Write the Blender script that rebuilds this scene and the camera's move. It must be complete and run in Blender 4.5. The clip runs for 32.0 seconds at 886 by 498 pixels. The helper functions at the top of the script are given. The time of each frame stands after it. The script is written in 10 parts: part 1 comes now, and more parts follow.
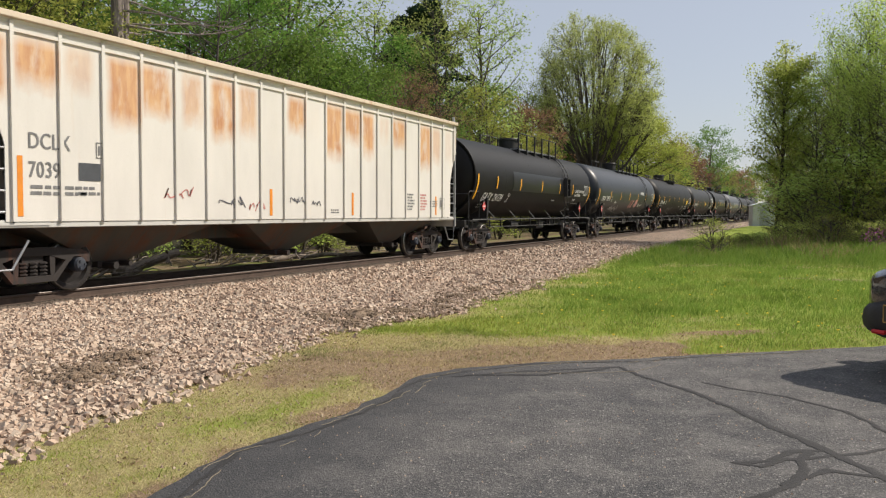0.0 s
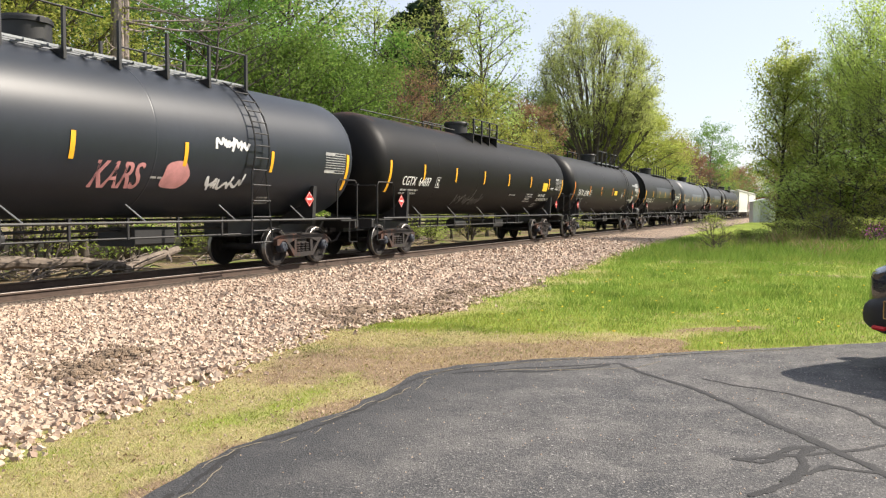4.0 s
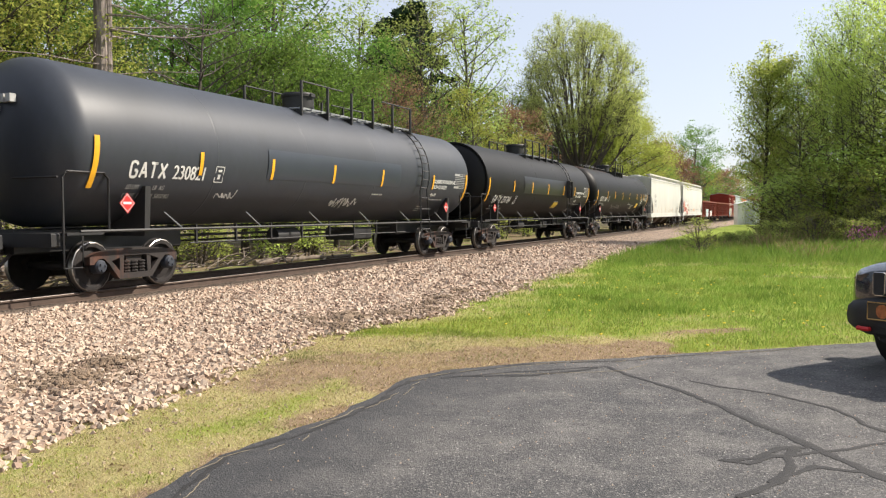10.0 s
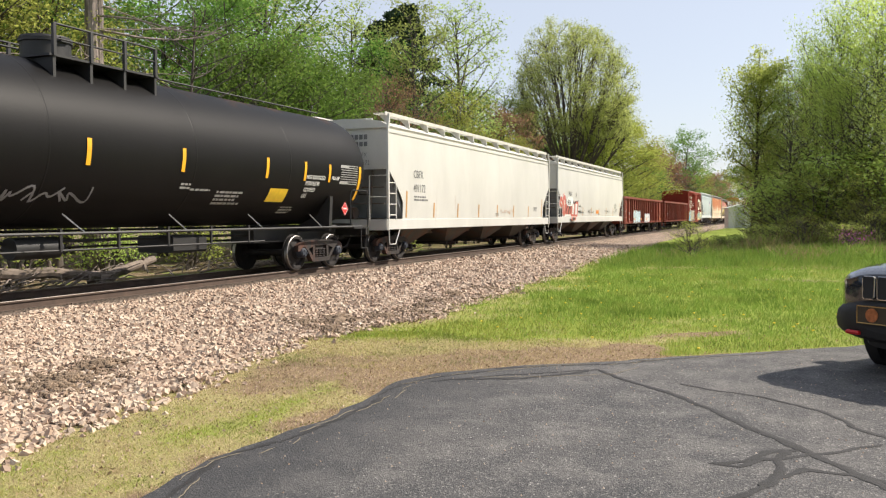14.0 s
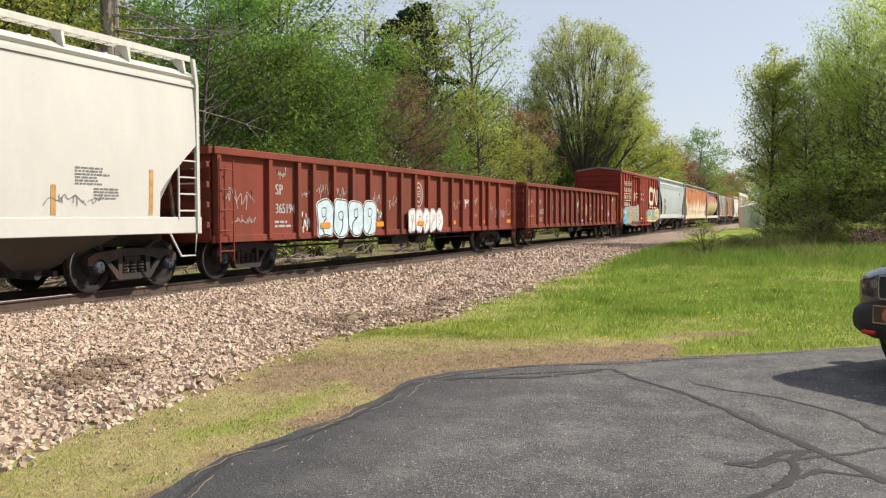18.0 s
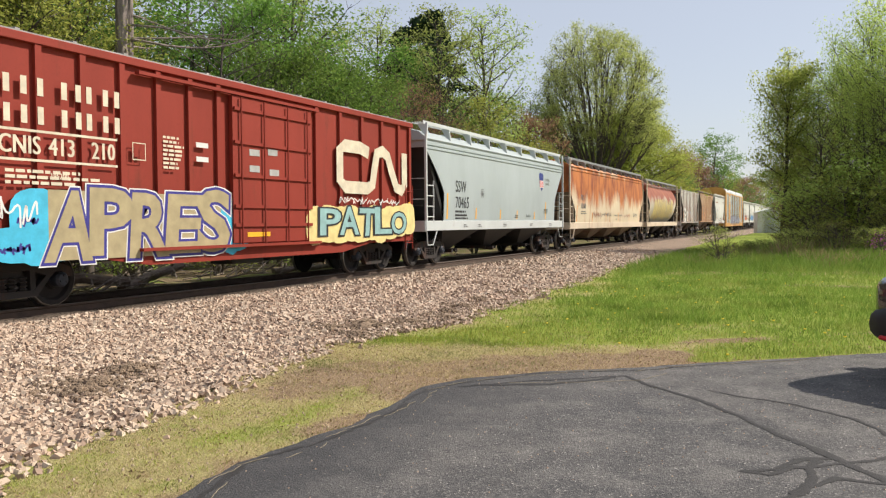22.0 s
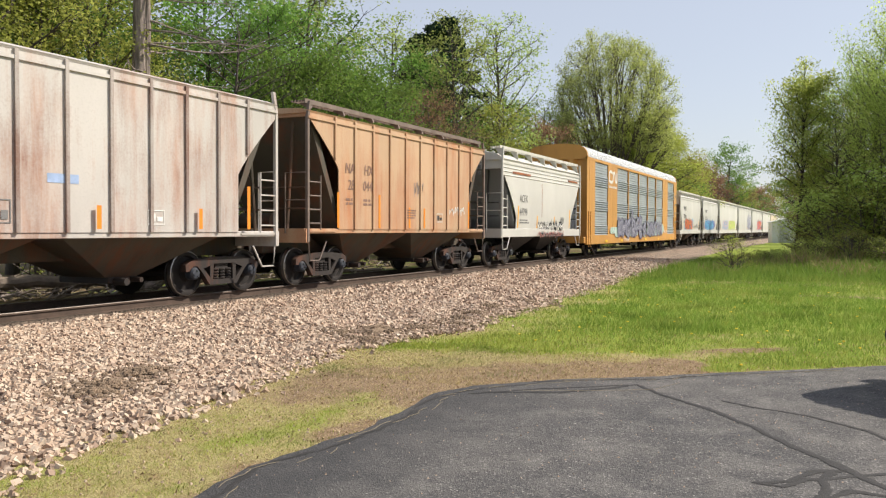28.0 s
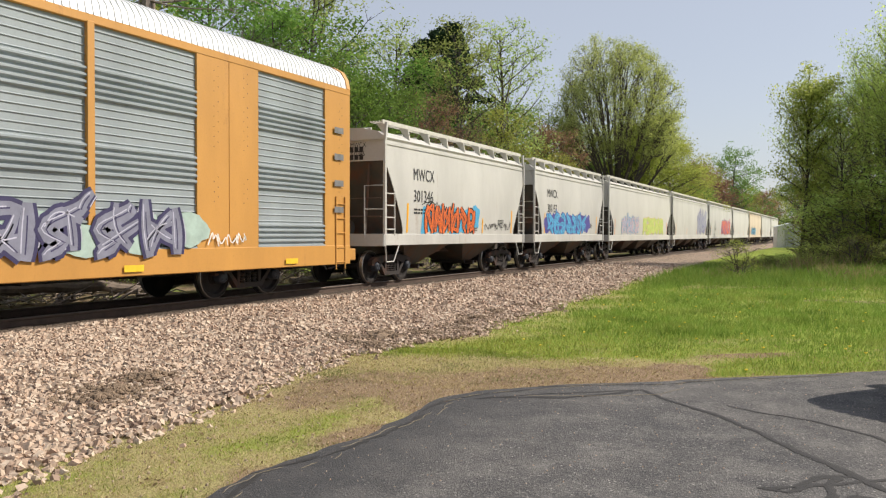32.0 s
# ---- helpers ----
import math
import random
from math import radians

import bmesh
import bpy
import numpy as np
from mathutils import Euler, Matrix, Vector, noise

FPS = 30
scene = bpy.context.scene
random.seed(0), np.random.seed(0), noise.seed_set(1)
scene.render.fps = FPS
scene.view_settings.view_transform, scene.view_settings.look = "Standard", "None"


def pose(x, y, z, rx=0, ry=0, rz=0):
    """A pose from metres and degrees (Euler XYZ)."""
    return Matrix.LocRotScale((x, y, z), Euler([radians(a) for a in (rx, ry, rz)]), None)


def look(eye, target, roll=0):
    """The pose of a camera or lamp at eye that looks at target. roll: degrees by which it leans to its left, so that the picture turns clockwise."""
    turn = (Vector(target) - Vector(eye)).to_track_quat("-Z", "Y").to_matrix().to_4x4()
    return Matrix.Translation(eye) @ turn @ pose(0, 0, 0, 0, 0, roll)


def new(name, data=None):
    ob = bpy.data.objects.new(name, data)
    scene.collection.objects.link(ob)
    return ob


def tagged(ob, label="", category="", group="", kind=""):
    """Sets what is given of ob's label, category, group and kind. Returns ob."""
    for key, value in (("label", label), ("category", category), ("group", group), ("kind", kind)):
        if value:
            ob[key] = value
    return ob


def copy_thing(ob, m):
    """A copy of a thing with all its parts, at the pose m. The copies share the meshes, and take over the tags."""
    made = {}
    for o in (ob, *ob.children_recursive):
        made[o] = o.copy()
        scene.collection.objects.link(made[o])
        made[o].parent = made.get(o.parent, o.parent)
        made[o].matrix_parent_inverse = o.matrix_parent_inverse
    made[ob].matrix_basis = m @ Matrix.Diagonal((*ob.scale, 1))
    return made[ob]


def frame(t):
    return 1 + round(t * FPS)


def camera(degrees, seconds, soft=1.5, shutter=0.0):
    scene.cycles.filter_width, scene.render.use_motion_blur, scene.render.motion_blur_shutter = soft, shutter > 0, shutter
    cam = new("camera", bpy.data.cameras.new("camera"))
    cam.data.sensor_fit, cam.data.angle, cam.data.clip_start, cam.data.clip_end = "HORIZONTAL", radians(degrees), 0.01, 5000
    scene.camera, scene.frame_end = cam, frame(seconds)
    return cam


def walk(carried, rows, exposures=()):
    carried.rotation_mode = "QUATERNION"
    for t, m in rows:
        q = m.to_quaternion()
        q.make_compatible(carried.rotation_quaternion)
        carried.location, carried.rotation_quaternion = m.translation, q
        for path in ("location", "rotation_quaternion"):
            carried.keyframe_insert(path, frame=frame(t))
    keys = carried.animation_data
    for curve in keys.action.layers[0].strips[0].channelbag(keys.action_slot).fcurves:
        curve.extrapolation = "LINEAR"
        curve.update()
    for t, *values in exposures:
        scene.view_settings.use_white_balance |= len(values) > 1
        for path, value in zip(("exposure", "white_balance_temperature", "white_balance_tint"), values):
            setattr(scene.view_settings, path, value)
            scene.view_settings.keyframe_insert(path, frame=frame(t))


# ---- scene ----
cam = camera(56.8, 32.0, 1.25)
# a hand-held telephone, turning a little about one spot
CAM_TURN = [
    (0.0, 87.45, -0.16, 24.52),
    (0.5, 87.41, -0.17, 24.47),
    (1.0, 87.52, -0.20, 24.46),
    (1.5, 87.62, -0.17, 24.52),
    (2.0, 87.52, -0.14, 24.53),
    (2.5, 87.26, -0.13, 24.54),
    (3.0, 87.19, -0.11, 24.52),
    (3.5, 87.17, -0.13, 24.54),
    (5.5, 87.47, -0.01, 24.55),
    (6.0, 87.45, 0.03, 24.54),
    (6.5, 87.36, 0.17, 24.52),
    (7.0, 87.31, 0.19, 24.42),
    (7.5, 87.27, 0.17, 24.30),
    (8.0, 87.20, 0.17, 24.13),
    (8.5, 87.25, 0.18, 23.99),
    (9.0, 87.43, 0.19, 23.93),
    (9.5, 87.50, 0.28, 23.79),
    (10.0, 87.56, 0.39, 23.59),
    (10.5, 87.58, 0.33, 23.46),
    (11.0, 87.61, 0.33, 23.42),
    (11.5, 87.66, 0.36, 23.43),
    (12.0, 87.74, 0.37, 23.42),
    (12.5, 87.83, 0.28, 23.28),
    (13.0, 87.82, 0.22, 23.13),
    (13.5, 87.79, 0.16, 23.03),
    (14.0, 87.76, 0.23, 23.02),
    (14.5, 87.70, 0.27, 23.06),
    (16.5, 87.70, -0.07, 23.25),
    (17.0, 87.76, -0.02, 23.49),
    (17.5, 87.73, 0.07, 23.74),
    (18.0, 87.68, 0.16, 23.93),
    (18.5, 87.63, 0.20, 24.06),
    (19.0, 87.67, 0.26, 24.25),
    (19.5, 87.78, 0.30, 24.50),
    (20.0, 87.86, 0.36, 24.66),
    (20.5, 87.86, 0.45, 24.67),
    (21.0, 87.90, 0.45, 24.67),
    (21.5, 88.03, 0.36, 24.72),
    (22.0, 88.15, 0.37, 24.82),
    (22.5, 88.19, 0.38, 24.98),
    (23.0, 88.16, 0.37, 25.08),
    (23.5, 88.11, 0.34, 25.10),
    (24.0, 88.06, 0.29, 25.11),
    (24.5, 88.06, 0.18, 25.14),
    (25.0, 88.16, 0.11, 25.22),
    (25.5, 88.27, -0.02, 25.30),
    (27.5, 88.43, -0.26, 25.67),
    (28.0, 88.60, -0.20, 25.72),
    (28.5, 88.71, -0.13, 25.79),
    (29.0, 88.80, -0.09, 25.97),
    (29.5, 88.82, 0.02, 26.10),
    (30.0, 88.85, -0.05, 26.17),
    (30.5, 88.85, -0.04, 26.16),
    (31.0, 88.80, -0.01, 26.08),
    (31.5, 88.81, 0.00, 26.02),
    (32.0, 88.95, -0.13, 26.02),
]
walk(cam, [(t, pose(0, 0, 1.65, a, b, c)) for t, a, b, c in CAM_TURN],
     [(0.0, 0.2), (1.5, 0.6), (3.0, 0.95), (6.0, 0.8), (13.0, 0.75), (16.5, 0.5), (18.0, 0.52), (19.0, 0.78), (21.0, 0.62), (23.0, 0.32), (24.0, 0.45), (25.5, 0.36), (28.0, 0.5), (29.2, 0.42), (30.0, 0.2), (31.0, 0.25), (32.0, 0.32)])

# ---- light ----
SUN_ELEVATION, SUN_AZIMUTH = radians(42), radians(50)     # azimuth from +Y towards +X
world = bpy.data.worlds.new("sky")
scene.world = world
world.use_nodes = True
wn = world.node_tree.nodes
sky = wn.new("ShaderNodeTexSky")
sky.sky_type = "NISHITA"
sky.sun_disc = False
sky.sun_elevation = SUN_ELEVATION
sky.sun_rotation = SUN_AZIMUTH
sky.air_density, sky.dust_density, sky.ozone_density = 1.0, 1.2, 1.0
wn["Background"].inputs["Strength"].default_value = 0.12
haze = wn.new("ShaderNodeMix")            # thin high cloud pales the blue
haze.data_type = "RGBA"
haze.inputs[0].default_value = 0.68
haze.inputs[7].default_value = (3.8, 3.9, 4.32, 1)
world.node_tree.links.new(sky.outputs[0], haze.inputs[6])
world.node_tree.links.new(haze.outputs[2], wn["Background"].inputs["Color"])
sun = new("sun", bpy.data.lights.new("sun", "SUN"))
sun.data.energy, sun.data.angle, sun.data.color = 4.6, radians(0.6), (1.0, 0.91, 0.79)
sd = Vector((math.sin(SUN_AZIMUTH) * math.cos(SUN_ELEVATION), math.cos(SUN_AZIMUTH) * math.cos(SUN_ELEVATION), math.sin(SUN_ELEVATION)))
sun.matrix_world = look(sd * 100, (0, 0, 0))
scene.view_settings.exposure = 0.0


# ---- materials ----
class Nodes:
    """A node tree with short ways to add nodes."""

    def __init__(self, name):
        self.m = bpy.data.materials.new(name)
        self.m.use_nodes = True
        self.t = self.m.node_tree
        self.b = self.t.nodes["Principled BSDF"]
        self.co = None

    def add(self, kind, **sockets):
        n = self.t.nodes.new("ShaderNode" + kind)
        for key, value in sockets.items():
            self.put(n.inputs[key], value)
        return n

    def put(self, socket, value):
        if isinstance(value, bpy.types.NodeSocket):
            self.t.links.new(value, socket)
        elif isinstance(value, tuple) and len(value) == 3 and socket.type == "RGBA":
            socket.default_value = (*value, 1)
        else:
            socket.default_value = value

    def coords(self, stretch=(1, 1, 1)):
        if self.co is None:
            self.co = self.add("TexCoord").outputs["Object"]
        mp = self.add("Mapping", Vector=self.co)
        mp.inputs["Scale"].default_value = stretch
        return mp.outputs[0]

    def noise(self, scale, detail=4.0, stretch=(1, 1, 1), rough=0.6):
        return self.add("TexNoise", Vector=self.coords(stretch), Scale=scale, Detail=detail, Roughness=rough).outputs["Fac"]

    def ramp(self, fac, a, b):
        r = self.add("MapRange", Value=fac)
        r.inputs["From Min"].default_value, r.inputs["From Max"].default_value = a, b
        return r.outputs[0]

    def math(self, op, a, b=0.0):
        n = self.t.nodes.new("ShaderNodeMath")
        n.operation = op
        self.put(n.inputs[0], a)
        self.put(n.inputs[1], b)
        return n.outputs[0]

    def mix(self, fac, a, b):
        n = self.t.nodes.new("ShaderNodeMix")
        n.data_type = "RGBA"
        self.put(n.inputs[0], fac)
        self.put(n.inputs[6], a)
        self.put(n.inputs[7], b)
        return n.outputs[2]

    def bump(self, height, strength, distance=0.01):
        n = self.add("Bump", Height=height, Strength=strength, Distance=distance)
        self.put(self.b.inputs["Normal"], n.outputs[0])

    def done(self, colour, rough=0.6, metal=0.0, spec=None):
        self.put(self.b.inputs["Base Color"], colour)
        self.put(self.b.inputs["Roughness"], rough)
        self.put(self.b.inputs["Metallic"], metal)
        if spec is not None:
            self.put(self.b.inputs["Specular IOR Level"], spec)
        return self.m


def shade(c, k):
    return tuple(min(1.0, v * k) for v in c)


MATS = {}


def plain(name, colour, rough=0.6, metal=0.0, vary=0.25, scale=3.0, bump=0.15, stretch=(1, 1, 1), rand=0.0, spec=None):
    """A surface of one colour with grain, blotches and a fine relief."""
    if name in MATS:
        return MATS[name]
    n = Nodes(name)
    big = n.noise(scale, 5.0, stretch)
    fine = n.noise(scale * 14, 3.0, stretch)
    c = n.mix(n.ramp(big, 0.3, 0.7), shade(colour, 1 - vary), shade(colour, 1 + vary))
    c = n.mix(n.math("MULTIPLY", n.ramp(fine, 0.35, 0.7), 0.35), c, shade(colour, 1 - 1.2 * vary if vary < 0.7 else 0.2))
    if rand:
        info = n.add("ObjectInfo").outputs["Random"]
        hsv = n.add("HueSaturation", Color=c)
        n.put(hsv.inputs["Value"], n.ramp(info, 0, 1))
        hsv.inputs["Value"].links[0].from_node.inputs["To Min"].default_value = 1 - rand
        hsv.inputs["Value"].links[0].from_node.inputs["To Max"].default_value = 1 + rand
        c = hsv.outputs[0]
    n.bump(fine, bump)
    MATS[name] = n.done(c, rough, metal, spec)
    return MATS[name]


def weathered(name, paint, rust, amount, rough=0.55, top=None, grime=0.3, rust2=(0.16, 0.05, 0.02), spec=None):
    """Paint on steel: streaks of rust that run down, a dusting of road dirt. top: (z0, z1) heights over which the rust thins out downwards."""
    if name in MATS:
        return MATS[name]
    n = Nodes(name)
    streak = n.noise(1.0, 6.0, (1.0, 1.5, 0.3) if top else (1.0, 2.6, 0.22), 0.65)
    patch = n.noise(0.55, 5.0, (1, 1, 0.7), 0.6)
    fine = n.noise(22.0, 4.0)
    f = n.math("ADD", n.math("MULTIPLY", streak, 0.6), n.math("MULTIPLY", patch, 0.5))
    if top:
        z = n.add("SeparateXYZ", Vector=n.coords()).outputs["Z"]
        f = n.math("ADD", f, n.math("MULTIPLY", n.ramp(z, top[0], top[1]), 0.42))
        f = n.math("SUBTRACT", f, 0.26)
        f = n.math("SUBTRACT", f, n.math("MULTIPLY", n.ramp(z, top[1] + 0.2, top[1] + 0.55), 0.16))
    lo = 0.78 - 0.5 * amount
    mask = n.ramp(n.math("ADD", f, n.math("MULTIPLY", fine, 0.12)), lo, lo + 0.2)
    base = n.mix(n.ramp(n.noise(0.8, 5.0, (1, 1, 0.35)), 0.3, 0.75), shade(paint, 1.06), shade(paint, 1 - grime))
    base = n.mix(n.math("MULTIPLY", n.ramp(fine, 0.5, 0.75), grime), base, shade(paint, 0.55))
    rusty = n.mix(n.ramp(n.noise(1.3, 7.0, (1, 1.4, 0.5)), 0.4, 0.62), rust, rust2)
    n.bump(fine, 0.12)
    MATS[name] = n.done(n.mix(mask, base, rusty), n.mix(mask, (rough,) * 3, (0.85,) * 3), 0.0, spec)
    return MATS[name]


# ---- mesh building ----
class MB:
    """Collects the vertices and faces of one mesh."""

    def __init__(self):
        self.v, self.f = [], []

    def add(self, vs, fs):
        k = len(self.v)
        self.v.extend(vs)
        self.f.extend([tuple(i + k for i in f) for f in fs])
        return self

    def box(self, x0, x1, y0, y1, z0, z1, b=0.0):
        if b <= 0:
            vs = [(x, y, z) for z in (z0, z1) for y in (y0, y1) for x in (x0, x1)]
            return self.add(vs, [(0, 2, 3, 1), (4, 5, 7, 6), (0, 1, 5, 4), (2, 6, 7, 3), (0, 4, 6, 2), (1, 3, 7, 5)])
        prof = [(x0 + b, z0), (x1 - b, z0), (x1, z0 + b), (x1, z1 - b), (x1 - b, z1), (x0 + b, z1), (x0, z1 - b), (x0, z0 + b)]
        return self.prism([(a, c) for a, c in prof], "y", y0, y1)

    def prism(self, prof, axis, c0, c1):
        """An outline, drawn in the plane across the axis, drawn out from c0 to c1. Outlines: axis x: (y, z); y: (x, z); z: (x, y)."""
        put = {"x": lambda c, a, b: (c, a, b), "y": lambda c, a, b: (a, c, b), "z": lambda c, a, b: (a, b, c)}[axis]
        n = len(prof)
        area = sum(prof[i][0] * prof[(i + 1) % n][1] - prof[(i + 1) % n][0] * prof[i][1] for i in range(n))
        if (area > 0) == (axis == "y"):
            prof = prof[::-1]
        vs = [put(c0, *p) for p in prof] + [put(c1, *p) for p in prof]
        if c1 < c0:
            vs = vs[n:] + vs[:n]
        fs = [(i, (i + 1) % n, n + (i + 1) % n, n + i) for i in range(n)]
        return self.add(vs, fs + [tuple(range(n))[::-1], tuple(range(n, 2 * n))])

    def cyl(self, p0, p1, r0, r1=None, n=8):
        return self.tube([p0, p1], [r0, r0 if r1 is None else r1], n)

    def tube(self, pts, r, n=6):
        pts = [Vector(p) for p in pts]
        rs = r if isinstance(r, (list, tuple)) else [r] * len(pts)
        vs, fs = [], []
        for i, p in enumerate(pts):
            d = (pts[min(i + 1, len(pts) - 1)] - pts[max(i - 1, 0)]).normalized()
            u = d.cross(Vector((0, 0, 1)) if abs(d.z) < 0.9 else Vector((0, 1, 0))).normalized()
            w = d.cross(u)
            for k in range(n):
                a = 2 * math.pi * k / n
                vs.append(tuple(p + (u * math.cos(a) + w * math.sin(a)) * rs[i]))
        for i in range(len(pts) - 1):
            for k in range(n):
                j = (k + 1) % n
                fs.append((i * n + k, (i + 1) * n + k, (i + 1) * n + j, i * n + j)[::-1])
        if n > 4:
            fs.append(tuple(range(n))[::-1])
            fs.append(tuple(range((len(pts) - 1) * n, len(pts) * n)))
        return self.add(vs, fs)

    def lathe(self, prof, axis, c, n=16):
        """Rings (radius, place along the axis) about an axis through c, closed at both ends."""
        vs, fs = [], []
        for r, h in prof:
            for k in range(n):
                a = 2 * math.pi * k / n
                p, q = r * math.cos(a), r * math.sin(a)
                vs.append({"y": (c[0] + p, c[1] + h, c[2] + q), "x": (c[0] + h, c[1] + p, c[2] + q), "z": (c[0] + p, c[1] + q, c[2] + h)}[axis])
        for i in range(len(prof) - 1):
            for k in range(n):
                j = (k + 1) % n
                q = (i * n + k, i * n + j, (i + 1) * n + j, (i + 1) * n + k)
                fs.append(q[::-1] if axis == "y" else q)
        a, b = tuple(range(n)), tuple(range((len(prof) - 1) * n, len(prof) * n))
        fs += [a, b[::-1]] if axis == "y" else [a[::-1], b]
        return self.add(vs, fs)

    def mesh(self, name, material, angle=35):
        me = bpy.data.meshes.new(name)
        me.from_pydata(self.v, [], self.f)
        me.materials.append(material)
        me.polygons.foreach_set("use_smooth", [True] * len(me.polygons))
        me.set_sharp_from_angle(angle=radians(angle))
        me.update()
        return me


def part(name, mb, material, parent, label=""):
    ob = new(name, mb.mesh(name, material) if isinstance(mb, MB) else mb)
    ob.parent = parent
    return tagged(ob, label) if label else ob


def root(name, m, label, category, group="", kind=""):
    ob = new(name)
    ob.empty_display_size = 0.3
    ob.matrix_world = m
    return tagged(ob, label, category, group, kind)


def solid(name, mb, material, label, category="", group="", kind="", m=None):
    ob = new(name, mb.mesh(name, material))
    if m is not None:
        ob.matrix_world = m
    return tagged(ob, label, category, group, kind)


def bulk(name, verts, loops, sizes, material, smooth=False):
    """A big mesh straight from arrays: vertices (n, 3), the corner list, and the corners of each face."""
    me = bpy.data.meshes.new(name)
    me.vertices.add(len(verts))
    me.vertices.foreach_set("co", np.asarray(verts, np.float32).ravel())
    me.loops.add(len(loops))
    me.loops.foreach_set("vertex_index", np.asarray(loops, np.int32))
    sizes = np.asarray(sizes, np.int32)
    me.polygons.add(len(sizes))
    me.polygons.foreach_set("loop_start", np.concatenate(([0], np.cumsum(sizes)[:-1])).astype(np.int32))
    me.polygons.foreach_set("use_smooth", np.full(len(sizes), smooth))
    me.materials.append(material)
    me.update(calc_edges=True)
    me.validate()
    return me


# ---- ground, road bed, car park ----
TRACK_X, RAIL_TOP = -12.8, 0.27


def smooth(a, b, x):
    k = min(1.0, max(0.0, (x - a) / (b - a)))
    return k * k * (3 - 2 * k)


def wobble(x, y, s, seed=0.0):
    return noise.noise(Vector((x / s + seed, y / s - seed, seed * 1.7)))


def toe(y):
    """Where the near edge of the ballast meets the grass."""
    pts = ((-400, -5.2), (-10, -4.7), (2, -4.6), (3.85, -4.9), (4.84, -5.17), (6.28, -5.59), (8.66, -6.06), (10.5, -6.2), (12.6, -5.6), (16.9, -5.78), (20, -6.05), (24.7, -6.35), (34, -6.85), (43, -6.75), (67, -6.9), (800, -8))
    for (a, p), (b, q) in zip(pts, pts[1:]):
        if y <= b:
            return p + (q - p) * (y - a) / (b - a)
    return -8


ASPHALT_EDGE = ((-3.1, 1.0), (-3.42, 3.0), (-3.5, 3.73), (-3.66, 4.5), (-3.58, 5.06), (-3.5, 5.7), (-3.55, 6.7), (-3.62, 7.35), (-3.45, 7.9),
                (-2.99, 8.4), (-2.46, 8.85), (-1.9, 9.25), (-1.64, 9.5), (-1.07, 10.0), (-0.15, 10.75), (0.5, 11.3), (2.5, 12.9), (9, 18.0))


def beyond_edge(x, y):
    """How far the point lies outside the asphalt, roughly."""
    best = 9.0
    for (a, b), (c, d) in zip(ASPHALT_EDGE, ASPHALT_EDGE[1:]):
        L = math.hypot(c - a, d - b)
        k = min(1, max(0, ((x - a) * (c - a) + (y - b) * (d - b)) / (L * L)))
        px, py = a + (c - a) * k, b + (d - b) * k
        side = (c - a) * (y - b) - (d - b) * (x - a)
        best = min(best, math.hypot(x - px, y - py) * (1 if side > 0 else -1), key=abs)
    return best


def bare_soil(x, y):
    """Where feet and wheels have worn the grass away, 0 to 1."""
    e = beyond_edge(x, y)
    w = 1.2 * smooth(-0.9, -2.1, x) * smooth(-4.9, -4.0, x) * smooth(6.9, 7.9, y) + 0.1
    k = smooth(w + 0.3, w - 0.3, e + 0.45 * wobble(x, y, 0.7, 17.0))
    path = 0.95 * math.exp(-((x + 4.85) / 0.85) ** 2 - ((y - 7.7) / 1.3) ** 2) + 0.35 * wobble(x, y, 0.5, 6.0) + 0.3 * wobble(x, y, 0.17, 2.0)
    strip = math.exp(-((y - 0.76 * x - 13.05 + 0.3 * wobble(x, y, 1.0, 4.0)) / 0.26) ** 2) * smooth(-2.4, -1.6, x) * (0.55 + 0.9 * wobble(x, y, 0.6, 8.0))
    far = 0.8 * math.exp(-((y - 22.4 - 0.5 * (x + 0.5) - 0.8 * wobble(x, y, 1.5, 2.0)) / 0.5) ** 2) * smooth(-3.5, -2.0, x) * (0.5 + wobble(x, y, 0.9, 3.0))
    return min(1.0, max(0.0, k, path, strip, far))


def lawn_cover(x, y):
    """How green and close the grass grows, 0 to 1, before wear."""
    n = 0.55 * wobble(x, y, 1.3, 9.0) + 0.35 * wobble(x, y, 0.4, 11.0)
    lawn = smooth(9.2, 10.6, y - 0.45 * (x + 5.2) + 0.8 * n)
    e = beyond_edge(x, y)
    lawn = max(lawn, smooth(-2.0, -1.1, x + 0.4 * n) * smooth(0.02, 0.25, e))
    rim = 0.55 * math.exp(-((e - 0.6 - 0.25 * wobble(0, y, 1.0, 3.0)) / 0.26) ** 2) * smooth(4.0, 5.2, y) * smooth(8.3, 7.4, y)
    verge = 0.42 + 0.9 * n + 0.35 * wobble(x, y, 0.16, 5.0)
    lawn *= 0.35 + 0.65 * smooth(-0.1, 1.7, x - toe(y) + 1.2 * n)
    return min(1.0, max(0.0, max(lawn * (0.84 + 0.6 * n), rim + 0.3 * n, verge * smooth(-3, 4, 6 - y))))


def ground_z(x, y):
    z = -0.035 + 0.012 * wobble(x, y, 1.3, 3.0) * (0 if x > -3 and y < 9 else 1)
    z += 0.28 * smooth(30, 90, y) * smooth(-8.5, -6.5, x)
    z += 0.35 * smooth(26, 44, y) * smooth(-4.0, 3.0, x)
    z -= 0.12 * smooth(-14, -17, x)
    return z


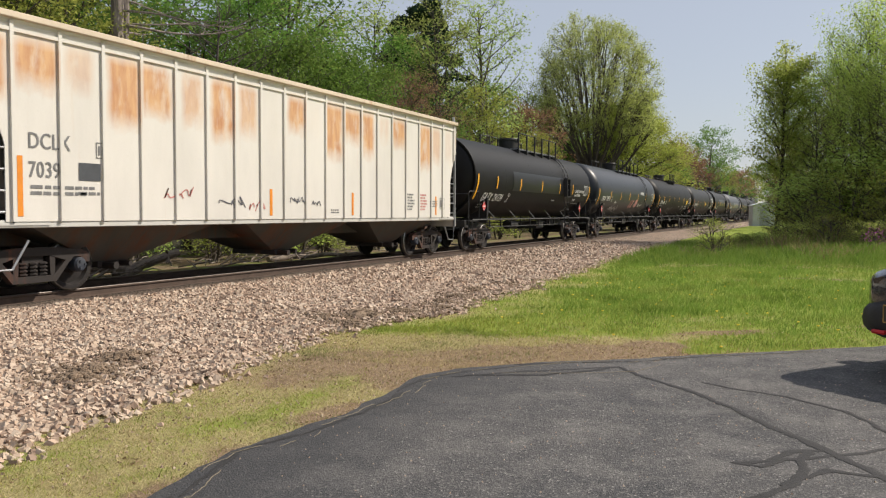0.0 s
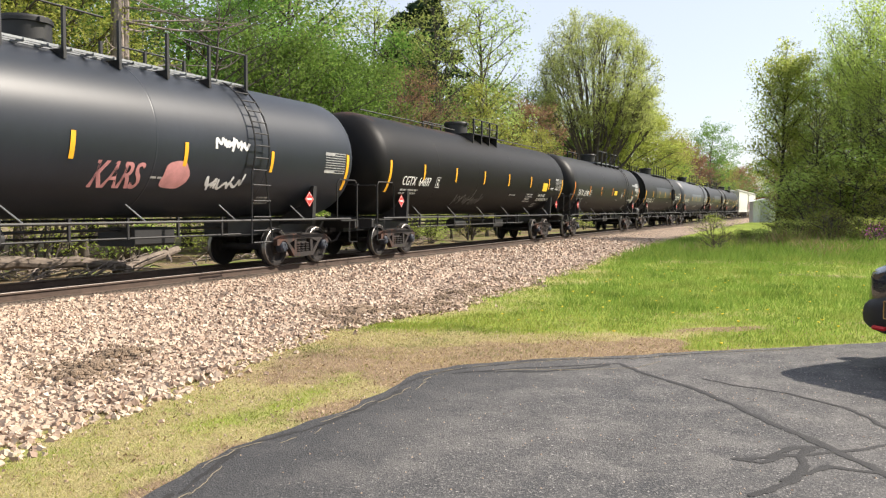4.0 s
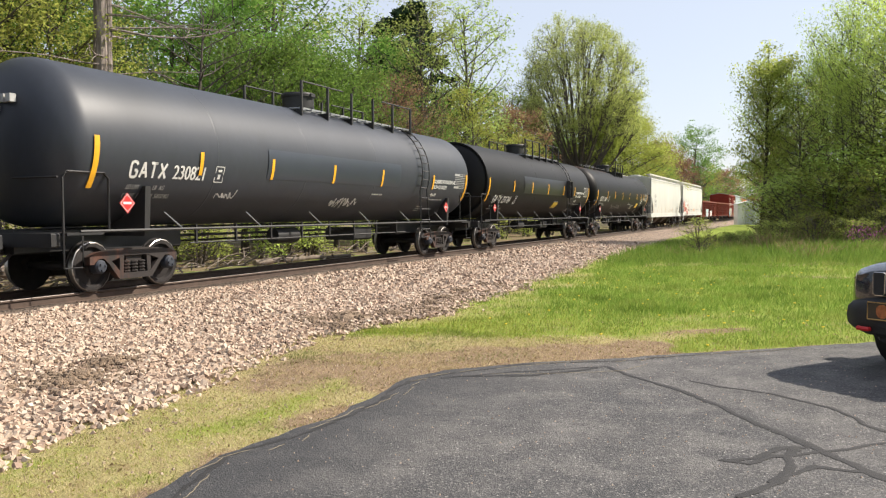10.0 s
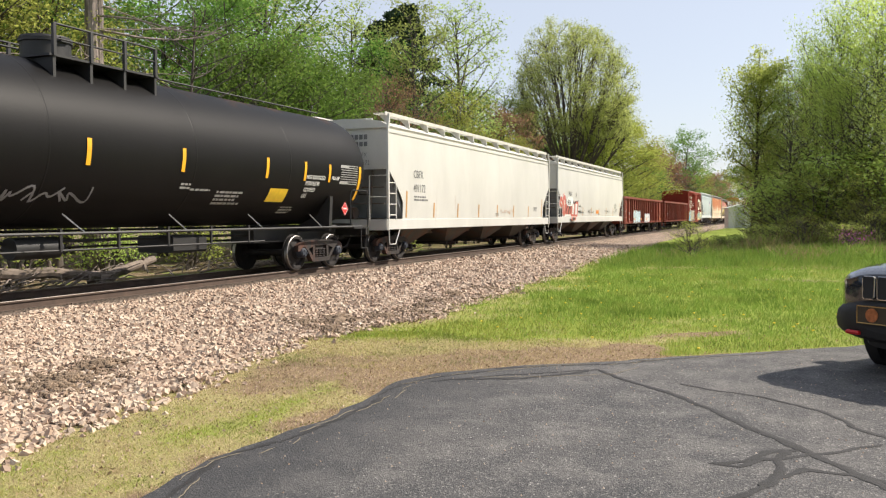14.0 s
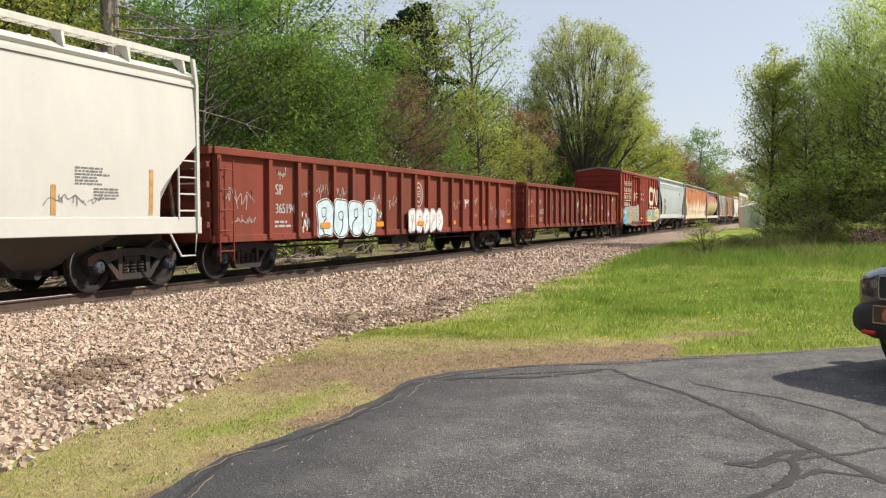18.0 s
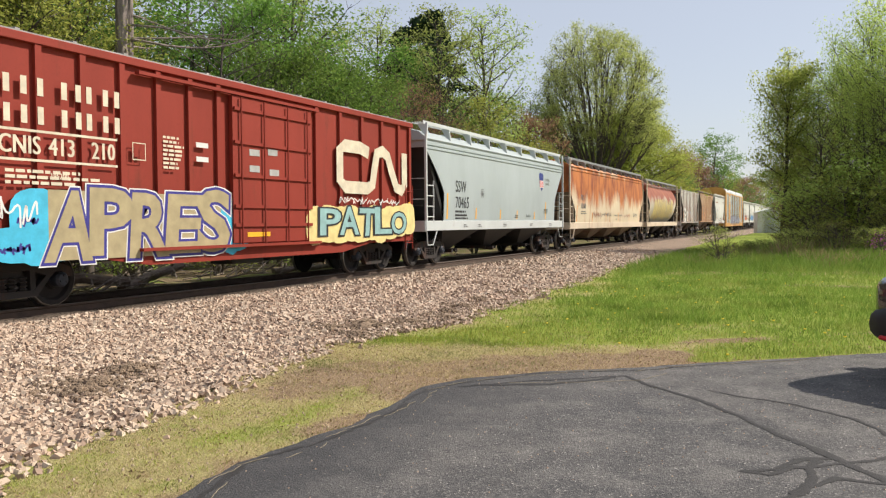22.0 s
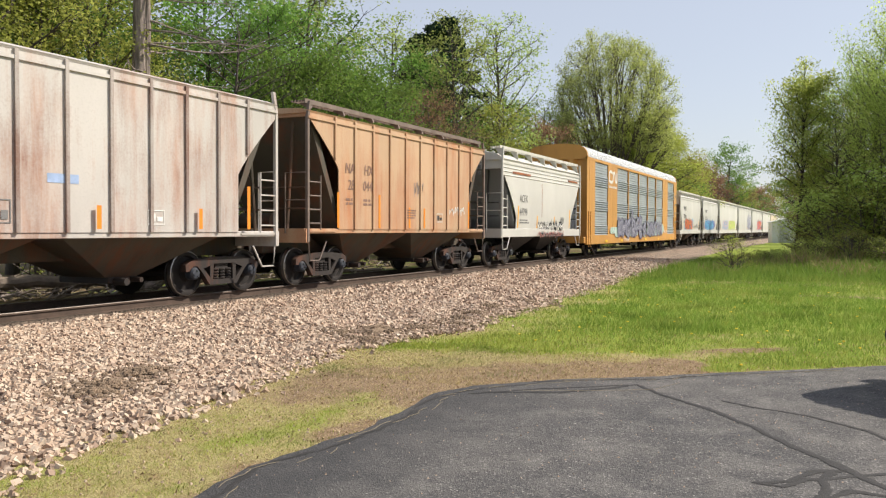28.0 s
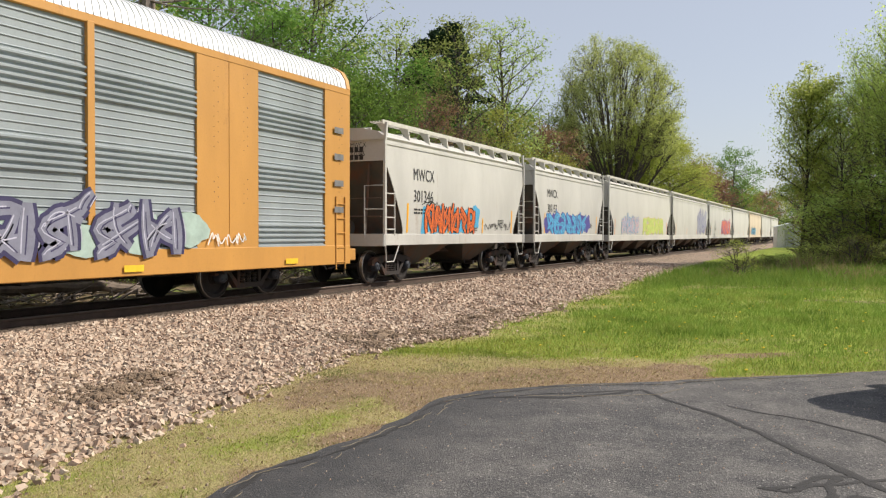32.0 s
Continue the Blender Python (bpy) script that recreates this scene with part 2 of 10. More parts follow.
def ground_material():
    n = Nodes("ground_soil")
    xyz = n.add("SeparateXYZ", Vector=n.coords())
    x = xyz.outputs["X"]
    mid, fine = n.noise(1.6, 6.0), n.noise(30.0, 5.0)
    grain = n.noise(75.0, 4.0, (1, 1, 1), 0.75)
    speck = n.noise(160.0, 2.0)
    green = n.mix(n.ramp(mid, 0.3, 0.7), (0.16, 0.21, 0.03), (0.30, 0.36, 0.07))
    soil = n.mix(n.ramp(grain, 0.35, 0.65), (0.14, 0.095, 0.06), (0.37, 0.27, 0.17))
    soil = n.mix(n.math("MULTIPLY", n.ramp(n.noise(4.0, 6.0), 0.5, 0.68), 0.7), soil, (0.15, 0.10, 0.065))
    soil = n.mix(n.math("MULTIPLY", n.ramp(speck, 0.6, 0.75), 0.6), soil, (0.62, 0.53, 0.38))
    straw = n.mix(n.ramp(grain, 0.35, 0.65), (0.21, 0.18, 0.075), (0.48, 0.42, 0.20))
    straw = n.mix(n.math("MULTIPLY", n.ramp(n.noise(6.0, 6.0), 0.5, 0.7), 0.6), straw, (0.24, 0.17, 0.09))
    litter = n.mix(n.ramp(fine, 0.3, 0.7), (0.10, 0.07, 0.045), (0.30, 0.23, 0.15))
    cover, worn = n.add("Attribute"), n.add("Attribute")
    cover.attribute_name, worn.attribute_name = "cover", "worn"
    jitter = n.math("MULTIPLY", n.math("SUBTRACT", n.noise(5.0, 6.0, (1, 1, 1), 0.7), 0.5), 1.1)
    c = n.mix(n.ramp(n.math("ADD", cover.outputs["Fac"], jitter), 0.25, 0.75), straw, green)
    c = n.mix(n.ramp(n.math("ADD", worn.outputs["Fac"], n.math("MULTIPLY", jitter, 0.7)), 0.3, 0.6), c, soil)
    c = n.mix(n.ramp(x, -15.0, -16.5), c, n.mix(n.ramp(n.noise(0.7, 5.0), 0.5, 0.62), litter, (0.16, 0.2, 0.05)))
    n.bump(n.math("ADD", grain, mid), 0.8, 0.02)
    return n.done(c, 0.95, 0.0, 0.1)


def axis_steps(limits):
    out = []
    for a, b, step in limits:
        out += list(np.arange(a, b, step))
    return out + [limits[-1][1]]


def make_ground():
    xs = axis_steps([(-2500, -300, 400), (-300, -60, 30), (-60, -14, 4), (-14, -7, 0.7), (-7, 3, 0.16), (3, 12, 0.6), (12, 60, 8), (60, 300, 40), (300, 2500, 400)])
    ys = axis_steps([(-2500, -500, 500), (-500, -20, 60), (-20, 2, 4), (2, 16, 0.16), (16, 30, 0.4), (30, 110, 4), (110, 500, 40), (500, 2500, 400)])
    vs = [(x, y, ground_z(x, y)) for y in ys for x in xs]
    w = len(xs)
    mb = MB()
    mb.add(vs, [(j * w + i, j * w + i + 1, (j + 1) * w + i + 1, (j + 1) * w + i) for j in range(len(ys) - 1) for i in range(w - 1)])
    ob = solid("ground", mb, ground_material(), "grassy soil with dry patches and leaf litter", "ground", kind="structure")
    for name, rule, rest in (("cover", lawn_cover, 0.9), ("worn", bare_soil, 0.0)):
        values = [rule(x, y) if -8 < x < 12 and 1.5 < y < 31 else rest for x, y, z in vs]
        ob.data.attributes.new(name, "FLOAT", "POINT").data.foreach_set("value", values)


make_ground()


def ballast_z(x, y):
    t = toe(y)
    k = (x - t) / (-11.0 - t)
    if x > -11.0:
        z = -0.025 + 0.145 * (k ** 0.8 if k > 0 else 0)
    elif x > -14.6:
        z = 0.12
    else:
        z = 0.12 - 0.32 * min(1, (-14.6 - x) / 2.4)
    return z + 0.035 * wobble(x, y, 0.9, 1.0) + 0.02 * wobble(x, y, 0.3, 5.0)


def stone_colours(n, fac):
    r = n.add("ValToRGB", Fac=fac)
    e = r.color_ramp.elements
    e[0].position, e[0].color = 0.0, (0.15, 0.105, 0.08, 1)
    e[1].position, e[1].color = 1.0, (0.62, 0.52, 0.41, 1)
    for p, c in ((0.25, (0.48, 0.345, 0.25)), (0.5, (0.56, 0.45, 0.345)), (0.75, (0.40, 0.295, 0.22))):
        e.new(p).color = (*c, 1)
    return r.outputs[0]


def make_ballast():
    n = Nodes("ballast_bed")
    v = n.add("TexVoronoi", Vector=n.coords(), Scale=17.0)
    # Shade in the gaps between stones is mixed into the bed colour.
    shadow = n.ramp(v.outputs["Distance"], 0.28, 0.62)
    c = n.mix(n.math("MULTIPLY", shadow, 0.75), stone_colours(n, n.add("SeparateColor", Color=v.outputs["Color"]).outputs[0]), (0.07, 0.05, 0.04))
    c = n.mix(n.ramp(n.noise(0.5, 5.0), 0.5, 0.75), c, (0.40, 0.31, 0.25))
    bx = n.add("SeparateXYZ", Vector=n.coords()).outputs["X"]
    rail_dark = n.ramp(n.math("ADD", bx, n.math("MULTIPLY", n.noise(1.5, 5.0), 0.5)), -10.9, -11.6)      # darker brown towards the rails
    c = n.mix(n.math("MULTIPLY", rail_dark, 0.85), c, (0.05, 0.04, 0.033))
    n.bump(v.outputs["Distance"], 1.0, -0.05)
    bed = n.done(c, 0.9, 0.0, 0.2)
    xs = [-17.4, -16.4, -15.4, -14.6, -14.0, -13.2, -12.4, -11.6] + list(np.arange(-11.2, -5.0, 0.3))
    ys = axis_steps([(-420, -20, 40), (-20, 2, 2), (2, 40, 0.3), (40, 120, 4), (120, 800, 40)])
    rows = []
    for y in ys:
        t = toe(y) + 0.35 * wobble(0, y, 0.8, 2.0) + 0.25 * wobble(0, y, 0.25, 7.0)
        rows.append([(max(x, -17.4) if x < -11.3 else -11.2 + (x + 11.2) * (t + 11.2) / 6.0, y) for x in xs])
    w = len(xs)
    vs = [(x, y, ballast_z(x, y) if i < w - 1 else -0.09) for row in rows for i, (x, y) in enumerate(row)]
    mb = MB()
    mb.add(vs, [(j * w + i, j * w + i + 1, (j + 1) * w + i + 1, (j + 1) * w + i) for j in range(len(ys) - 1) for i in range(w - 1)])
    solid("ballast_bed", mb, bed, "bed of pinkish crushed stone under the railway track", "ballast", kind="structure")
    # loose stones over the bed, the nearest stretch
    rng = np.random.default_rng(4)
    m = Nodes("ballast_stone")
    isl = m.add("NewGeometry").outputs["Random Per Island"]
    c = stone_colours(m, isl)
    grit = m.noise(60.0, 3.0)
    c = m.mix(m.math("MULTIPLY", m.ramp(grit, 0.4, 0.7), 0.35), c, (0.22, 0.16, 0.13))
    m.bump(grit, 0.3, 0.004)
    stone = m.done(c, 0.85, 0.0, 0.25)
    P = []
    for y0, y1, dens, size in ((2.4, 9, 400, 1.1), (9, 16, 215, 1.28), (16, 27, 85, 1.65), (27, 45, 25, 2.2)):
        k = int((y1 - y0) * 6.3 * dens)
        yy = rng.uniform(y0, y1, k)
        uu = rng.uniform(0, 1, k) ** 0.92
        for y, u in zip(yy, uu):
            t = toe(y) + 0.35 * wobble(0, y, 0.8, 2.0)
            x = t + 0.15 + (-11.45 - t) * u
            if rng.random() < 0.07 * (1 - u):
                x += min(0.7, rng.exponential(0.2))
            P.append((x, y, ballast_z(x, y) if x < t else -0.03, size * rng.uniform(0.55, 1.3) ** 1.15))
    P = np.array(P)
    k = len(P)
    cube = np.array([(x, y, z) for z in (-1, 1) for y in (-1, 1) for x in (-1, 1)], float)
    quads = np.array([(0, 2, 3, 1), (4, 5, 7, 6), (0, 1, 5, 4), (2, 6, 7, 3), (0, 4, 6, 2), (1, 3, 7, 5)])
    pts = cube[None] * rng.uniform(0.45, 1.0, (k, 8, 3)) * rng.uniform(0.6, 1.0, (k, 1, 3))
    q = rng.normal(size=(k, 4))
    q /= np.linalg.norm(q, axis=1)[:, None]
    a, b, cc, d = q.T
    R = np.stack([1 - 2 * (cc * cc + d * d), 2 * (b * cc - a * d), 2 * (b * d + a * cc), 2 * (b * cc + a * d), 1 - 2 * (b * b + d * d),
                  2 * (cc * d - a * b), 2 * (b * d - a * cc), 2 * (cc * d + a * b), 1 - 2 * (b * b + cc * cc)], 1).reshape(k, 3, 3)
    pts = np.einsum("kij,kvj->kvi", R, pts) * (0.031 * P[:, 3])[:, None, None]
    pts += P[:, None, :3]
    loops = (quads[None] + 8 * np.arange(k)[:, None, None]).ravel()
    me = bulk("ballast_stones", pts.reshape(-1, 3), loops, np.full(6 * k, 4), stone)
    tagged(new("ballast_stones", me), "loose crushed pinkish-grey stones of the track bed", "gravel", kind="stuff")


make_ballast()


def make_track():
    track = root("railway_track", pose(TRACK_X, 0, RAIL_TOP), "single railway track with brown rails on wooden sleepers", "track", kind="structure")
    rust = plain("rail_rust", (0.075, 0.048, 0.034), 0.8, 0.0, 0.3, 5.0, 0.3)
    shiny = plain("rail_head", (0.16, 0.135, 0.12), 0.5, 0.6, 0.15, 8.0, 0.05)
    wood = plain("sleeper_wood", (0.09, 0.07, 0.055), 0.9, 0.0, 0.35, 4.0, 0.5, (0.2, 1, 1), 0.25)
    steel = plain("tie_plate", (0.06, 0.04, 0.03), 0.8, 0.0, 0.3, 9.0, 0.3)
    for s in (-1, 1):
        c = s * 0.755
        prof = [(c - 0.075, -0.18), (c + 0.075, -0.18), (c + 0.075, -0.165), (c + 0.012, -0.14), (c + 0.01, -0.05), (c + 0.036, -0.035),
                (c + 0.036, -0.008), (c - 0.036, -0.008), (c - 0.036, -0.035), (c - 0.01, -0.05), (c - 0.012, -0.14), (c - 0.075, -0.165)]
        rail = part("rail", MB().prism(prof, "y", -420, 760), rust, track)
        part("rail_head", MB().prism([(c - 0.034, -0.008), (c + 0.034, -0.008), (c + 0.03, 0.0), (c - 0.03, 0.0)], "y", -420, 760), shiny, rail, "bright worn running surface")
    tie = MB().box(-1.3, 1.3, -0.11, 0.11, -0.36, -0.19, 0.015).mesh("sleeper", wood)
    plate = MB()
    for s in (-1, 1):
        plate.box(s * 0.755 - 0.17, s * 0.755 + 0.17, -0.09, 0.09, -0.192, -0.178)
        for dx in (-0.1, 0.1):
            for dy in (-0.05, 0.05):
                plate.box(s * 0.755 + dx - 0.012, s * 0.755 + dx + 0.012, dy - 0.012, dy + 0.012, -0.18, -0.15)
    plate = plate.mesh("tie_plate", steel)
    far = MB()
    for i in range(-700, 1260):
        y = i * 0.545
        if 2.0 < y < 62:
            ob = part("sleeper", tie, wood, track)
            ob.location = (0.02 * wobble(i, 0, 1.0), y, 0)
            pl = part("tie_plate", plate, steel, ob)
        elif -380 < y < 680 and (i % 2 == 0 or y < 120):
            far.box(-1.3, 1.3, y - 0.11, y + 0.11, -0.36, -0.19)
    tagged(part("distant_sleepers", far, wood, track), kind="stuff")


make_track()



def make_asphalt():
    n = Nodes("asphalt")
    big, mid = n.noise(0.45, 5.0), n.noise(2.2, 6.0)
    v = n.add("TexVoronoi", Vector=n.coords(), Scale=85.0)
    grit = n.add("SeparateColor", Color=v.outputs["Color"]).outputs[0]
    blot, fine, v2 = n.noise(7.0, 6.0, (1, 1, 1), 0.75), n.noise(45.0, 5.0, (1, 1, 1), 0.7), n.add("TexVoronoi", Vector=n.coords(), Scale=30.0)
    c = n.mix(n.ramp(big, 0.35, 0.68), (0.040, 0.041, 0.044), (0.095, 0.090, 0.086))
    c = n.mix(n.math("MULTIPLY", n.ramp(mid, 0.45, 0.7), 0.75), c, (0.155, 0.146, 0.137))
    c = n.mix(n.math("MULTIPLY", n.ramp(blot, 0.48, 0.36), 0.7), c, (0.028, 0.028, 0.031))
    c = n.mix(n.math("MULTIPLY", n.ramp(fine, 0.52, 0.72), 0.65), c, (0.225, 0.21, 0.198))
    c = n.mix(n.math("MULTIPLY", n.ramp(fine, 0.46, 0.3), 0.8), c, (0.02, 0.02, 0.022))
    c = n.mix(n.math("MULTIPLY", n.ramp(grit, 0.8, 1.0), 0.5), c, (0.30, 0.285, 0.265))
    rare = n.math("MULTIPLY", n.ramp(n.add("SeparateColor", Color=v2.outputs["Color"]).outputs[1], 0.86, 0.9), n.ramp(v2.outputs["Distance"], 0.26, 0.14))
    c = n.mix(n.math("MULTIPLY", rare, 0.8), c, (0.42, 0.40, 0.37))      # scattered pale chips
    px = n.add("SeparateXYZ", Vector=n.coords()).outputs["X"]
    c = n.mix(n.math("MULTIPLY", n.ramp(n.math("ADD", px, n.math("MULTIPLY", big, 1.2)), -1.5, -2.6), 0.7), c, (0.032, 0.033, 0.036))
    n.bump(n.math("ADD", v.outputs["Distance"], n.math("ADD", fine, n.math("MULTIPLY", blot, 1.5))), 0.7, 0.008)
    asphalt = n.done(c, 0.82, 0.0, 0.35)
    pts = []
    for (a, b), (c2, d) in zip(ASPHALT_EDGE, ASPHALT_EDGE[1:]):
        k = max(1, int(math.hypot(c2 - a, d - b) / 0.12))
        for i in range(k):
            x, y = a + (c2 - a) * i / k, b + (d - b) * i / k
            pts.append((x + 0.07 * wobble(x, y, 0.35, 4.0) + 0.03 * wobble(x, y, 0.1, 6.0), y + 0.05 * wobble(x, y, 0.3, 8.0)))
    pts += [(9, 18), (14, 18), (14, -14), (-3.1, -14)]
    mb = MB()
    k = len(pts)
    mb.add([(x, y, 0.0) for x, y in pts] + [(x, y, -0.06) for x, y in pts], [tuple(range(k))[::-1]] + [(i, (i + 1) % k, k + (i + 1) % k, k + i) for i in range(k)])
    lot = solid("car_park_asphalt", mb, asphalt, "dark patched asphalt of a car park with tar-filled cracks", "asphalt", kind="structure")
    tar = plain("crack_tar", (0.019, 0.0175, 0.017), 0.75, 0.0, 0.3, 10.0, 0.3)

    def seam(line, w0, w1, seed, filler=tar, label="black tar-filled crack"):
        pts = []
        for (a, b), (c, d) in zip(line, line[1:]):
            k = max(2, int(math.hypot(c - a, d - b) / 0.03))
            pts += [(a + (c - a) * i / k, b + (d - b) * i / k) for i in range(k)]
        pts.append(line[-1])
        mb = MB()
        for i, (x, y) in enumerate(pts):
            px, py = pts[max(0, i - 1)]
            qx, qy = pts[min(len(pts) - 1, i + 1)]
            d = math.hypot(qx - px, qy - py) or 1
            k = i / (len(pts) - 1)
            w = 0.72 * (w0 + (w1 - w0) * k) * (0.5 + 0.5 * abs(wobble(x, y, 0.06, seed)) + 0.7 * abs(wobble(x, y, 0.25, seed + 1))) * (0.35 if i in (0, len(pts) - 1) else 1)
            x += 0.045 * wobble(x, y, 0.22, seed) + 0.012 * wobble(x, y, 0.05, seed)
            y += 0.03 * wobble(x, y, 0.2, seed + 3)
            nx, ny = -(qy - py) / d * w, (qx - px) / d * w
            up = 0.0 if filler is tar else 0.005
            mb.v += [(x + nx, y + ny, 0.003 + up), (x, y, 0.006 + up), (x - nx, y - ny, 0.003 + up)]
        for i in range(len(pts) - 1):
            for o in (0, 1):
                mb.f.append((3 * i + o, 3 * i + 3 + o, 3 * i + 4 + o, 3 * i + 1 + o))
        part("tar_seam" if filler is tar else "grassy_crack", mb, filler, lot, label)

    straw = plain("dry_crack", (0.20, 0.17, 0.12), 0.9, 0.0, 0.4, 20.0, 0.2)
    inner = [(x + 0.16 + 0.1 * wobble(x, y, 0.6, 3.0), y - 0.1 + 0.08 * wobble(x, y, 0.5, 9.0)) for x, y in ASPHALT_EDGE[1:15]]
    for k in range(0, 13):
        seam([(x - 0.05 + 0.04 * math.sin(k * 2.1), y + 0.03) for x, y in inner[k:k + 2]], 0.02, 0.05, 20.0 + k)
        (ax, ay), (bx, by) = inner[k:k + 2]
        for q in range(2):
            u, v = q * 0.5 + 0.12 * math.sin(k * 3.1), q * 0.5 + 0.42 + 0.16 * math.sin(k * 1.7 + q)
            off = 0.1 * math.sin(k * 2.7 + q * 2)
            seam([(ax + (bx - ax) * u + off, ay + (by - ay) * u), (ax + (bx - ax) * v + off * 0.4, ay + (by - ay) * v + 0.03)], 0.004, 0.009, 11.0 + k, straw, "dry grass in a crack")
    seam([(-2.9, 7.85), (-2.3, 8.1), (-1.7, 8.5), (-1.5, 9.0)], 0.008, 0.006, 31.0, straw, "dry grass in a crack")
    seam([(-1.9, 8.75), (-1.63, 8.39), (-1.08, 7.84), (-0.53, 7.16), (-0.25, 6.7), (-0.01, 6.38), (0.35, 5.9), (0.75, 5.2), (1.2, 4.5)], 0.045, 0.085, 1.0)
    seam([(-1.0, 8.25), (-0.55, 8.05), (-0.2, 7.95), (0.02, 7.72), (0.25, 7.55), (0.55, 6.95), (0.9, 6.5), (1.4, 6.2)], 0.028, 0.06, 2.0)
    seam([(-0.47, 5.67), (-0.36, 5.72), (-0.25, 5.8), (-0.2, 5.98), (-0.08, 6.15), (0.06, 6.2)], 0.045, 0.05, 3.0)
    seam([(-0.47, 5.67), (-0.3, 5.66), (-0.15, 5.9), (0.0, 6.0), (0.3, 6.25), (0.62, 6.6)], 0.045, 0.04, 4.0)
    seam([(-0.02, 6.18), (-0.05, 5.8), (-0.12, 5.4), (-0.32, 4.95)], 0.06, 0.05, 5.0)
    seam([(-0.15, 5.3), (0.1, 5.75), (0.45, 5.75), (0.9, 5.4)], 0.045, 0.05, 6.0)
    seam([(-1.9, 8.72), (-2.4, 8.3), (-2.8, 8.0), (-3.3, 7.45)], 0.03, 0.02, 7.0)
    seam([(-3.2, 7.6), (-2.5, 7.95), (-1.95, 8.6)], 0.05, 0.07, 9.0)


make_asphalt()


# ---- parts that rolling stock shares ----
BLACK_STEEL = plain("black_steel", (0.016, 0.0155, 0.016), 0.6, 0.0, 0.35, 3.0, 0.2)
TRUCK_STEEL = weathered("truck_steel", (0.024, 0.018, 0.016), (0.075, 0.04, 0.03), 0.28, 0.75)
WHEEL_STEEL = plain("wheel_steel", (0.018, 0.014, 0.013), 0.85, 0.0, 0.4, 6.0, 0.2)
TREAD_STEEL = plain("tread_steel", (0.36, 0.34, 0.32), 0.4, 1.0, 0.15, 10.0, 0.05)
CAP_BLUE = plain("bearing_cap", (0.03, 0.036, 0.05), 0.6, 0.0, 0.3, 9.0, 0.1)
WHITE_INK = plain("white_lettering", (0.62, 0.62, 0.60), 0.6, 0.0, 0.12, 6.0, 0.0)
BLACK_INK = plain("black_lettering", (0.025, 0.025, 0.028), 0.6, 0.0, 0.2, 6.0, 0.0)
GREY_INK = plain("grey_lettering", (0.16, 0.16, 0.16), 0.6, 0.0, 0.25, 6.0, 0.0)
PALE_INK = plain("pale_lettering", (0.36, 0.36, 0.35), 0.6, 0.0, 0.2, 6.0, 0.0)
STRIPE_YELLOW = plain("stripe_yellow", (0.80, 0.40, 0.02), 0.45, 0.0, 0.12, 7.0, 0.0)
STRIPE_ORANGE = plain("stripe_orange", (0.70, 0.24, 0.02), 0.45, 0.0, 0.15, 7.0, 0.0)
STRIPE_FADED = plain("stripe_faded", (0.46, 0.25, 0.08), 0.6, 0.0, 0.3, 7.0, 0.0)
PLACARD_RED = plain("placard_red", (0.55, 0.02, 0.02), 0.4, 0.0, 0.15, 7.0, 0.0)
STICKER_YELLOW = plain("sticker_yellow", (0.78, 0.52, 0.03), 0.45, 0.0, 0.12, 7.0, 0.0)
GRATING = plain("grating_steel", (0.30, 0.31, 0.32), 0.5, 0.5, 0.25, 9.0, 0.2)

WHEELS = []         # wheelsets, each with the place of its car in the train
AXLE, WHEEL_R = 0.89, 0.457


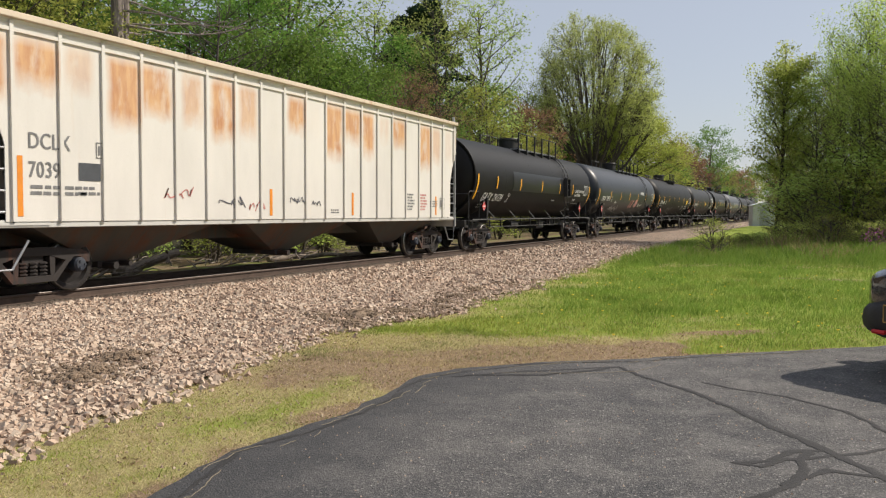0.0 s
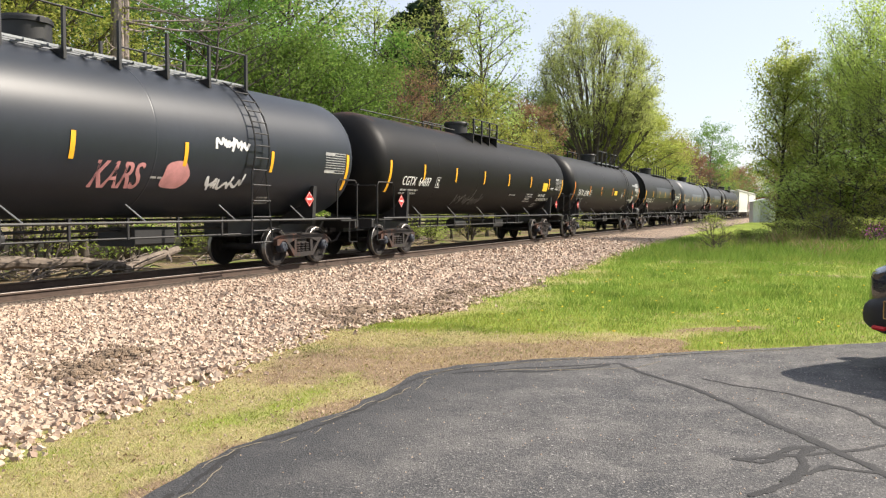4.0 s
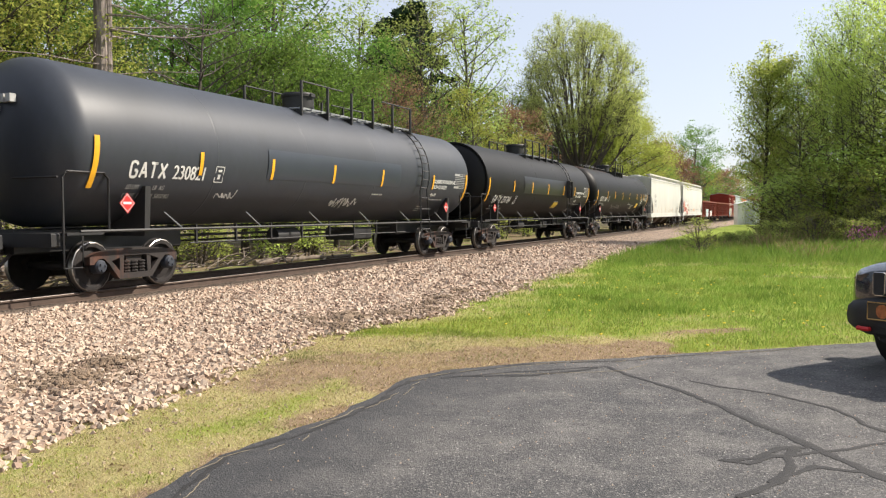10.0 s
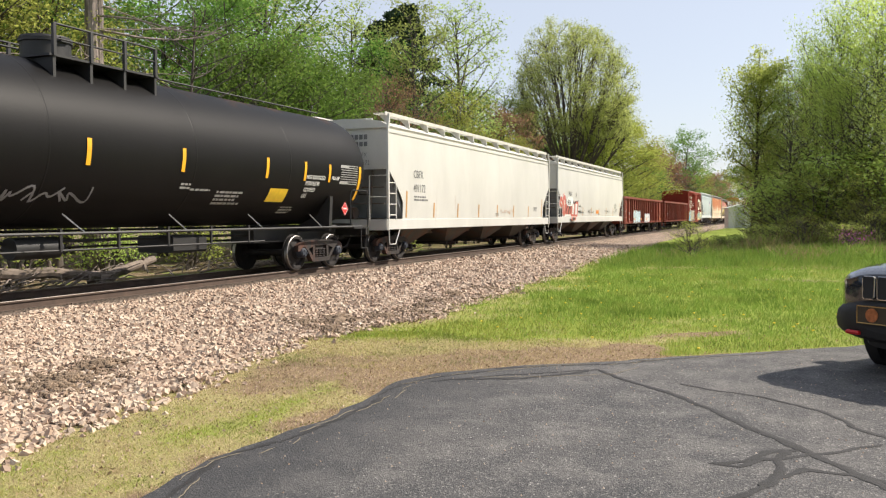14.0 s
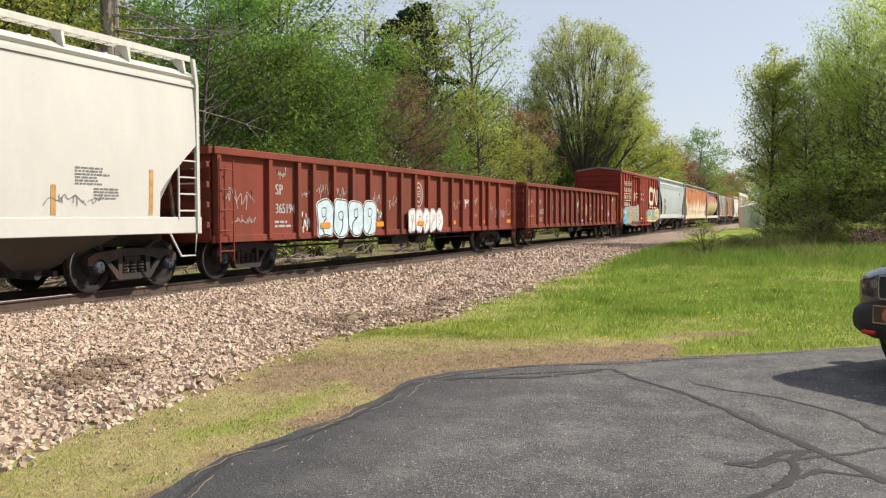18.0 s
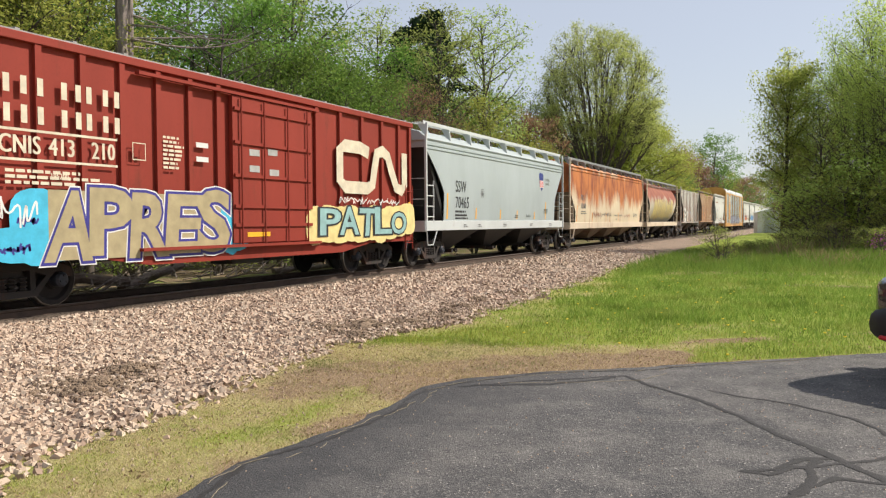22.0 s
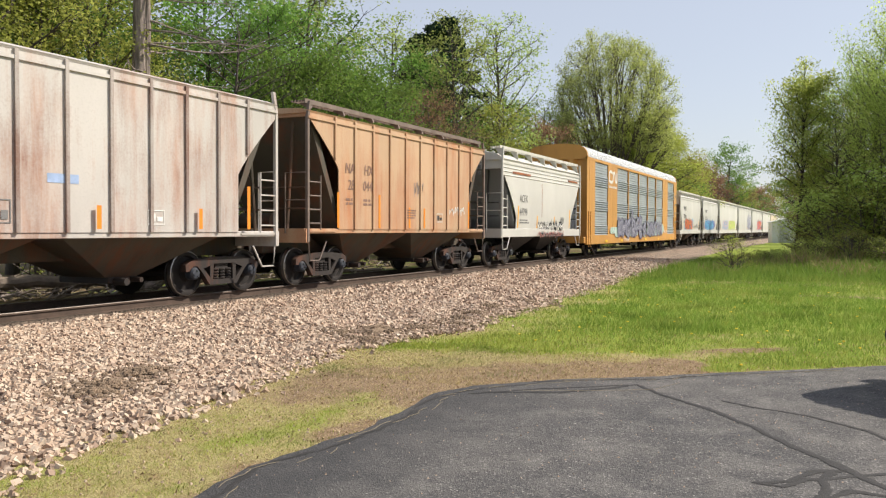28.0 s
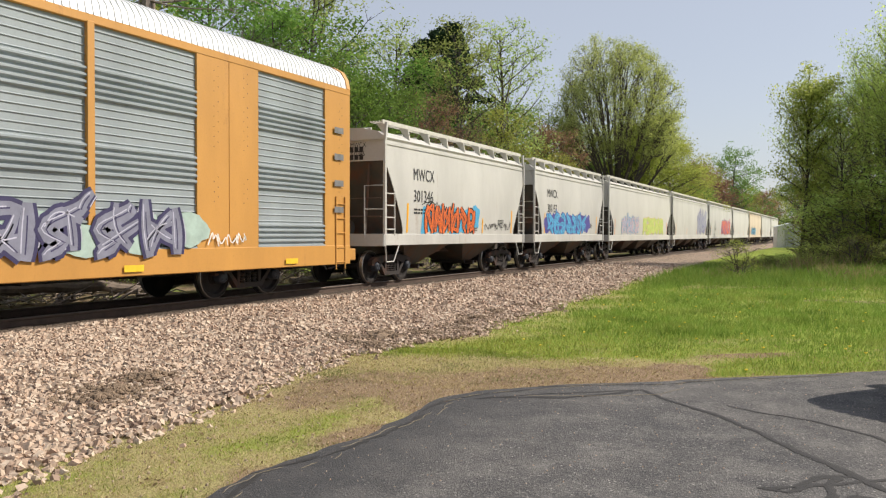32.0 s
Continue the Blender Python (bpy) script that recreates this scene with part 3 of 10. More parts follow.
def truck_meshes():
    frame_mb = MB()
    for s in (-1, 1):
        x0, x1 = (0.92, 1.06) if s > 0 else (-1.06, -0.92)
        frame_mb.prism([(-1.12, 0.50), (-1.12, 0.64), (-0.95, 0.72), (-0.35, 0.78), (0.35, 0.78), (0.95, 0.72), (1.12, 0.64), (1.12, 0.50),
                        (0.98, 0.50), (0.92, 0.60), (0.78, 0.60), (0.70, 0.52), (0.30, 0.64), (-0.30, 0.64), (-0.70, 0.52), (-0.78, 0.60), (-0.92, 0.60), (-0.98, 0.50)][::-1], "x", x0, x1)
        frame_mb.prism([(-0.72, 0.56), (-0.62, 0.56), (-0.36, 0.31), (0.36, 0.31), (0.62, 0.56), (0.72, 0.56), (0.42, 0.20), (-0.42, 0.20)][::-1], "x", x0, x1)
        for e in (-1, 1):
            frame_mb.prism([(e * 0.40, 0.28), (e * 0.31, 0.28), (e * 0.29, 0.68), (e * 0.40, 0.68)], "x", x0 + 0.01, x1 - 0.01)
    halves = MB(), MB()
    k = len(frame_mb.v) // 2
    for i, h in enumerate(halves):
        h.v = frame_mb.v[i * k:(i + 1) * k]
        h.f = [tuple(a - i * k for a in f) for f in frame_mb.f if (f[0] >= k) == bool(i)]
    frames = [h.mesh("side_frame", TRUCK_STEEL) for h in halves]
    bolster = MB().box(-1.0, 1.0, -0.2, 0.2, 0.44, 0.66, 0.03).box(-0.45, 0.45, -0.28, 0.28, 0.6, 0.74, 0.03)
    for e in (-1, 1):
        bolster.box(-0.8, 0.8, e * 0.36 - 0.05, e * 0.36 + 0.05, 0.36, 0.46)
        for s in (-1, 1):
            bolster.box(s * 0.72 - 0.05, s * 0.72 + 0.05, e * 0.42 - 0.04, e * 0.42 + 0.05, 0.28, 0.62, 0.01)
    springs = []
    for s in (-1, 1):
        for y in (-0.19, 0.0, 0.19):
            coil = [(r, z * 0.06 + dz) for z in range(4) for r, dz in ((0.055, 0), (0.085, 0.015), (0.085, 0.035), (0.055, 0.05))]
            springs.append(MB().lathe(coil, "z", (s * 0.99, y, 0.31), 6))
    wheel = MB()
    for s in (-1, 1):
        prof = [(0.10, 0.10), (0.15, 0.10), (0.17, 0.03), (0.34, -0.01), (0.37, 0.06), (0.43, 0.07), (WHEEL_R, 0.06), (WHEEL_R + 0.005, -0.05), (0.485, -0.055), (0.485, -0.08), (0.37, -0.08), (0.34, -0.06), (0.16, -0.02), (0.10, -0.08)]
        prof = [(r, 0.755 * s + s * h + s * 0.04) for r, h in prof]
        wheel.lathe(prof[::-1] if s > 0 else prof, "x", (0, 0, 0), 16)
    wheel.cyl((-1.12, 0, 0), (1.12, 0, 0), 0.085, n=10)
    caps = []
    for s in (-1, 1):
        caps.append(MB())
        caps[-1].lathe(sorted([(0.13, s * 0.93), (0.13, s * 1.08), (0.10, s * 1.12), (0.05, s * 1.13)], key=lambda p: p[1]), "x", (0, 0, 0), 12)
        for a in range(3):
            t = a * 2.094
            caps[-1].lathe(sorted([(0.022, s * 1.11), (0.022, s * 1.145)], key=lambda p: p[1]), "x", (0, 0.065 * math.cos(t), 0.065 * math.sin(t)), 6)
    rim = []
    for s in (-1, 1):
        rim.append(MB())
        pr = [(0.443, s * 0.867), (WHEEL_R + 0.003, s * 0.858), (WHEEL_R + 0.0075, s * 0.77), (WHEEL_R - 0.01, s * 0.765)]
        rim[-1].lathe(pr[::-1] if s > 0 else pr, "x", (0, 0, 0), 16)
        rim[-1].f = rim[-1].f[:-2]
    return frames, bolster.mesh("truck", TRUCK_STEEL), [q.mesh("coil_spring", TRUCK_STEEL) for q in springs], wheel.mesh("wheelset", WHEEL_STEEL), [q.mesh("bearing_cap", CAP_BLUE) for q in caps], [q.mesh("tread", TREAD_STEEL) for q in rim]


TRUCK = truck_meshes()


def add_truck(car, y):
    frames, bolster, springs, wheel, caps, rim = TRUCK
    t = part("truck", bolster, None, car, "cast steel four-wheel truck")
    t.location = (0, y, 0)
    for f in frames:
        part("side_frame", f, None, t)
    for q in springs:
        part("coil_spring", q, None, t)
    for e in (-1, 1):
        w = part("wheelset", wheel, None, car, "steel wheels on an axle")
        w.location = (0, y + e * AXLE, WHEEL_R)
        for q in rim:
            part("tread", q, None, w, "bright worn tread")
        for q in caps:
            part("bearing_cap", q, None, w)
        WHEELS.append((w, car, y + e * AXLE))


def add_coupler(car, y, s):
    """A coupler and its shank at the car's end y, pointing the way s."""
    mb = MB().box(-0.11, 0.11, min(y - s * 0.3, y + s * 0.45), max(y - s * 0.3, y + s * 0.45), 0.72, 0.95, 0.03)
    mb.box(-0.2, 0.16, min(y + s * 0.4, y + s * 0.68), max(y + s * 0.4, y + s * 0.68), 0.68, 1.0, 0.05)
    mb.tube([(0.25, y, 0.72), (0.3, y + s * 0.3, 0.5), (0.15, y + s * 0.6, 0.42)], 0.03, 6)
    part("coupler", mb, TRUCK_STEEL, car, "rusty automatic coupler with an air hose")


def ladder(mb, x, y0, y1, z0, z1, steps, r=0.018, out=0.0):
    for y in (y0, y1):
        mb.tube([(x, y, z0), (x + out, y, z1)], r, 5)
    for i in range(steps):
        k = (i + 0.5) / steps
        mb.tube([(x + out * k, y0, z0 + (z1 - z0) * k), (x + out * k, y1, z0 + (z1 - z0) * k)], r * 0.85, 5)
    return mb


# ---- writing and paint on the cars' sides ----
FONT_CACHE = {}


def letters(text, size, spread=1.0, offset=0.0):
    key = (text, size, spread, offset)
    if key not in FONT_CACHE:
        cu = bpy.data.curves.new("lettering", "FONT")
        cu.body, cu.size, cu.resolution_u, cu.space_character, cu.offset = text, size, 3, spread, offset
        ob = bpy.data.objects.new("lettering", cu)
        me = bpy.data.meshes.new_from_object(ob)
        v = [tuple(p.co) for p in me.vertices]
        f = [tuple(p.vertices) for p in me.polygons]
        FONT_CACHE[key] = (v, f)
        bpy.data.objects.remove(ob)
        bpy.data.meshes.remove(me)
    return FONT_CACHE[key]


def write(car, text, y, z, size, surf, ink, spread=1.0, narrow=0.85, slant=0.0, bold=0.0, label=""):
    v, f = letters(text, size / 0.72, spread)
    mb = MB()
    mb.v = [(surf(y + u * narrow + w * slant, z + w) + 0.008, y + u * narrow + w * slant, z + w) for u, w, _ in v]
    mb.f = list(f)
    if bold:
        k = len(mb.v)
        mb.v += [(a + 0.0006, b + bold, c) for a, b, c in mb.v]
        mb.f += [tuple(i + k for i in g) for g in f]
    return part("lettering", mb, ink, car, label or "painted letters and numbers")


def band(mb, y0, y1, z0, z1, surf, off=0.006, nz=4, ny=1):
    """A flat patch on a car's side."""
    k = len(mb.v)
    for j in range(nz + 1):
        for i in range(ny + 1):
            y, z = y0 + (y1 - y0) * i / ny, z0 + (z1 - z0) * j / nz
            mb.v.append((surf(y, z) + off, y, z))
    w = ny + 1
    mb.f += [(k + j * w + i, k + j * w + i + 1, k + (j + 1) * w + i + 1, k + (j + 1) * w + i) for j in range(nz) for i in range(ny)]
    return mb


def patch(car, name, y0, y1, z0, z1, surf, material, label="", off=0.006, nz=4):
    return part(name, band(MB(), y0, y1, z0, z1, surf, off, nz), material, car, label)


def blocks(car, y, z, w, h, surf, ink, slant=0.0):
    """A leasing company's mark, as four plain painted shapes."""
    shapes = (((0.9, 0.82), (0.7, 1), (0.2, 1), (0.06, 0.8), (0.06, 0.2), (0.2, 0), (0.8, 0), (0.9, 0.2), (0.9, 0.45), (0.55, 0.45)), ((0.05, 0), (0.5, 1), (0.95, 0), (0.78, 0.33), (0.22, 0.33)),
              ((0.05, 0.98), (0.95, 0.98), (0.5, 0.98), (0.5, 0)), ((0.05, 0), (0.95, 1), (0.5, 0.5), (0.05, 1), (0.95, 0)))
    for i, shape in enumerate(shapes):
        mb = MB()
        a = y + i * w * 1.32
        for p, q in zip(shape, shape[1:]):
            stroke(mb, [(a + p[0] * w + slant * h * p[1], z + p[1] * h), (a + q[0] * w + slant * h * q[1], z + q[1] * h)], 0.052, surf, 0.008)
        part("company_mark", mb, ink, car, "painted company mark")


def small_print(car, y, z, rows, length, surf, ink, h=0.045, seed=1, gap=1.8):
    """Lines too small to read, as bars broken into words."""
    rng = random.Random(seed)
    mb = MB()
    for r in range(rows):
        a, end = y, y + length * rng.uniform(0.6, 1.0)
        while a < end:
            b = min(end, a + h * rng.uniform(1.2, 4.5))
            band(mb, a, b, z - r * h * gap, z - r * h * gap + h, surf, 0.007, 1)
            a = b + h * rng.uniform(0.5, 1.0)
    return part("small_print", mb, ink, car)


def stroke(mb, pts, w, surf, off, closed=False):
    n = len(pts)
    k = len(mb.v)
    for i, (y, z) in enumerate(pts):
        a = pts[(i - 1) % n] if closed or i else pts[0]
        b = pts[(i + 1) % n] if closed or i < n - 1 else pts[-1]
        d = math.hypot(b[0] - a[0], b[1] - a[1]) or 1
        ny, nz = -(b[1] - a[1]) / d * w / 2, (b[0] - a[0]) / d * w / 2
        for s in (1, -1):
            p, q = y + s * ny, z + s * nz
            mb.v.append((surf(p, q) + off, p, q))
    for i in range(n if closed else n - 1):
        j = (i + 1) % n
        mb.f.append((k + 2 * i, k + 2 * i + 1, k + 2 * j + 1, k + 2 * j))


def curl(rng, y0, y1, z0, z1, n):
    """A quick hand-drawn letter inside a box: strokes from top to bottom with a few loops."""
    pts = []
    k = rng.randrange(5, 9)
    for i in range(k):
        u = i / (k - 1)
        y = y0 + (y1 - y0) * min(1, max(0, u + rng.uniform(-0.32, 0.32)))
        z = z0 + (z1 - z0) * (rng.uniform(0.55, 1.0) if i % 2 else rng.uniform(0.0, 0.4))
        pts.append((y, z))
    for _ in range(2):
        pts = [pts[0]] + [(p[0] + (q[0] - p[0]) * f, p[1] + (q[1] - p[1]) * f) for p, q in zip(pts, pts[1:]) for f in (0.25, 0.75)] + [pts[-1]]
    return pts


def scribble(car, y0, y1, z0, z1, surf, ink, count, w=0.03, seed=1, label="", off=0.009):
    rng = random.Random(seed)
    mb = MB()
    step = (y1 - y0) / count
    for i in range(count):
        a = y0 + step * (i - 0.1)
        stroke(mb, curl(rng, a, a + step * 1.25, z0, z1, 26), w, surf, off + 0.0004 * i)
    return part("graffiti_tag", mb, ink, car, label or "scrawled spray-paint tag")


def blob(rng, cy, cz, ry, rz, n=22, rough=0.25):
    f = [rng.uniform(-rough, rough) for _ in range(5)]
    p = [rng.uniform(0, 6.28) for _ in range(5)]
    out = []
    for i in range(n):
        a = 2 * math.pi * i / n
        k = 1 + sum(f[j] * math.sin((j + 2) * a + p[j]) for j in range(4)) * 0.6
        c, s = math.cos(a), math.sin(a)
        out.append((cy + ry * k * math.copysign(abs(c) ** 0.7, c), cz + rz * k * math.copysign(abs(s) ** 0.7, s)))
    return out


def fill(mb, pts, surf, off):
    k = len(mb.v)
    cy, cz = sum(p[0] for p in pts) / len(pts), sum(p[1] for p in pts) / len(pts)
    n = len(pts)
    for ring in (1.0, 0.55):
        mb.v += [(surf(cy + (y - cy) * ring, cz + (z - cz) * ring) + off, cy + (y - cy) * ring, cz + (z - cz) * ring) for y, z in pts]
    mb.v.append((surf(cy, cz) + off, cy, cz))
    for i in range(n):
        j = (i + 1) % n
        mb.f += [(k + i, k + j, k + n + j, k + n + i), (k + n + i, k + n + j, k + 2 * n)]


def fat(mb, pts, widths, surf, off):
    """A brush stroke whose width changes along its line."""
    n, k = len(pts), len(mb.v)
    for i, (y, z) in enumerate(pts):
        a, b = pts[max(0, i - 1)], pts[min(n - 1, i + 1)]
        d = math.hypot(b[0] - a[0], b[1] - a[1]) or 1
        ny, nz = -(b[1] - a[1]) / d * widths[i] / 2, (b[0] - a[0]) / d * widths[i] / 2
        for s in (1, 0, -1):
            p, q = y + s * ny, z + s * nz
            mb.v.append((surf(p, q) + off, p, q))
    for i in range(n - 1):
        for s in (0, 1):
            mb.f.append((k + 3 * i + s, k + 3 * i + s + 1, k + 3 * i + s + 4, k + 3 * i + s + 3))


def bend(p, q, bow, n=9):
    """A bowed line from p to q."""
    dy, dz = q[0] - p[0], q[1] - p[1]
    return [(p[0] + dy * i / n - dz * bow * math.sin(math.pi * i / n), p[1] + dz * i / n + dy * bow * math.sin(math.pi * i / n)) for i in range(n + 1)]


def throw_up(car, y0, y1, z0, z1, count, surf, inner, outline, seed=1, glow=None, shine=None, w=0.06, label="", tall=1.0, spike=0.25):
    """A painted piece of graffiti: a row of interlocked letter shapes, each of fat strokes with an outline and highlights."""
    rng = random.Random(seed)
    step, H = (y1 - y0) / count, (z1 - z0) * tall
    if glow:
        for i in range(count + 1):
            halo = MB()
            fill(halo, blob(rng, y0 + step * i, (z0 + z1) / 2 + rng.uniform(-0.1, 0.1) * (z1 - z0), step * 0.6, (z1 - z0) * 0.46, 20, 0.3), surf, 0.007 + 0.0004 * i)
            part("graffiti_background", halo, glow, car)
    for i in range(count):
        a = y0 + step * i
        r = lambda u, v: rng.uniform(u, v)
        a -= step * 0.15
        body = step * r(0.2, 0.3)
        lines = []
        kind = rng.randrange(4)
        up = z1 + H * (r(0, spike) if i % 2 else r(-0.12, 0.05))
        if kind == 0:        # stem and bowl
            lines.append((bend((a + step * 0.22, z0), (a + step * r(0.15, 0.4), up), r(-0.08, 0.08)), body))
            lines.append(([(a + step * (0.5 + 0.38 * math.cos(t)), z0 + H * (0.62 + 0.28 * math.sin(t))) for t in np.linspace(2.2, -2.6, 11)], body * 0.8))
            lines.append((bend((a + step * 0.45, z0 + H * 0.45), (a + step * 1.05, z0 - H * 0.02), 0.12), body * 0.8))
        elif kind == 1:      # two stems and a slanting link
            lines.append((bend((a + step * 0.18, z0 + H * r(0, 0.1)), (a + step * 0.25, z1), r(0.02, 0.14)), body))
            lines.append((bend((a + step * 0.3, z1 - H * 0.1), (a + step * 0.8, z0 + H * 0.08), r(-0.1, 0.1)), body * 0.75))
            lines.append((bend((a + step * 0.82, z0), (a + step * r(0.75, 1.0), up), r(-0.12, 0.02)), body * 0.9))
        elif kind == 2:      # a serpentine
            lines.append(([(a + step * (0.5 + 0.36 * math.cos(t) * (1 if t < 4.7 else -1) * (1 if t > 1.2 else 0.9)), z1 - H * (t - 0.2) / 6.4) for t in np.linspace(0.2, 6.6, 14)], body))
            lines.append((bend((a + step * 0.75, z1 - H * 0.15), (a + step * r(0.8, 1.1), up), 0.1), body * 0.55))
        else:                # a bow with a bar
            lines.append(([(a + step * (0.52 + 0.4 * math.cos(t)), z0 + H * (0.5 + 0.46 * math.sin(t))) for t in np.linspace(0.9, 5.6, 13)], body))
            lines.append((bend((a + step * 0.35, z0 + H * 0.5), (a + step * 0.95, z0 + H * 0.45), 0.1), body * 0.7))
            lines.append((bend((a + step * 0.4, z1 - H * 0.2), (a + step * r(0.2, 0.5), up), -0.1), body * 0.5))
        lines.append((bend((a + step * r(0, 0.5), z0 + H * r(0, 0.5)), (a + step * r(0.7, 1.2), z0 + H * r(0.4, 1.05)), r(-0.35, 0.35)), body * 0.7))
        lines.append((bend((a + step * r(0.6, 1.1), z0 + H * r(0, 0.3)), (a + step * r(0.1, 0.6), z0 + H * r(0.6, 1.1)), r(-0.3, 0.3)), body * 0.6))
        if rng.random() < 0.5:
            lines = [([(2 * a + step - y, z) for y, z in pts], b) for pts, b in lines]
        dark, bright, edge = MB(), MB(), MB()
        o = 0.011 + 0.0036 * (i % 2) + 0.0001 * i
        for k, (pts, b) in enumerate(lines):
            n = len(pts) - 1
            ws = [b * (0.55 + 0.6 * math.sin(math.pi * min(1, 0.16 + 0.8 * q / n))) for q in range(n + 1)]
            fat(dark, pts, [v + 2 * w for v in ws], surf, o + 0.0003 * k)
            fat(bright, pts, ws, surf, o + 0.0014 + 0.0003 * k)
            fat(dark, pts[1:-2], [w * 0.35] * (n - 2), surf, o + 0.0026)
            if shine:
                fat(edge, [(y - ws[q] * 0.28, z + 0.02) for q, (y, z) in enumerate(pts)][1:-1], [w * 0.3] * (n - 1), surf, o + 0.003)
                fat(edge, [(y + ws[q] * 0.5 + w * 1.15, z) for q, (y, z) in enumerate(pts)][2:-2], [w * 0.3] * (n - 3), surf, o + 0.0005)
        g = part("graffiti_letter", bright, inner, car, label or "graffiti letter in spray paint")
        part("letter_outline", dark, outline, g)
        if shine:
            part("letter_highlight", edge, shine, g)


def graffiti_word(car, text, y0, y1, z0, z1, surf, inner, outline, halo=None, slant=0.0, seed=1, label="", thick=0.07, edge=0.09):
    """Painted letters, each swollen and outlined, side by side over a given stretch."""
    rng = random.Random(seed)
    step = (y1 - y0) / len(text)
    for i, ch in enumerate(text):
        up, tilt, low = rng.uniform(0.9, 1.1), rng.uniform(-0.12, 0.12) + slant, rng.uniform(-0.04, 0.04) * (z1 - z0)
        first = None
        for k, (offset, ink, name) in enumerate(((thick, inner, "graffiti_letter"), (thick + edge, outline, "letter_outline"), (thick + edge * 1.45, halo, "letter_halo"))):
            if ink is None:
                continue
            v, f = letters(ch, 1.0, 1.0, offset)
            base = letters(ch, 1.0)[0]
            us, ws = [q[0] for q in base], [q[1] for q in base]
            u0, w0 = min(us), min(ws)
            su, sw = step * 0.97 / max(0.3, max(us) - u0), (z1 - z0) * up / (max(ws) - w0)
            mb = MB()
            for u, w, _ in v:
                z = z0 + low + (w - w0) * sw
                y = y0 + step * i + step * 0.07 + (u - u0) * su + (z - z0) * tilt
                mb.v.append((surf(y, z) + 0.018 - 0.0035 * k + 0.0008 * (i % 2), y, z))
            mb.f = list(f)
            ob = part(name, mb, ink, first or car, (label or "graffiti letter in spray paint") if first is None else "")
            first = first or ob


def bubble_word(car, y0, y1, z0, z1, count, surf, inner, outline, halo, seed=1, label=""):
    """Round swollen letters with thin outlines on one pale cloud."""
    rng = random.Random(seed)
    step, mid = (y1 - y0) / count, (z0 + z1) / 2
    for i in range(count):
        cloud, body, line = MB(), MB(), MB()
        c = y0 + step * (i + 0.5)
        shape = blob(rng, c, mid, step * 0.5, (z1 - z0) * 0.48, 30, 0.1)
        fill(cloud, [(c + (y - c) * 1.1, mid + (z - mid) * 1.07) for y, z in shape], surf, 0.008 + 0.0003 * i)
        fill(body, shape, surf, 0.0125 + 0.0003 * i)
        stroke(line, shape, 0.028, surf, 0.0155 + 0.0003 * i, True)
        hole = blob(rng, c + step * rng.uniform(-0.1, 0.1), mid + (z1 - z0) * rng.uniform(0.05, 0.2), step * 0.14, (z1 - z0) * 0.12, 16, 0.15)
        stroke(line, hole, 0.025, surf, 0.0165 + 0.0003 * i, True)
        stroke(line, bend((c + step * rng.uniform(-0.3, 0.0), z0 + 0.05), (c + step * rng.uniform(-0.1, 0.3), mid), rng.uniform(-0.4, 0.4)), 0.035, surf, 0.0165 + 0.0003 * i)
        g = part("graffiti_letter", body, inner, car, label or "round graffiti letter in spray paint")
        part("letter_outline", line, outline, g)
        part("letter_halo", cloud, halo, g)


def spray(name, colour):
    return plain("spray_" + name, colour, 0.5, 0.0, 0.2, 4.0, 0.0)


def diamond(car, y, z, surf, x=None, material=PLACARD_RED):
    mb = MB()
    r = 0.19
    xx = surf(y, z) + 0.01 if x is None else x
    mb.add([(xx, y - r, z), (xx, y, z - r), (xx, y + r, z), (xx, y, z + r), (xx + 0.006, y - r, z), (xx + 0.006, y, z - r), (xx + 0.006, y + r, z), (xx + 0.006, y, z + r)],
           [(4, 5, 6, 7), (0, 1, 5, 4), (1, 2, 6, 5), (2, 3, 7, 6), (3, 0, 4, 7)])
    p = part("placard", mb, material, car, "red diamond hazard placard")
    inner = MB()
    stroke(inner, [(y - r * 0.86, z), (y, z - r * 0.86), (y + r * 0.86, z), (y, z + r * 0.86)], 0.014, lambda a, b: xx + 0.008, 0.0, True)
    band(inner, y - 0.1, y + 0.1, z - 0.02, z + 0.025, lambda a, b: xx + 0.008, 0.0, 1)
    part("placard_print", inner, WHITE_INK, p)


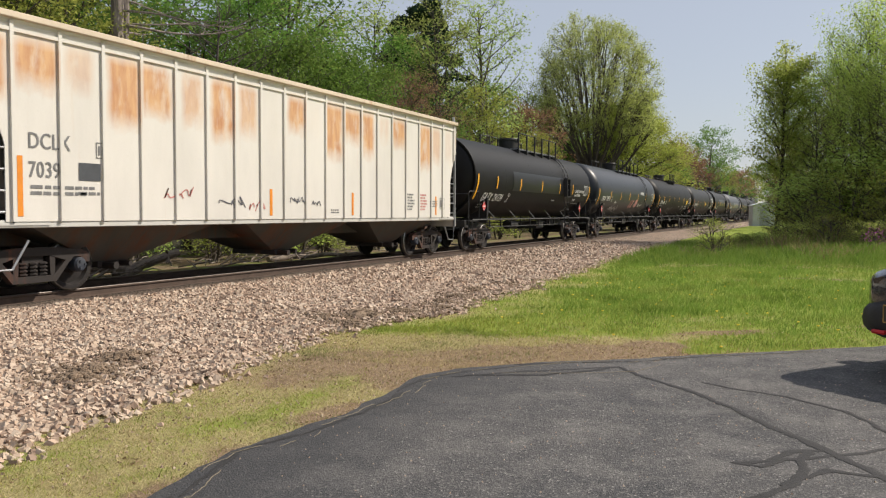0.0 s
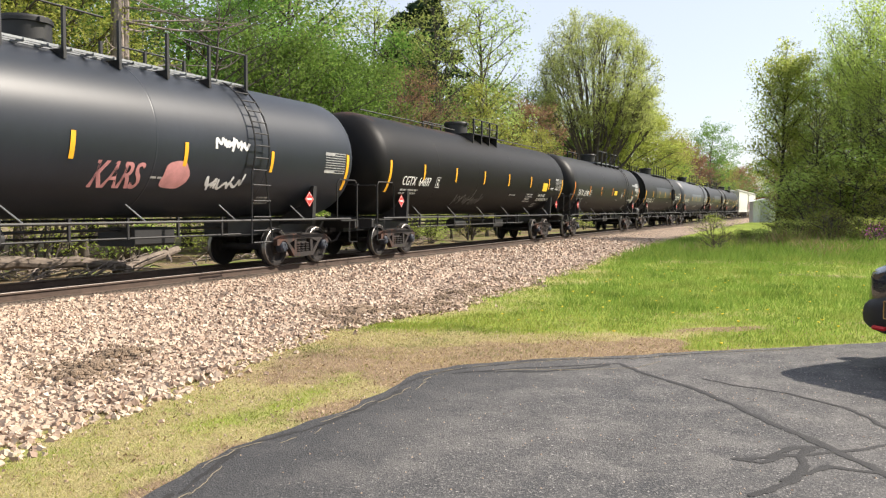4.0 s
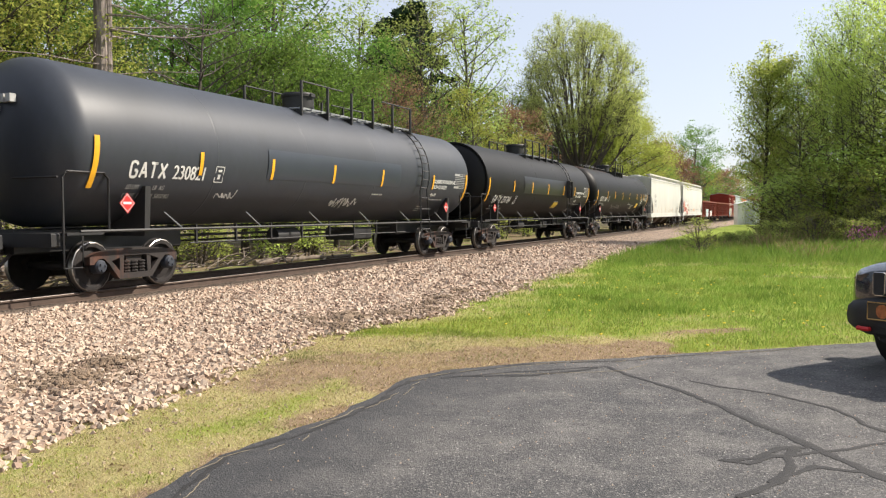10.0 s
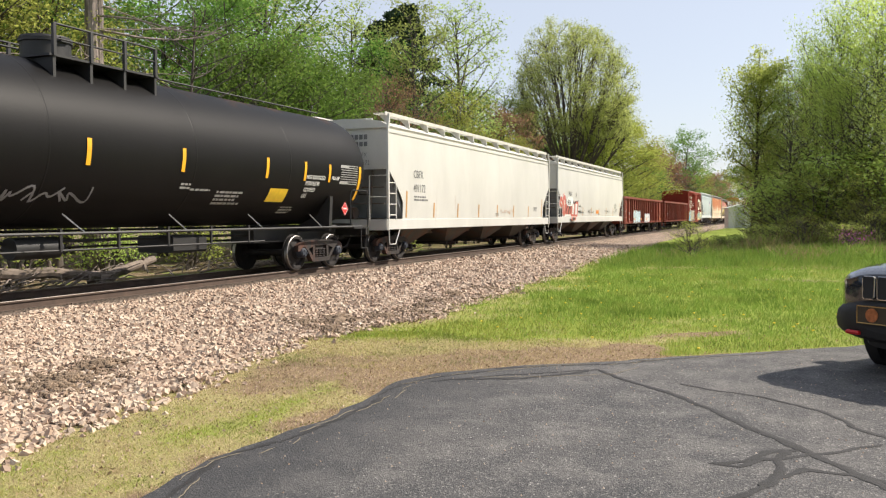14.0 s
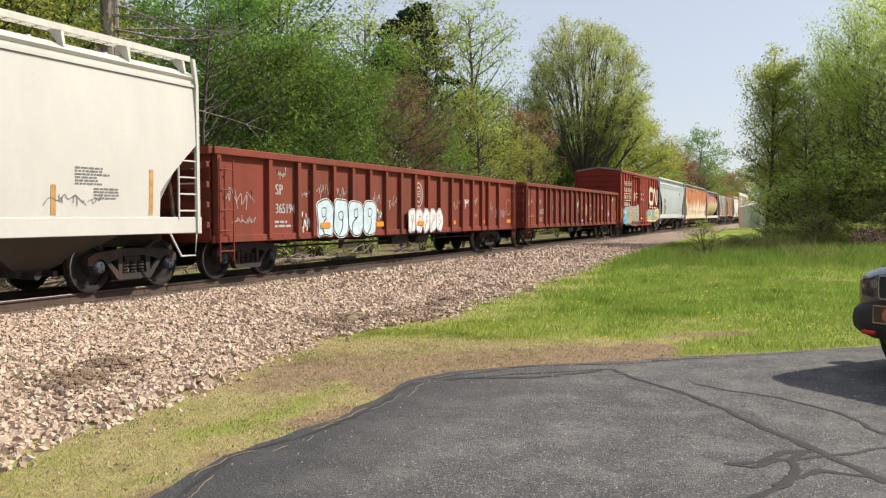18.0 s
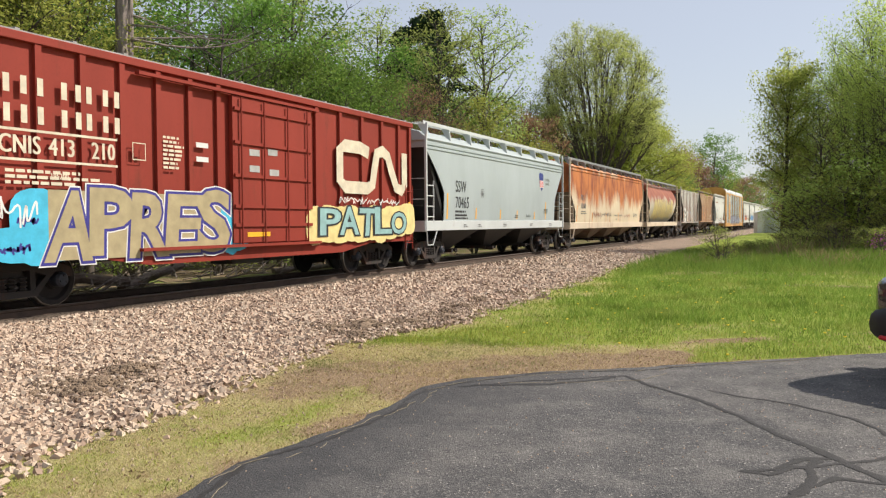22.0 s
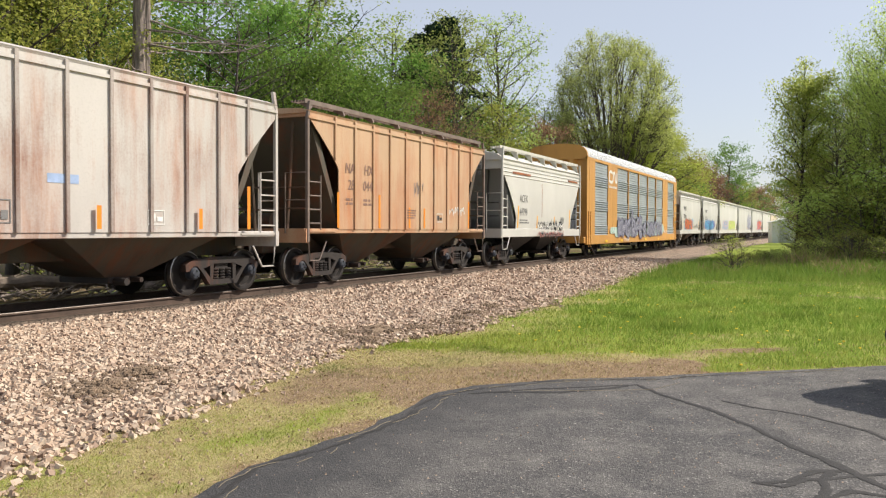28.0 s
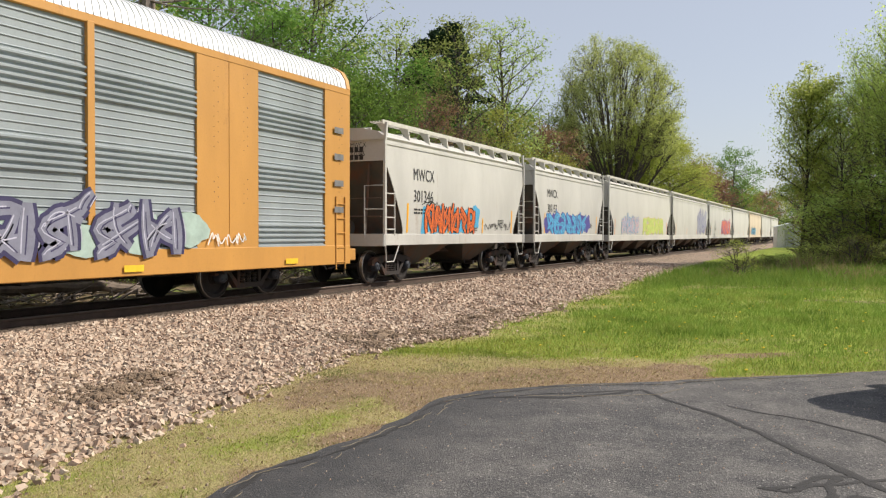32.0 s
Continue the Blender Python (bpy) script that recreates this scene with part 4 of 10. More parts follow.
# ---- tank cars ----
def tank_car(s0, half, marks, shell, label, style="walk", seed=1, stripe=STRIPE_YELLOW, r=1.53, zc=2.72, head=0.75, mark_z=2.0, panel=None, stripes=(), ladder_y=3.6, dome_y=-1.0, panel_at=(0, 0, 0, 0), stripe_z=2.31, weights=(), slant=0.0):
    """A pressure tank car. half: from its middle to the stripes at its heads; head: how far the heads swell out."""
    car = root("tank_car", pose(TRACK_X, s0, RAIL_TOP), label, "tank car", "cars of the freight train")
    full = half + 0.12

    def surf(y, z):
        d = abs(z - zc)
        e = abs(y) - full
        k = r if e <= 0 else r * math.sqrt(max(0.05, 1 - (e / head) ** 2))
        return math.sqrt(max(0.02, k * k - d * d))

    ends = [(0.02, -full - head)]
    for i in range(1, 9):
        a = math.pi / 2 * i / 8
        q = r if head > 0.5 else r - 0.07
        ends.append((q * math.sin(a), -full - head * math.cos(a)))
    if head <= 0.5:
        ends += [(r - 0.07, -full + 0.02), (r - 0.06, -full - 0.1), (r - 0.005, -full - 0.1), (r, -full - 0.08), (r, -full)]
    prof = ends + [(r, y) for y in np.linspace(-half * 0.9, half * 0.9, 9)] + [(q, -h) for q, h in ends[::-1]]
    tank = part("tank", MB().lathe(prof, "y", (0, 0, zc), 56), shell, car)
    for y in (-0.62, -0.22, 0.2, 0.6):
        part("weld_seam", MB().lathe([(r - 0.004, -0.03), (r + 0.0015, -0.02), (r + 0.0015, 0.02), (r - 0.004, 0.03)], "y", (0, y * half, zc), 56), shell, tank)
    if panel:
        y0, y1, za, zb = panel_at
        part("coated_panel", band(MB(), y0, y1, za, zb, lambda y, z: surf(y, z) + 0.012 * math.sin(math.pi * (z - za) / (zb - za)) ** 0.5 if za < z < zb else surf(y, z), 0.006, 8), panel, car, "smoother dark band along the middle")
    # reflective stripes
    for y in (-half, *stripes, half):
        w, z0, z1 = (0.12, zc - 0.84, zc + 0.08) if abs(y) == half else (0.1, stripe_z, stripe_z + 0.47)
        patch(car, "reflective_stripe", y - w / 2, y + w / 2, z0, z1, surf, stripe, off=0.024 if panel else 0.012, nz=6)
    # platform on top
    top = zc + r
    if style == "walk":
        y0, y1, dome = dome_y - 1.2, ladder_y + 0.65, dome_y
        deck = MB()
        for x in (-0.85, -0.7, 0.55, 0.7, 0.85):
            deck.box(x - 0.02, x + 0.02, y0, y1, top - 0.1, top - 0.06)
        for i in range(14):
            y = y0 + (y1 - y0) * i / 13
            deck.box(0.5, 0.9, y - 0.02, y + 0.02, top - 0.12, top - 0.07).box(-0.9, -0.5, y - 0.02, y + 0.02, top - 0.12, top - 0.07)
        part("platform", deck, GRATING, car, "galvanised grating platform on top")
        for i in range(6):
            y = y0 + (y1 - y0) * i / 5
            for x in (-0.9, 0.9):
                part("rail_post", MB().box(x - 0.03, x + 0.03, y - 0.03, y + 0.03, top - 0.28, top + 0.62), BLACK_STEEL, car)
                part("bracket", MB().prism([(0.45 * x / 0.9, top - 0.1), (x, top - 0.1), (x, top - 0.3)], "y", y - 0.02, y + 0.02), BLACK_STEEL, car)
        for x in (-0.9, 0.9):
            part("hand_rail", MB().tube([(x, y0, top + 0.6), (x, dome + 0.9, top + 0.6)], 0.022, 5), BLACK_STEEL, car)
            part("hand_rail", MB().tube([(x, y1 - 2.0, top + 0.6), (x, y1, top + 0.6)], 0.022, 5), BLACK_STEEL, car)
        lad = MB()
        for y in (ladder_y, ladder_y + 0.5):
            lad.tube([(math.cos(a) * (r + 0.12), y, zc + math.sin(a) * (r + 0.12)) for a in np.linspace(1.1, -0.35, 12)] + [(r + 0.1, y + 0.12 * (1 if y > ladder_y + 0.2 else -1), 0.62)], 0.02, 5)
        for a in np.linspace(1.0, -0.3, 9):
            lad.tube([(math.cos(a) * (r + 0.12), ladder_y, zc + math.sin(a) * (r + 0.12)), (math.cos(a) * (r + 0.12), ladder_y + 0.5, zc + math.sin(a) * (r + 0.12))], 0.016, 5)
        for z in (1.9, 1.55, 1.2, 0.9, 0.64):
            lad.tube([(r + 0.1, ladder_y - 0.06, z), (r + 0.1, ladder_y + 0.56, z)], 0.016, 5)
        if slant:
            guard = MB()
            for y in (ladder_y - 0.03, ladder_y + 0.53):
                guard.box(r + 0.02, r + 0.2, y - 0.03, y + 0.03, zc - 0.55, zc + 0.35)
            guard.box(r + 0.15, r + 0.2, ladder_y, ladder_y + 0.5, zc + 0.3, zc + 0.35).box(r + 0.15, r + 0.2, ladder_y, ladder_y + 0.5, zc - 0.58, zc - 0.53)
            part("ladder_guard", guard, BLACK_STEEL, car, "black steel guard beside the ladder")
        part("ladder", lad, BLACK_STEEL, car)
    else:
        y0, y1, dome = -1.45, 1.2, -0.6
        deck = MB().box(-1.05, 1.05, y0, y1, top - 0.06, top - 0.02)
        part("platform", deck, BLACK_STEEL, car, "black platform round the valve housing")
        for i in range(4):
            y = y0 + 0.1 + (y1 - y0 - 0.2) * i / 3
            for x in (-1.05, 1.05):
                part("bracket", MB().prism([(0.35 * x, top - 0.06), (x, top - 0.06), (x, top - 0.84)], "y", y - 0.03, y + 0.03), BLACK_STEEL, car)
                part("rail_post", MB().box(x - 0.03, x + 0.03, y - 0.03, y + 0.03, top - 0.06, top + 0.5), BLACK_STEEL, car)
        for x in (-1.05, 1.05):
            part("hand_rail", MB().tube([(x, y0 + 0.1, top + 0.5), (x, y1 - 0.1, top + 0.5)], 0.022, 5), BLACK_STEEL, car)
            part("hand_rail", MB().tube([(x, y0 + 0.1, top + 0.25), (x, y1 - 0.1, top + 0.25)], 0.018, 5), BLACK_STEEL, car)
        part("long_rail", MB().tube([(0.3, y1, top + 0.1), (0.3, half * 0.97, top + 0.1)], 0.02, 5).tube([(0.3, -half * 0.97, top + 0.1), (0.3, y0, top + 0.1)], 0.02, 5), BLACK_STEEL, car)
    d = part("valve_housing", MB().lathe([(0.44, -0.12), (0.44, 0.36), (0.47, 0.37), (0.47, 0.43), (0.40, 0.47)], "z", (0, dome, top), 20), BLACK_STEEL, car, "black valve housing dome")
    part("dome_lid", MB().lathe([(0.46, 0.44), (0.44, 0.48), (0.2, 0.5)], "z", (0, dome, top), 20).box(0.38, 0.5, dome - 0.1, dome + 0.1, top + 0.36, top + 0.45), BLACK_STEEL, d)
    # underframe: stub sills, bolsters, the long pipe along each side
    for s in (-1, 1):
        e = s * (half + 0.75)
        part("stub_sill", MB().box(-0.35, 0.35, min(e, s * (half - 3.4)), max(e, s * (half - 3.4)), 0.72, 1.16, 0.03).box(-1.35, 1.35, e - 0.09, e + 0.09, 0.86, 1.1, 0.02), BLACK_STEEL, car)
        cradle = MB()
        b = s * (half - 1.35)
        cradle.prism([(-1.35, 1.0), (1.35, 1.0), (1.4, 1.95), (1.25, 1.95), (1.0, 1.45), (0.4, 1.18), (-0.4, 1.18), (-1.0, 1.45), (-1.25, 1.95), (-1.4, 1.95)], "y", b - 0.07, b + 0.07)
        part("bolster", cradle, BLACK_STEEL, car)
        end = MB()
        end.box(-1.45, 1.45, e - s * 0.55 - 0.4, e - s * 0.55 + 0.4, 1.06, 1.1)
        for x in (-1.42, 1.42):
            end.tube([(x, e - s * 0.1, 1.1), (x, e - s * 0.1, 2.05), (x, e - s * 0.2, 2.15), (x, e - s * 1.0, 2.15), (x, e - s * 1.1, 2.05), (x, e - s * 1.1, 1.1)], 0.022, 5)
            end.tube([(x, e - s * 0.1, 1.1), (x, e - s * 0.1, 0.5), (x, e - s * 0.5, 0.5), (x, e - s * 0.5, 1.1)], 0.02, 5)
        end.tube([(-1.42, e, 2.05), (1.42, e, 2.05)], 0.02, 5)
        part("end_railing", end, BLACK_STEEL, car)
        add_coupler(car, e, s)
        add_truck(car, s * (half - 1.35))
        diamond(car, s * (half - (1.7 if style == "walk" and s > 0 else 0.75)), 1.62, surf, 1.46)
    pipes = MB()
    for x in (-1.42, 1.42):
        pipes.tube([(x, -half - 0.3, 1.12), (x, half + 0.3, 1.12)], 0.03, 6)
    part("side_pipe", pipes, BLACK_STEEL, car, "long steel safety pipe")
    for x in (-1.42, 1.42):
        for i in range(6):
            y = -half * 0.76 + 1.52 * half * i / 5
            # Pale grey rather than black: sunlight on the struts is painted in.
            part("strut", MB().tube([(x, y + 0.25, 1.1), (x * 0.86, y - 0.1, 1.46)], 0.015, 5), GRATING, car, "diagonal strut with the sunlight put into its grey")
    gear = MB().box(-0.5, 0.5, half * 0.25, half * 0.25 + 1.1, 0.62, 1.0, 0.05).cyl((0.3, -half * 0.2, 0.85), (0.3, -half * 0.2 + 1.0, 0.85), 0.2, n=12)
    gear.tube([(0.1, -half + 3, 0.95), (0.1, half - 3, 0.95)], 0.035, 6).tube([(-0.6, -half + 3, 0.8), (-0.6, half - 3, 0.8)], 0.025, 6)
    for i in range(8):
        gear.box(0.7, 0.75, -half * 0.6 + i * half * 0.16, -half * 0.6 + i * half * 0.16 + 0.05, 0.78, 1.2)
    gear.tube([(0.72, -half * 0.62, 0.8), (0.72, half * 0.6, 0.8)], 0.02, 5)
    part("brake_gear", gear, BLACK_STEEL, car)
    # writing
    mark, number = marks
    y = -half + 0.85
    if mark == "":
        blocks(car, y, mark_z - 0.14, 0.19, 0.28, surf, WHITE_INK, slant)
    else:
        write(car, mark, y, mark_z - 0.14, 0.28, surf, WHITE_INK, 1.0, 0.85, slant, 0.016)
    write(car, number, y + 1.12, mark_z - 0.14, 0.28, surf, WHITE_INK, 1.0, 0.85, slant, 0.016)
    for k, line in enumerate(weights):
        write(car, line, y + 0.02, mark_z - 0.36 - 0.16 * k, 0.085, surf, PALE_INK, 1.0, 0.82, 0.12, 0.004)
    if not weights:
        small_print(car, y + 0.05, mark_z - 0.31, 2, 1.7, surf, PALE_INK, 0.055, seed)
    fr = MB()
    p0 = y + 2.4 + 1.4 * slant
    stroke(fr, [(p0, mark_z - 0.16), (p0 + 0.26, mark_z - 0.16), (p0 + 0.26, mark_z + 0.16), (p0, mark_z + 0.16)], 0.025, surf, 0.008, True)
    band(fr, p0 + 0.07, p0 + 0.19, mark_z + 0.05, mark_z + 0.1, surf, 0.008, 1)
    band(fr, p0 + 0.08, p0 + 0.16, mark_z - 0.1, mark_z + 0.0, surf, 0.008, 1)
    part("plate_mark", fr, WHITE_INK, car)
    table = MB()
    for i in range(9):
        z = zc - 0.42 + 0.062 * i
        band(table, half - 1.05, half - 0.12, z - 0.009, z + 0.009, surf, 0.009, 1)
    band(table, half - 1.05, half - 0.62, zc - 0.42, zc + 0.07, surf, 0.0085, 1)
    for i in range(5):
        stroke(table, [(half - 1.05 + i * 0.2325, zc - 0.44), (half - 1.05 + i * 0.2325, zc + 0.08)], 0.014, surf, 0.0095)
    part("data_table", table, PALE_INK, car, "white table of test dates")
    small_print(car, half - 3.3, 1.62, 3, 0.6, surf, PALE_INK, 0.035, seed + 2)
    small_print(car, half * 0.2, 1.95, 1, 0.8, surf, PALE_INK, 0.04, seed + 3)
    # end of the car that faces the watcher
    mb = MB()
    for rr in range(2):
        for i in range(7 - rr * 2):
            mb.box(-0.55 + i * 0.16, -0.44 + i * 0.16, -full - head - 0.012, -full - head * 0.85, zc + 0.62 - rr * 0.2, zc + 0.76 - rr * 0.2)
    part("head_print", mb, PALE_INK, tank)
    return car, surf


def warning(car, surf, y, z, lines, size=0.14, slant=0.12):
    for i, t in enumerate(lines):
        write(car, t, y, z - i * size * 1.5, size, surf, WHITE_INK, 1.0, 0.8, slant, 0.008)


# ---- covered hopper cars ----
def hopper_car(s0, length, label, paint, sill_paint, mark, z0=1.28, eave=4.02, top=4.45, half_w=1.55, ribs=0, cut=1.6, cut_z=2.0, bays=3, walk_paint=GRATING, bulge=0.06,
               under=None, ink=BLACK_INK, stripes=4, stripe=STRIPE_YELLOW, ink_size=0.4, mark_at=(0.16, 2.7), rib_paint=None, open_end=None, corner_z=3.35, round_side=False, roof=None, seed=1, brackets=9, sill=True, rib_list=None, number_gap=1.42):
    """A covered hopper. cut: how far in the side sheet's lower edge begins; cut_z, corner_z: the heights between which its end slants."""
    car = root("covered_hopper_car", pose(TRACK_X, s0, RAIL_TOP), label, "hopper car", "cars of the freight train")
    h = length / 2
    under = under or BLACK_STEEL
    roof = roof or paint
    if round_side:
        cz, rad = 2.75, half_w

        def surf(y, z):
            return math.sqrt(max(0.3, rad * rad - (z - cz) ** 2 * (0.75 if z < cz else 0.9)))
    else:
        def surf(y, z):
            k = (z - z0) / (eave - z0)
            return half_w - bulge + bulge * math.sin(math.pi * min(1, max(0, k * 0.85 + 0.1)))

    def ends(z):
        """How far the side sheet is drawn in at height z."""
        if z >= corner_z:
            return 0.0
        if z <= cut_z:
            return cut
        return cut * (1 - ((z - cut_z) / (corner_z - cut_z)) ** 1.15)

    zs = sorted(set([z0, cut_z, corner_z, eave] + list(np.linspace(z0, eave, 13))))
    for s in (1, -1):
        mb = MB()
        cols = 7
        for off in (0.0, -0.02):
            for z in zs:
                a = h - ends(z)
                for i in range(cols):
                    y = -a + 2 * a * i / (cols - 1)
                    mb.v.append((s * (surf(y, z) + off), y, z))
        n = len(zs) * cols
        for j in range(len(zs) - 1):
            for i in range(cols - 1):
                q = (j * cols + i, j * cols + i + 1, (j + 1) * cols + i + 1, (j + 1) * cols + i)
                mb.f.append(q if s > 0 else q[::-1])
                mb.f.append(tuple(k + n for k in (q[::-1] if s > 0 else q)))
            for i in (0, cols - 1):
                q = (j * cols + i, (j + 1) * cols + i, n + (j + 1) * cols + i, n + j * cols + i)
                mb.f.append(q if (i == 0) == (s > 0) else q[::-1])
        part("side_sheet", mb, paint, car)
    # slope sheets at both ends and floor
    inner = half_w - 0.1
    for s in (-1, 1):
        # The slope's dark paint also carries the shade under the overhang.
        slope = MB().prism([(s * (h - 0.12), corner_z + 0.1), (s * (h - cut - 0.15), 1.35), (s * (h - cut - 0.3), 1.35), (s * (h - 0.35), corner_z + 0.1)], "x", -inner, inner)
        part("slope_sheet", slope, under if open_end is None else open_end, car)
        part("end_sheet", MB().box(-inner, inner, s * (h - 0.1) - 0.03, s * (h - 0.1) + 0.03, corner_z, eave + 0.05), paint, car)
    # roof
    prof = [(half_w - bulge * 0.6, eave - 0.02), (half_w - bulge * 0.5 + 0.03, eave + 0.03), (half_w - 0.25, eave + (top - eave) * 0.6), (half_w - 0.75, top - 0.04), (0, top)]
    prof = prof + [(-a, b) for a, b in prof[:-1][::-1]]
    if round_side:
        prof = [(surf(0, eave - 0.02), eave - 0.02), (0.95, eave + 0.12), (0.5, top - 0.03), (0, top)]
        prof = prof + [(-a, b) for a, b in prof[:-1][::-1]]
    part("roof", MB().prism(prof, "y", -h, h), roof, car)
    part("eave_angle", MB().box(surf(0, eave) - 0.01, surf(0, eave) + 0.035, -h, h, eave - 0.16, eave - 0.1), roof, car)
    hatch = MB()
    hatch.box(-0.33, 0.33, -h + 0.9, h - 0.9, top + 0.0, top + 0.1, 0.03)
    for i in range(10):
        y = -h + 1.2 + (length - 2.4) * i / 9
        hatch.box(-0.38, 0.38, y - 0.03, y + 0.03, top + 0.05, top + 0.14)
    part("roof_hatches", hatch, roof, car)
    # running boards with their brackets
    if brackets:
        for s in (1, -1):
            x = s * (half_w - 0.33)
            wk = MB()
            for k in range(5):
                wk.box(x - 0.2 + k * 0.09, x - 0.17 + k * 0.09, -h + 0.05, h - 0.05, top + 0.1, top + 0.14)
            for i in range(int(length / 0.3)):
                y = -h + 0.1 + i * 0.3
                wk.box(x - 0.2, x + 0.2, y - 0.012, y + 0.012, top + 0.105, top + 0.135)
            wk.box(x + s * 0.2 - 0.012, x + s * 0.2 + 0.012, -h + 0.05, h - 0.05, top + 0.06, top + 0.17)
            part("running_board", wk, walk_paint, car, "steel grating walkway along the roof")
            for i in range(brackets):
                y = -h + 0.25 + (length - 0.5) * i / (brackets - 1)
                part("bracket", MB().prism([(x - s * 0.1, top + 0.1), (x + s * 0.2, top + 0.1), (x + s * 0.26, eave + 0.1), (x + s * 0.18, eave + 0.1)], "y", y - 0.025, y + 0.025), walk_paint, car)
    # ribs
    if ribs or rib_list:
        for y in rib_list or [-h + length * i / ribs for i in range(ribs + 1)]:
            y = min(max(y, -h + 0.05), h - 0.05)
            zb = z0
            for z in np.linspace(z0, eave, 30):
                if h - ends(z) >= abs(y) - 0.001:
                    zb = z
                    break
            rib = MB().prism([(y - 0.035, zb), (y + 0.035, zb), (y + 0.035, eave), (y - 0.035, eave)], "x", surf(y, 3) - 0.03, surf(y, 3) + 0.042)
            part("side_post", rib, rib_paint or paint, car)
            part("side_post", MB().prism([(y - 0.06, zb), (y + 0.06, zb), (y + 0.06, eave), (y - 0.06, eave)], "x", -surf(y, 3) - 0.065, -surf(y, 3) + 0.03), rib_paint or paint, car)
    # sills
    for s in (1, -1):
        x = s * (half_w - 0.04)
        if sill:
            part("side_sill", MB().box(min(x - s * 0.1, x + s * 0.02), max(x - s * 0.1, x + s * 0.02), -h - 0.1, h + 0.1, z0 - 0.3, z0 + 0.02, 0.01), sill_paint, car)
        else:
            part("side_sill", MB().box(min(x - s * 0.1, x + s * 0.02), max(x - s * 0.1, x + s * 0.02), -h - 0.1, h + 0.1, z0 - 0.1, z0 + 0.02, 0.01), sill_paint, car)
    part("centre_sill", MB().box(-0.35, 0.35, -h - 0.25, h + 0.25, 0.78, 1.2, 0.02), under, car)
    # hoppers below
    pitch = (length - 2 * cut - 0.3) / bays
    for b in range(bays):
        y = -h + cut + 0.15 + pitch * (b + 0.5)
        w = pitch * 0.47
        hp = MB()
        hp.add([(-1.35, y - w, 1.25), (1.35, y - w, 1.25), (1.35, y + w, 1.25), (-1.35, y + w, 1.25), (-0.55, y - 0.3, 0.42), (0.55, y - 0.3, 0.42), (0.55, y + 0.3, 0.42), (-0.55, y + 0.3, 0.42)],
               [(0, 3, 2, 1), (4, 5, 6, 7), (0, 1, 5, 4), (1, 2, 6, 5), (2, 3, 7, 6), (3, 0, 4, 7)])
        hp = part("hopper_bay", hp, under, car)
        gate = MB().box(-0.65, 0.65, y - 0.36, y + 0.36, 0.34, 0.45, 0.01).cyl((0.5, y - 0.2, 0.38), (0.95, y - 0.2, 0.38), 0.07, n=8).cyl((0.6, y + 0.2, 0.4), (0.9, y + 0.2, 0.4), 0.05, n=8)
        part("outlet_gate", gate, TRUCK_STEEL, hp)
    # ends: platform, ladders, braces, couplers, trucks
    for s in (-1, 1):
        e = s * h
        plat = MB().box(-1.5, 1.5, min(e, e - s * 1.2), max(e, e - s * 1.2), z0 - 0.06, z0 - 0.02).box(-half_w, half_w, e + s * 0.02 - 0.06, e + s * 0.02 + 0.06, z0 - 0.32, z0 + 0.02, 0.01)
        part("end_platform", plat, sill_paint, car)
        for x in (half_w - 0.02, -half_w + 0.02):
            lad = ladder(MB(), x, e - s * 0.05, e - s * 0.55, z0 - 0.02, z0 + 1.3, 4, 0.022)
            lad.tube([(x, e - s * 0.05, z0 - 0.3), (x, e - s * 0.1, z0 - 0.75), (x, e - s * 0.5, z0 - 0.75), (x, e - s * 0.8, z0 - 0.3)], 0.022, 5)
            part("end_ladder", lad, walk_paint if not sill else sill_paint, car)
            part("corner_post", MB().prism([(e - s * 0.05, z0 - 0.3), (e + s * 0.03, z0 - 0.3), (e + s * 0.03, eave - 0.1), (e - s * 0.06, top + 0.1), (e - s * 0.14, top + 0.1), (e - s * 0.05, eave - 0.1)], "x", x - 0.035, x + 0.035), walk_paint if not sill else sill_paint, car)
            q = x * 0.62
            part("end_railing", MB().tube([(x, e + s * 0.05, z0 + 1.35), (q, e + s * 0.1, z0 + 1.35), (q, e + s * 0.1, z0 - 0.1)], 0.02, 5).tube([(x, e + s * 0.05, z0 + 0.7), (q, e + s * 0.1, z0 + 0.7)], 0.016, 5), walk_paint if not sill else sill_paint, car)
        if mark and s < 0:
            small = lambda text, z: part("end_number", MB().add([(0.5 + u * 0.8, e + s * 0.14, z + w) for u, w, _ in letters(text, 0.2)[0]], letters(text, 0.2)[1]), ink, car)
            small(mark[0], corner_z + 0.36)
            if mark[1]:
                small(mark[1], corner_z + 0.12)
        br = MB()
        for x in (-0.9, 0.9):
            br.tube([(x, e, z0), (x, e - s * 0.25, corner_z + 0.1)], 0.04, 6)
        br.tube([(-1.4, e, z0 + 1.0), (1.4, e, z0 + 1.0)], 0.022, 5)
        br.tube([(-1.4, e, z0 + 0.5), (1.4, e, z0 + 0.5)], 0.022, 5)
        if s < 0:
            br.lathe([(0.24, 0), (0.28, 0.015), (0.28, 0.035), (0.24, 0.05)], "y", (-0.4, e - 0.1, z0 + 1.1), 16)
            br.cyl((-0.8, e + 0.4, z0 + 0.2), (0.2, e + 0.4, z0 + 0.2), 0.2, n=12)
        part("end_bracing", br, under, car)
        add_coupler(car, s * (h + 0.1), s)
        add_truck(car, s * (h - 1.25))
    if stripes:
        for i in range(stripes):
            y = -h + cut * 0.9 + 0.35 + (length - 2 * cut * 0.9 - 0.7) * i / (stripes - 1)
            hgt = 0.85 if i in (0, stripes - 1) else 0.5
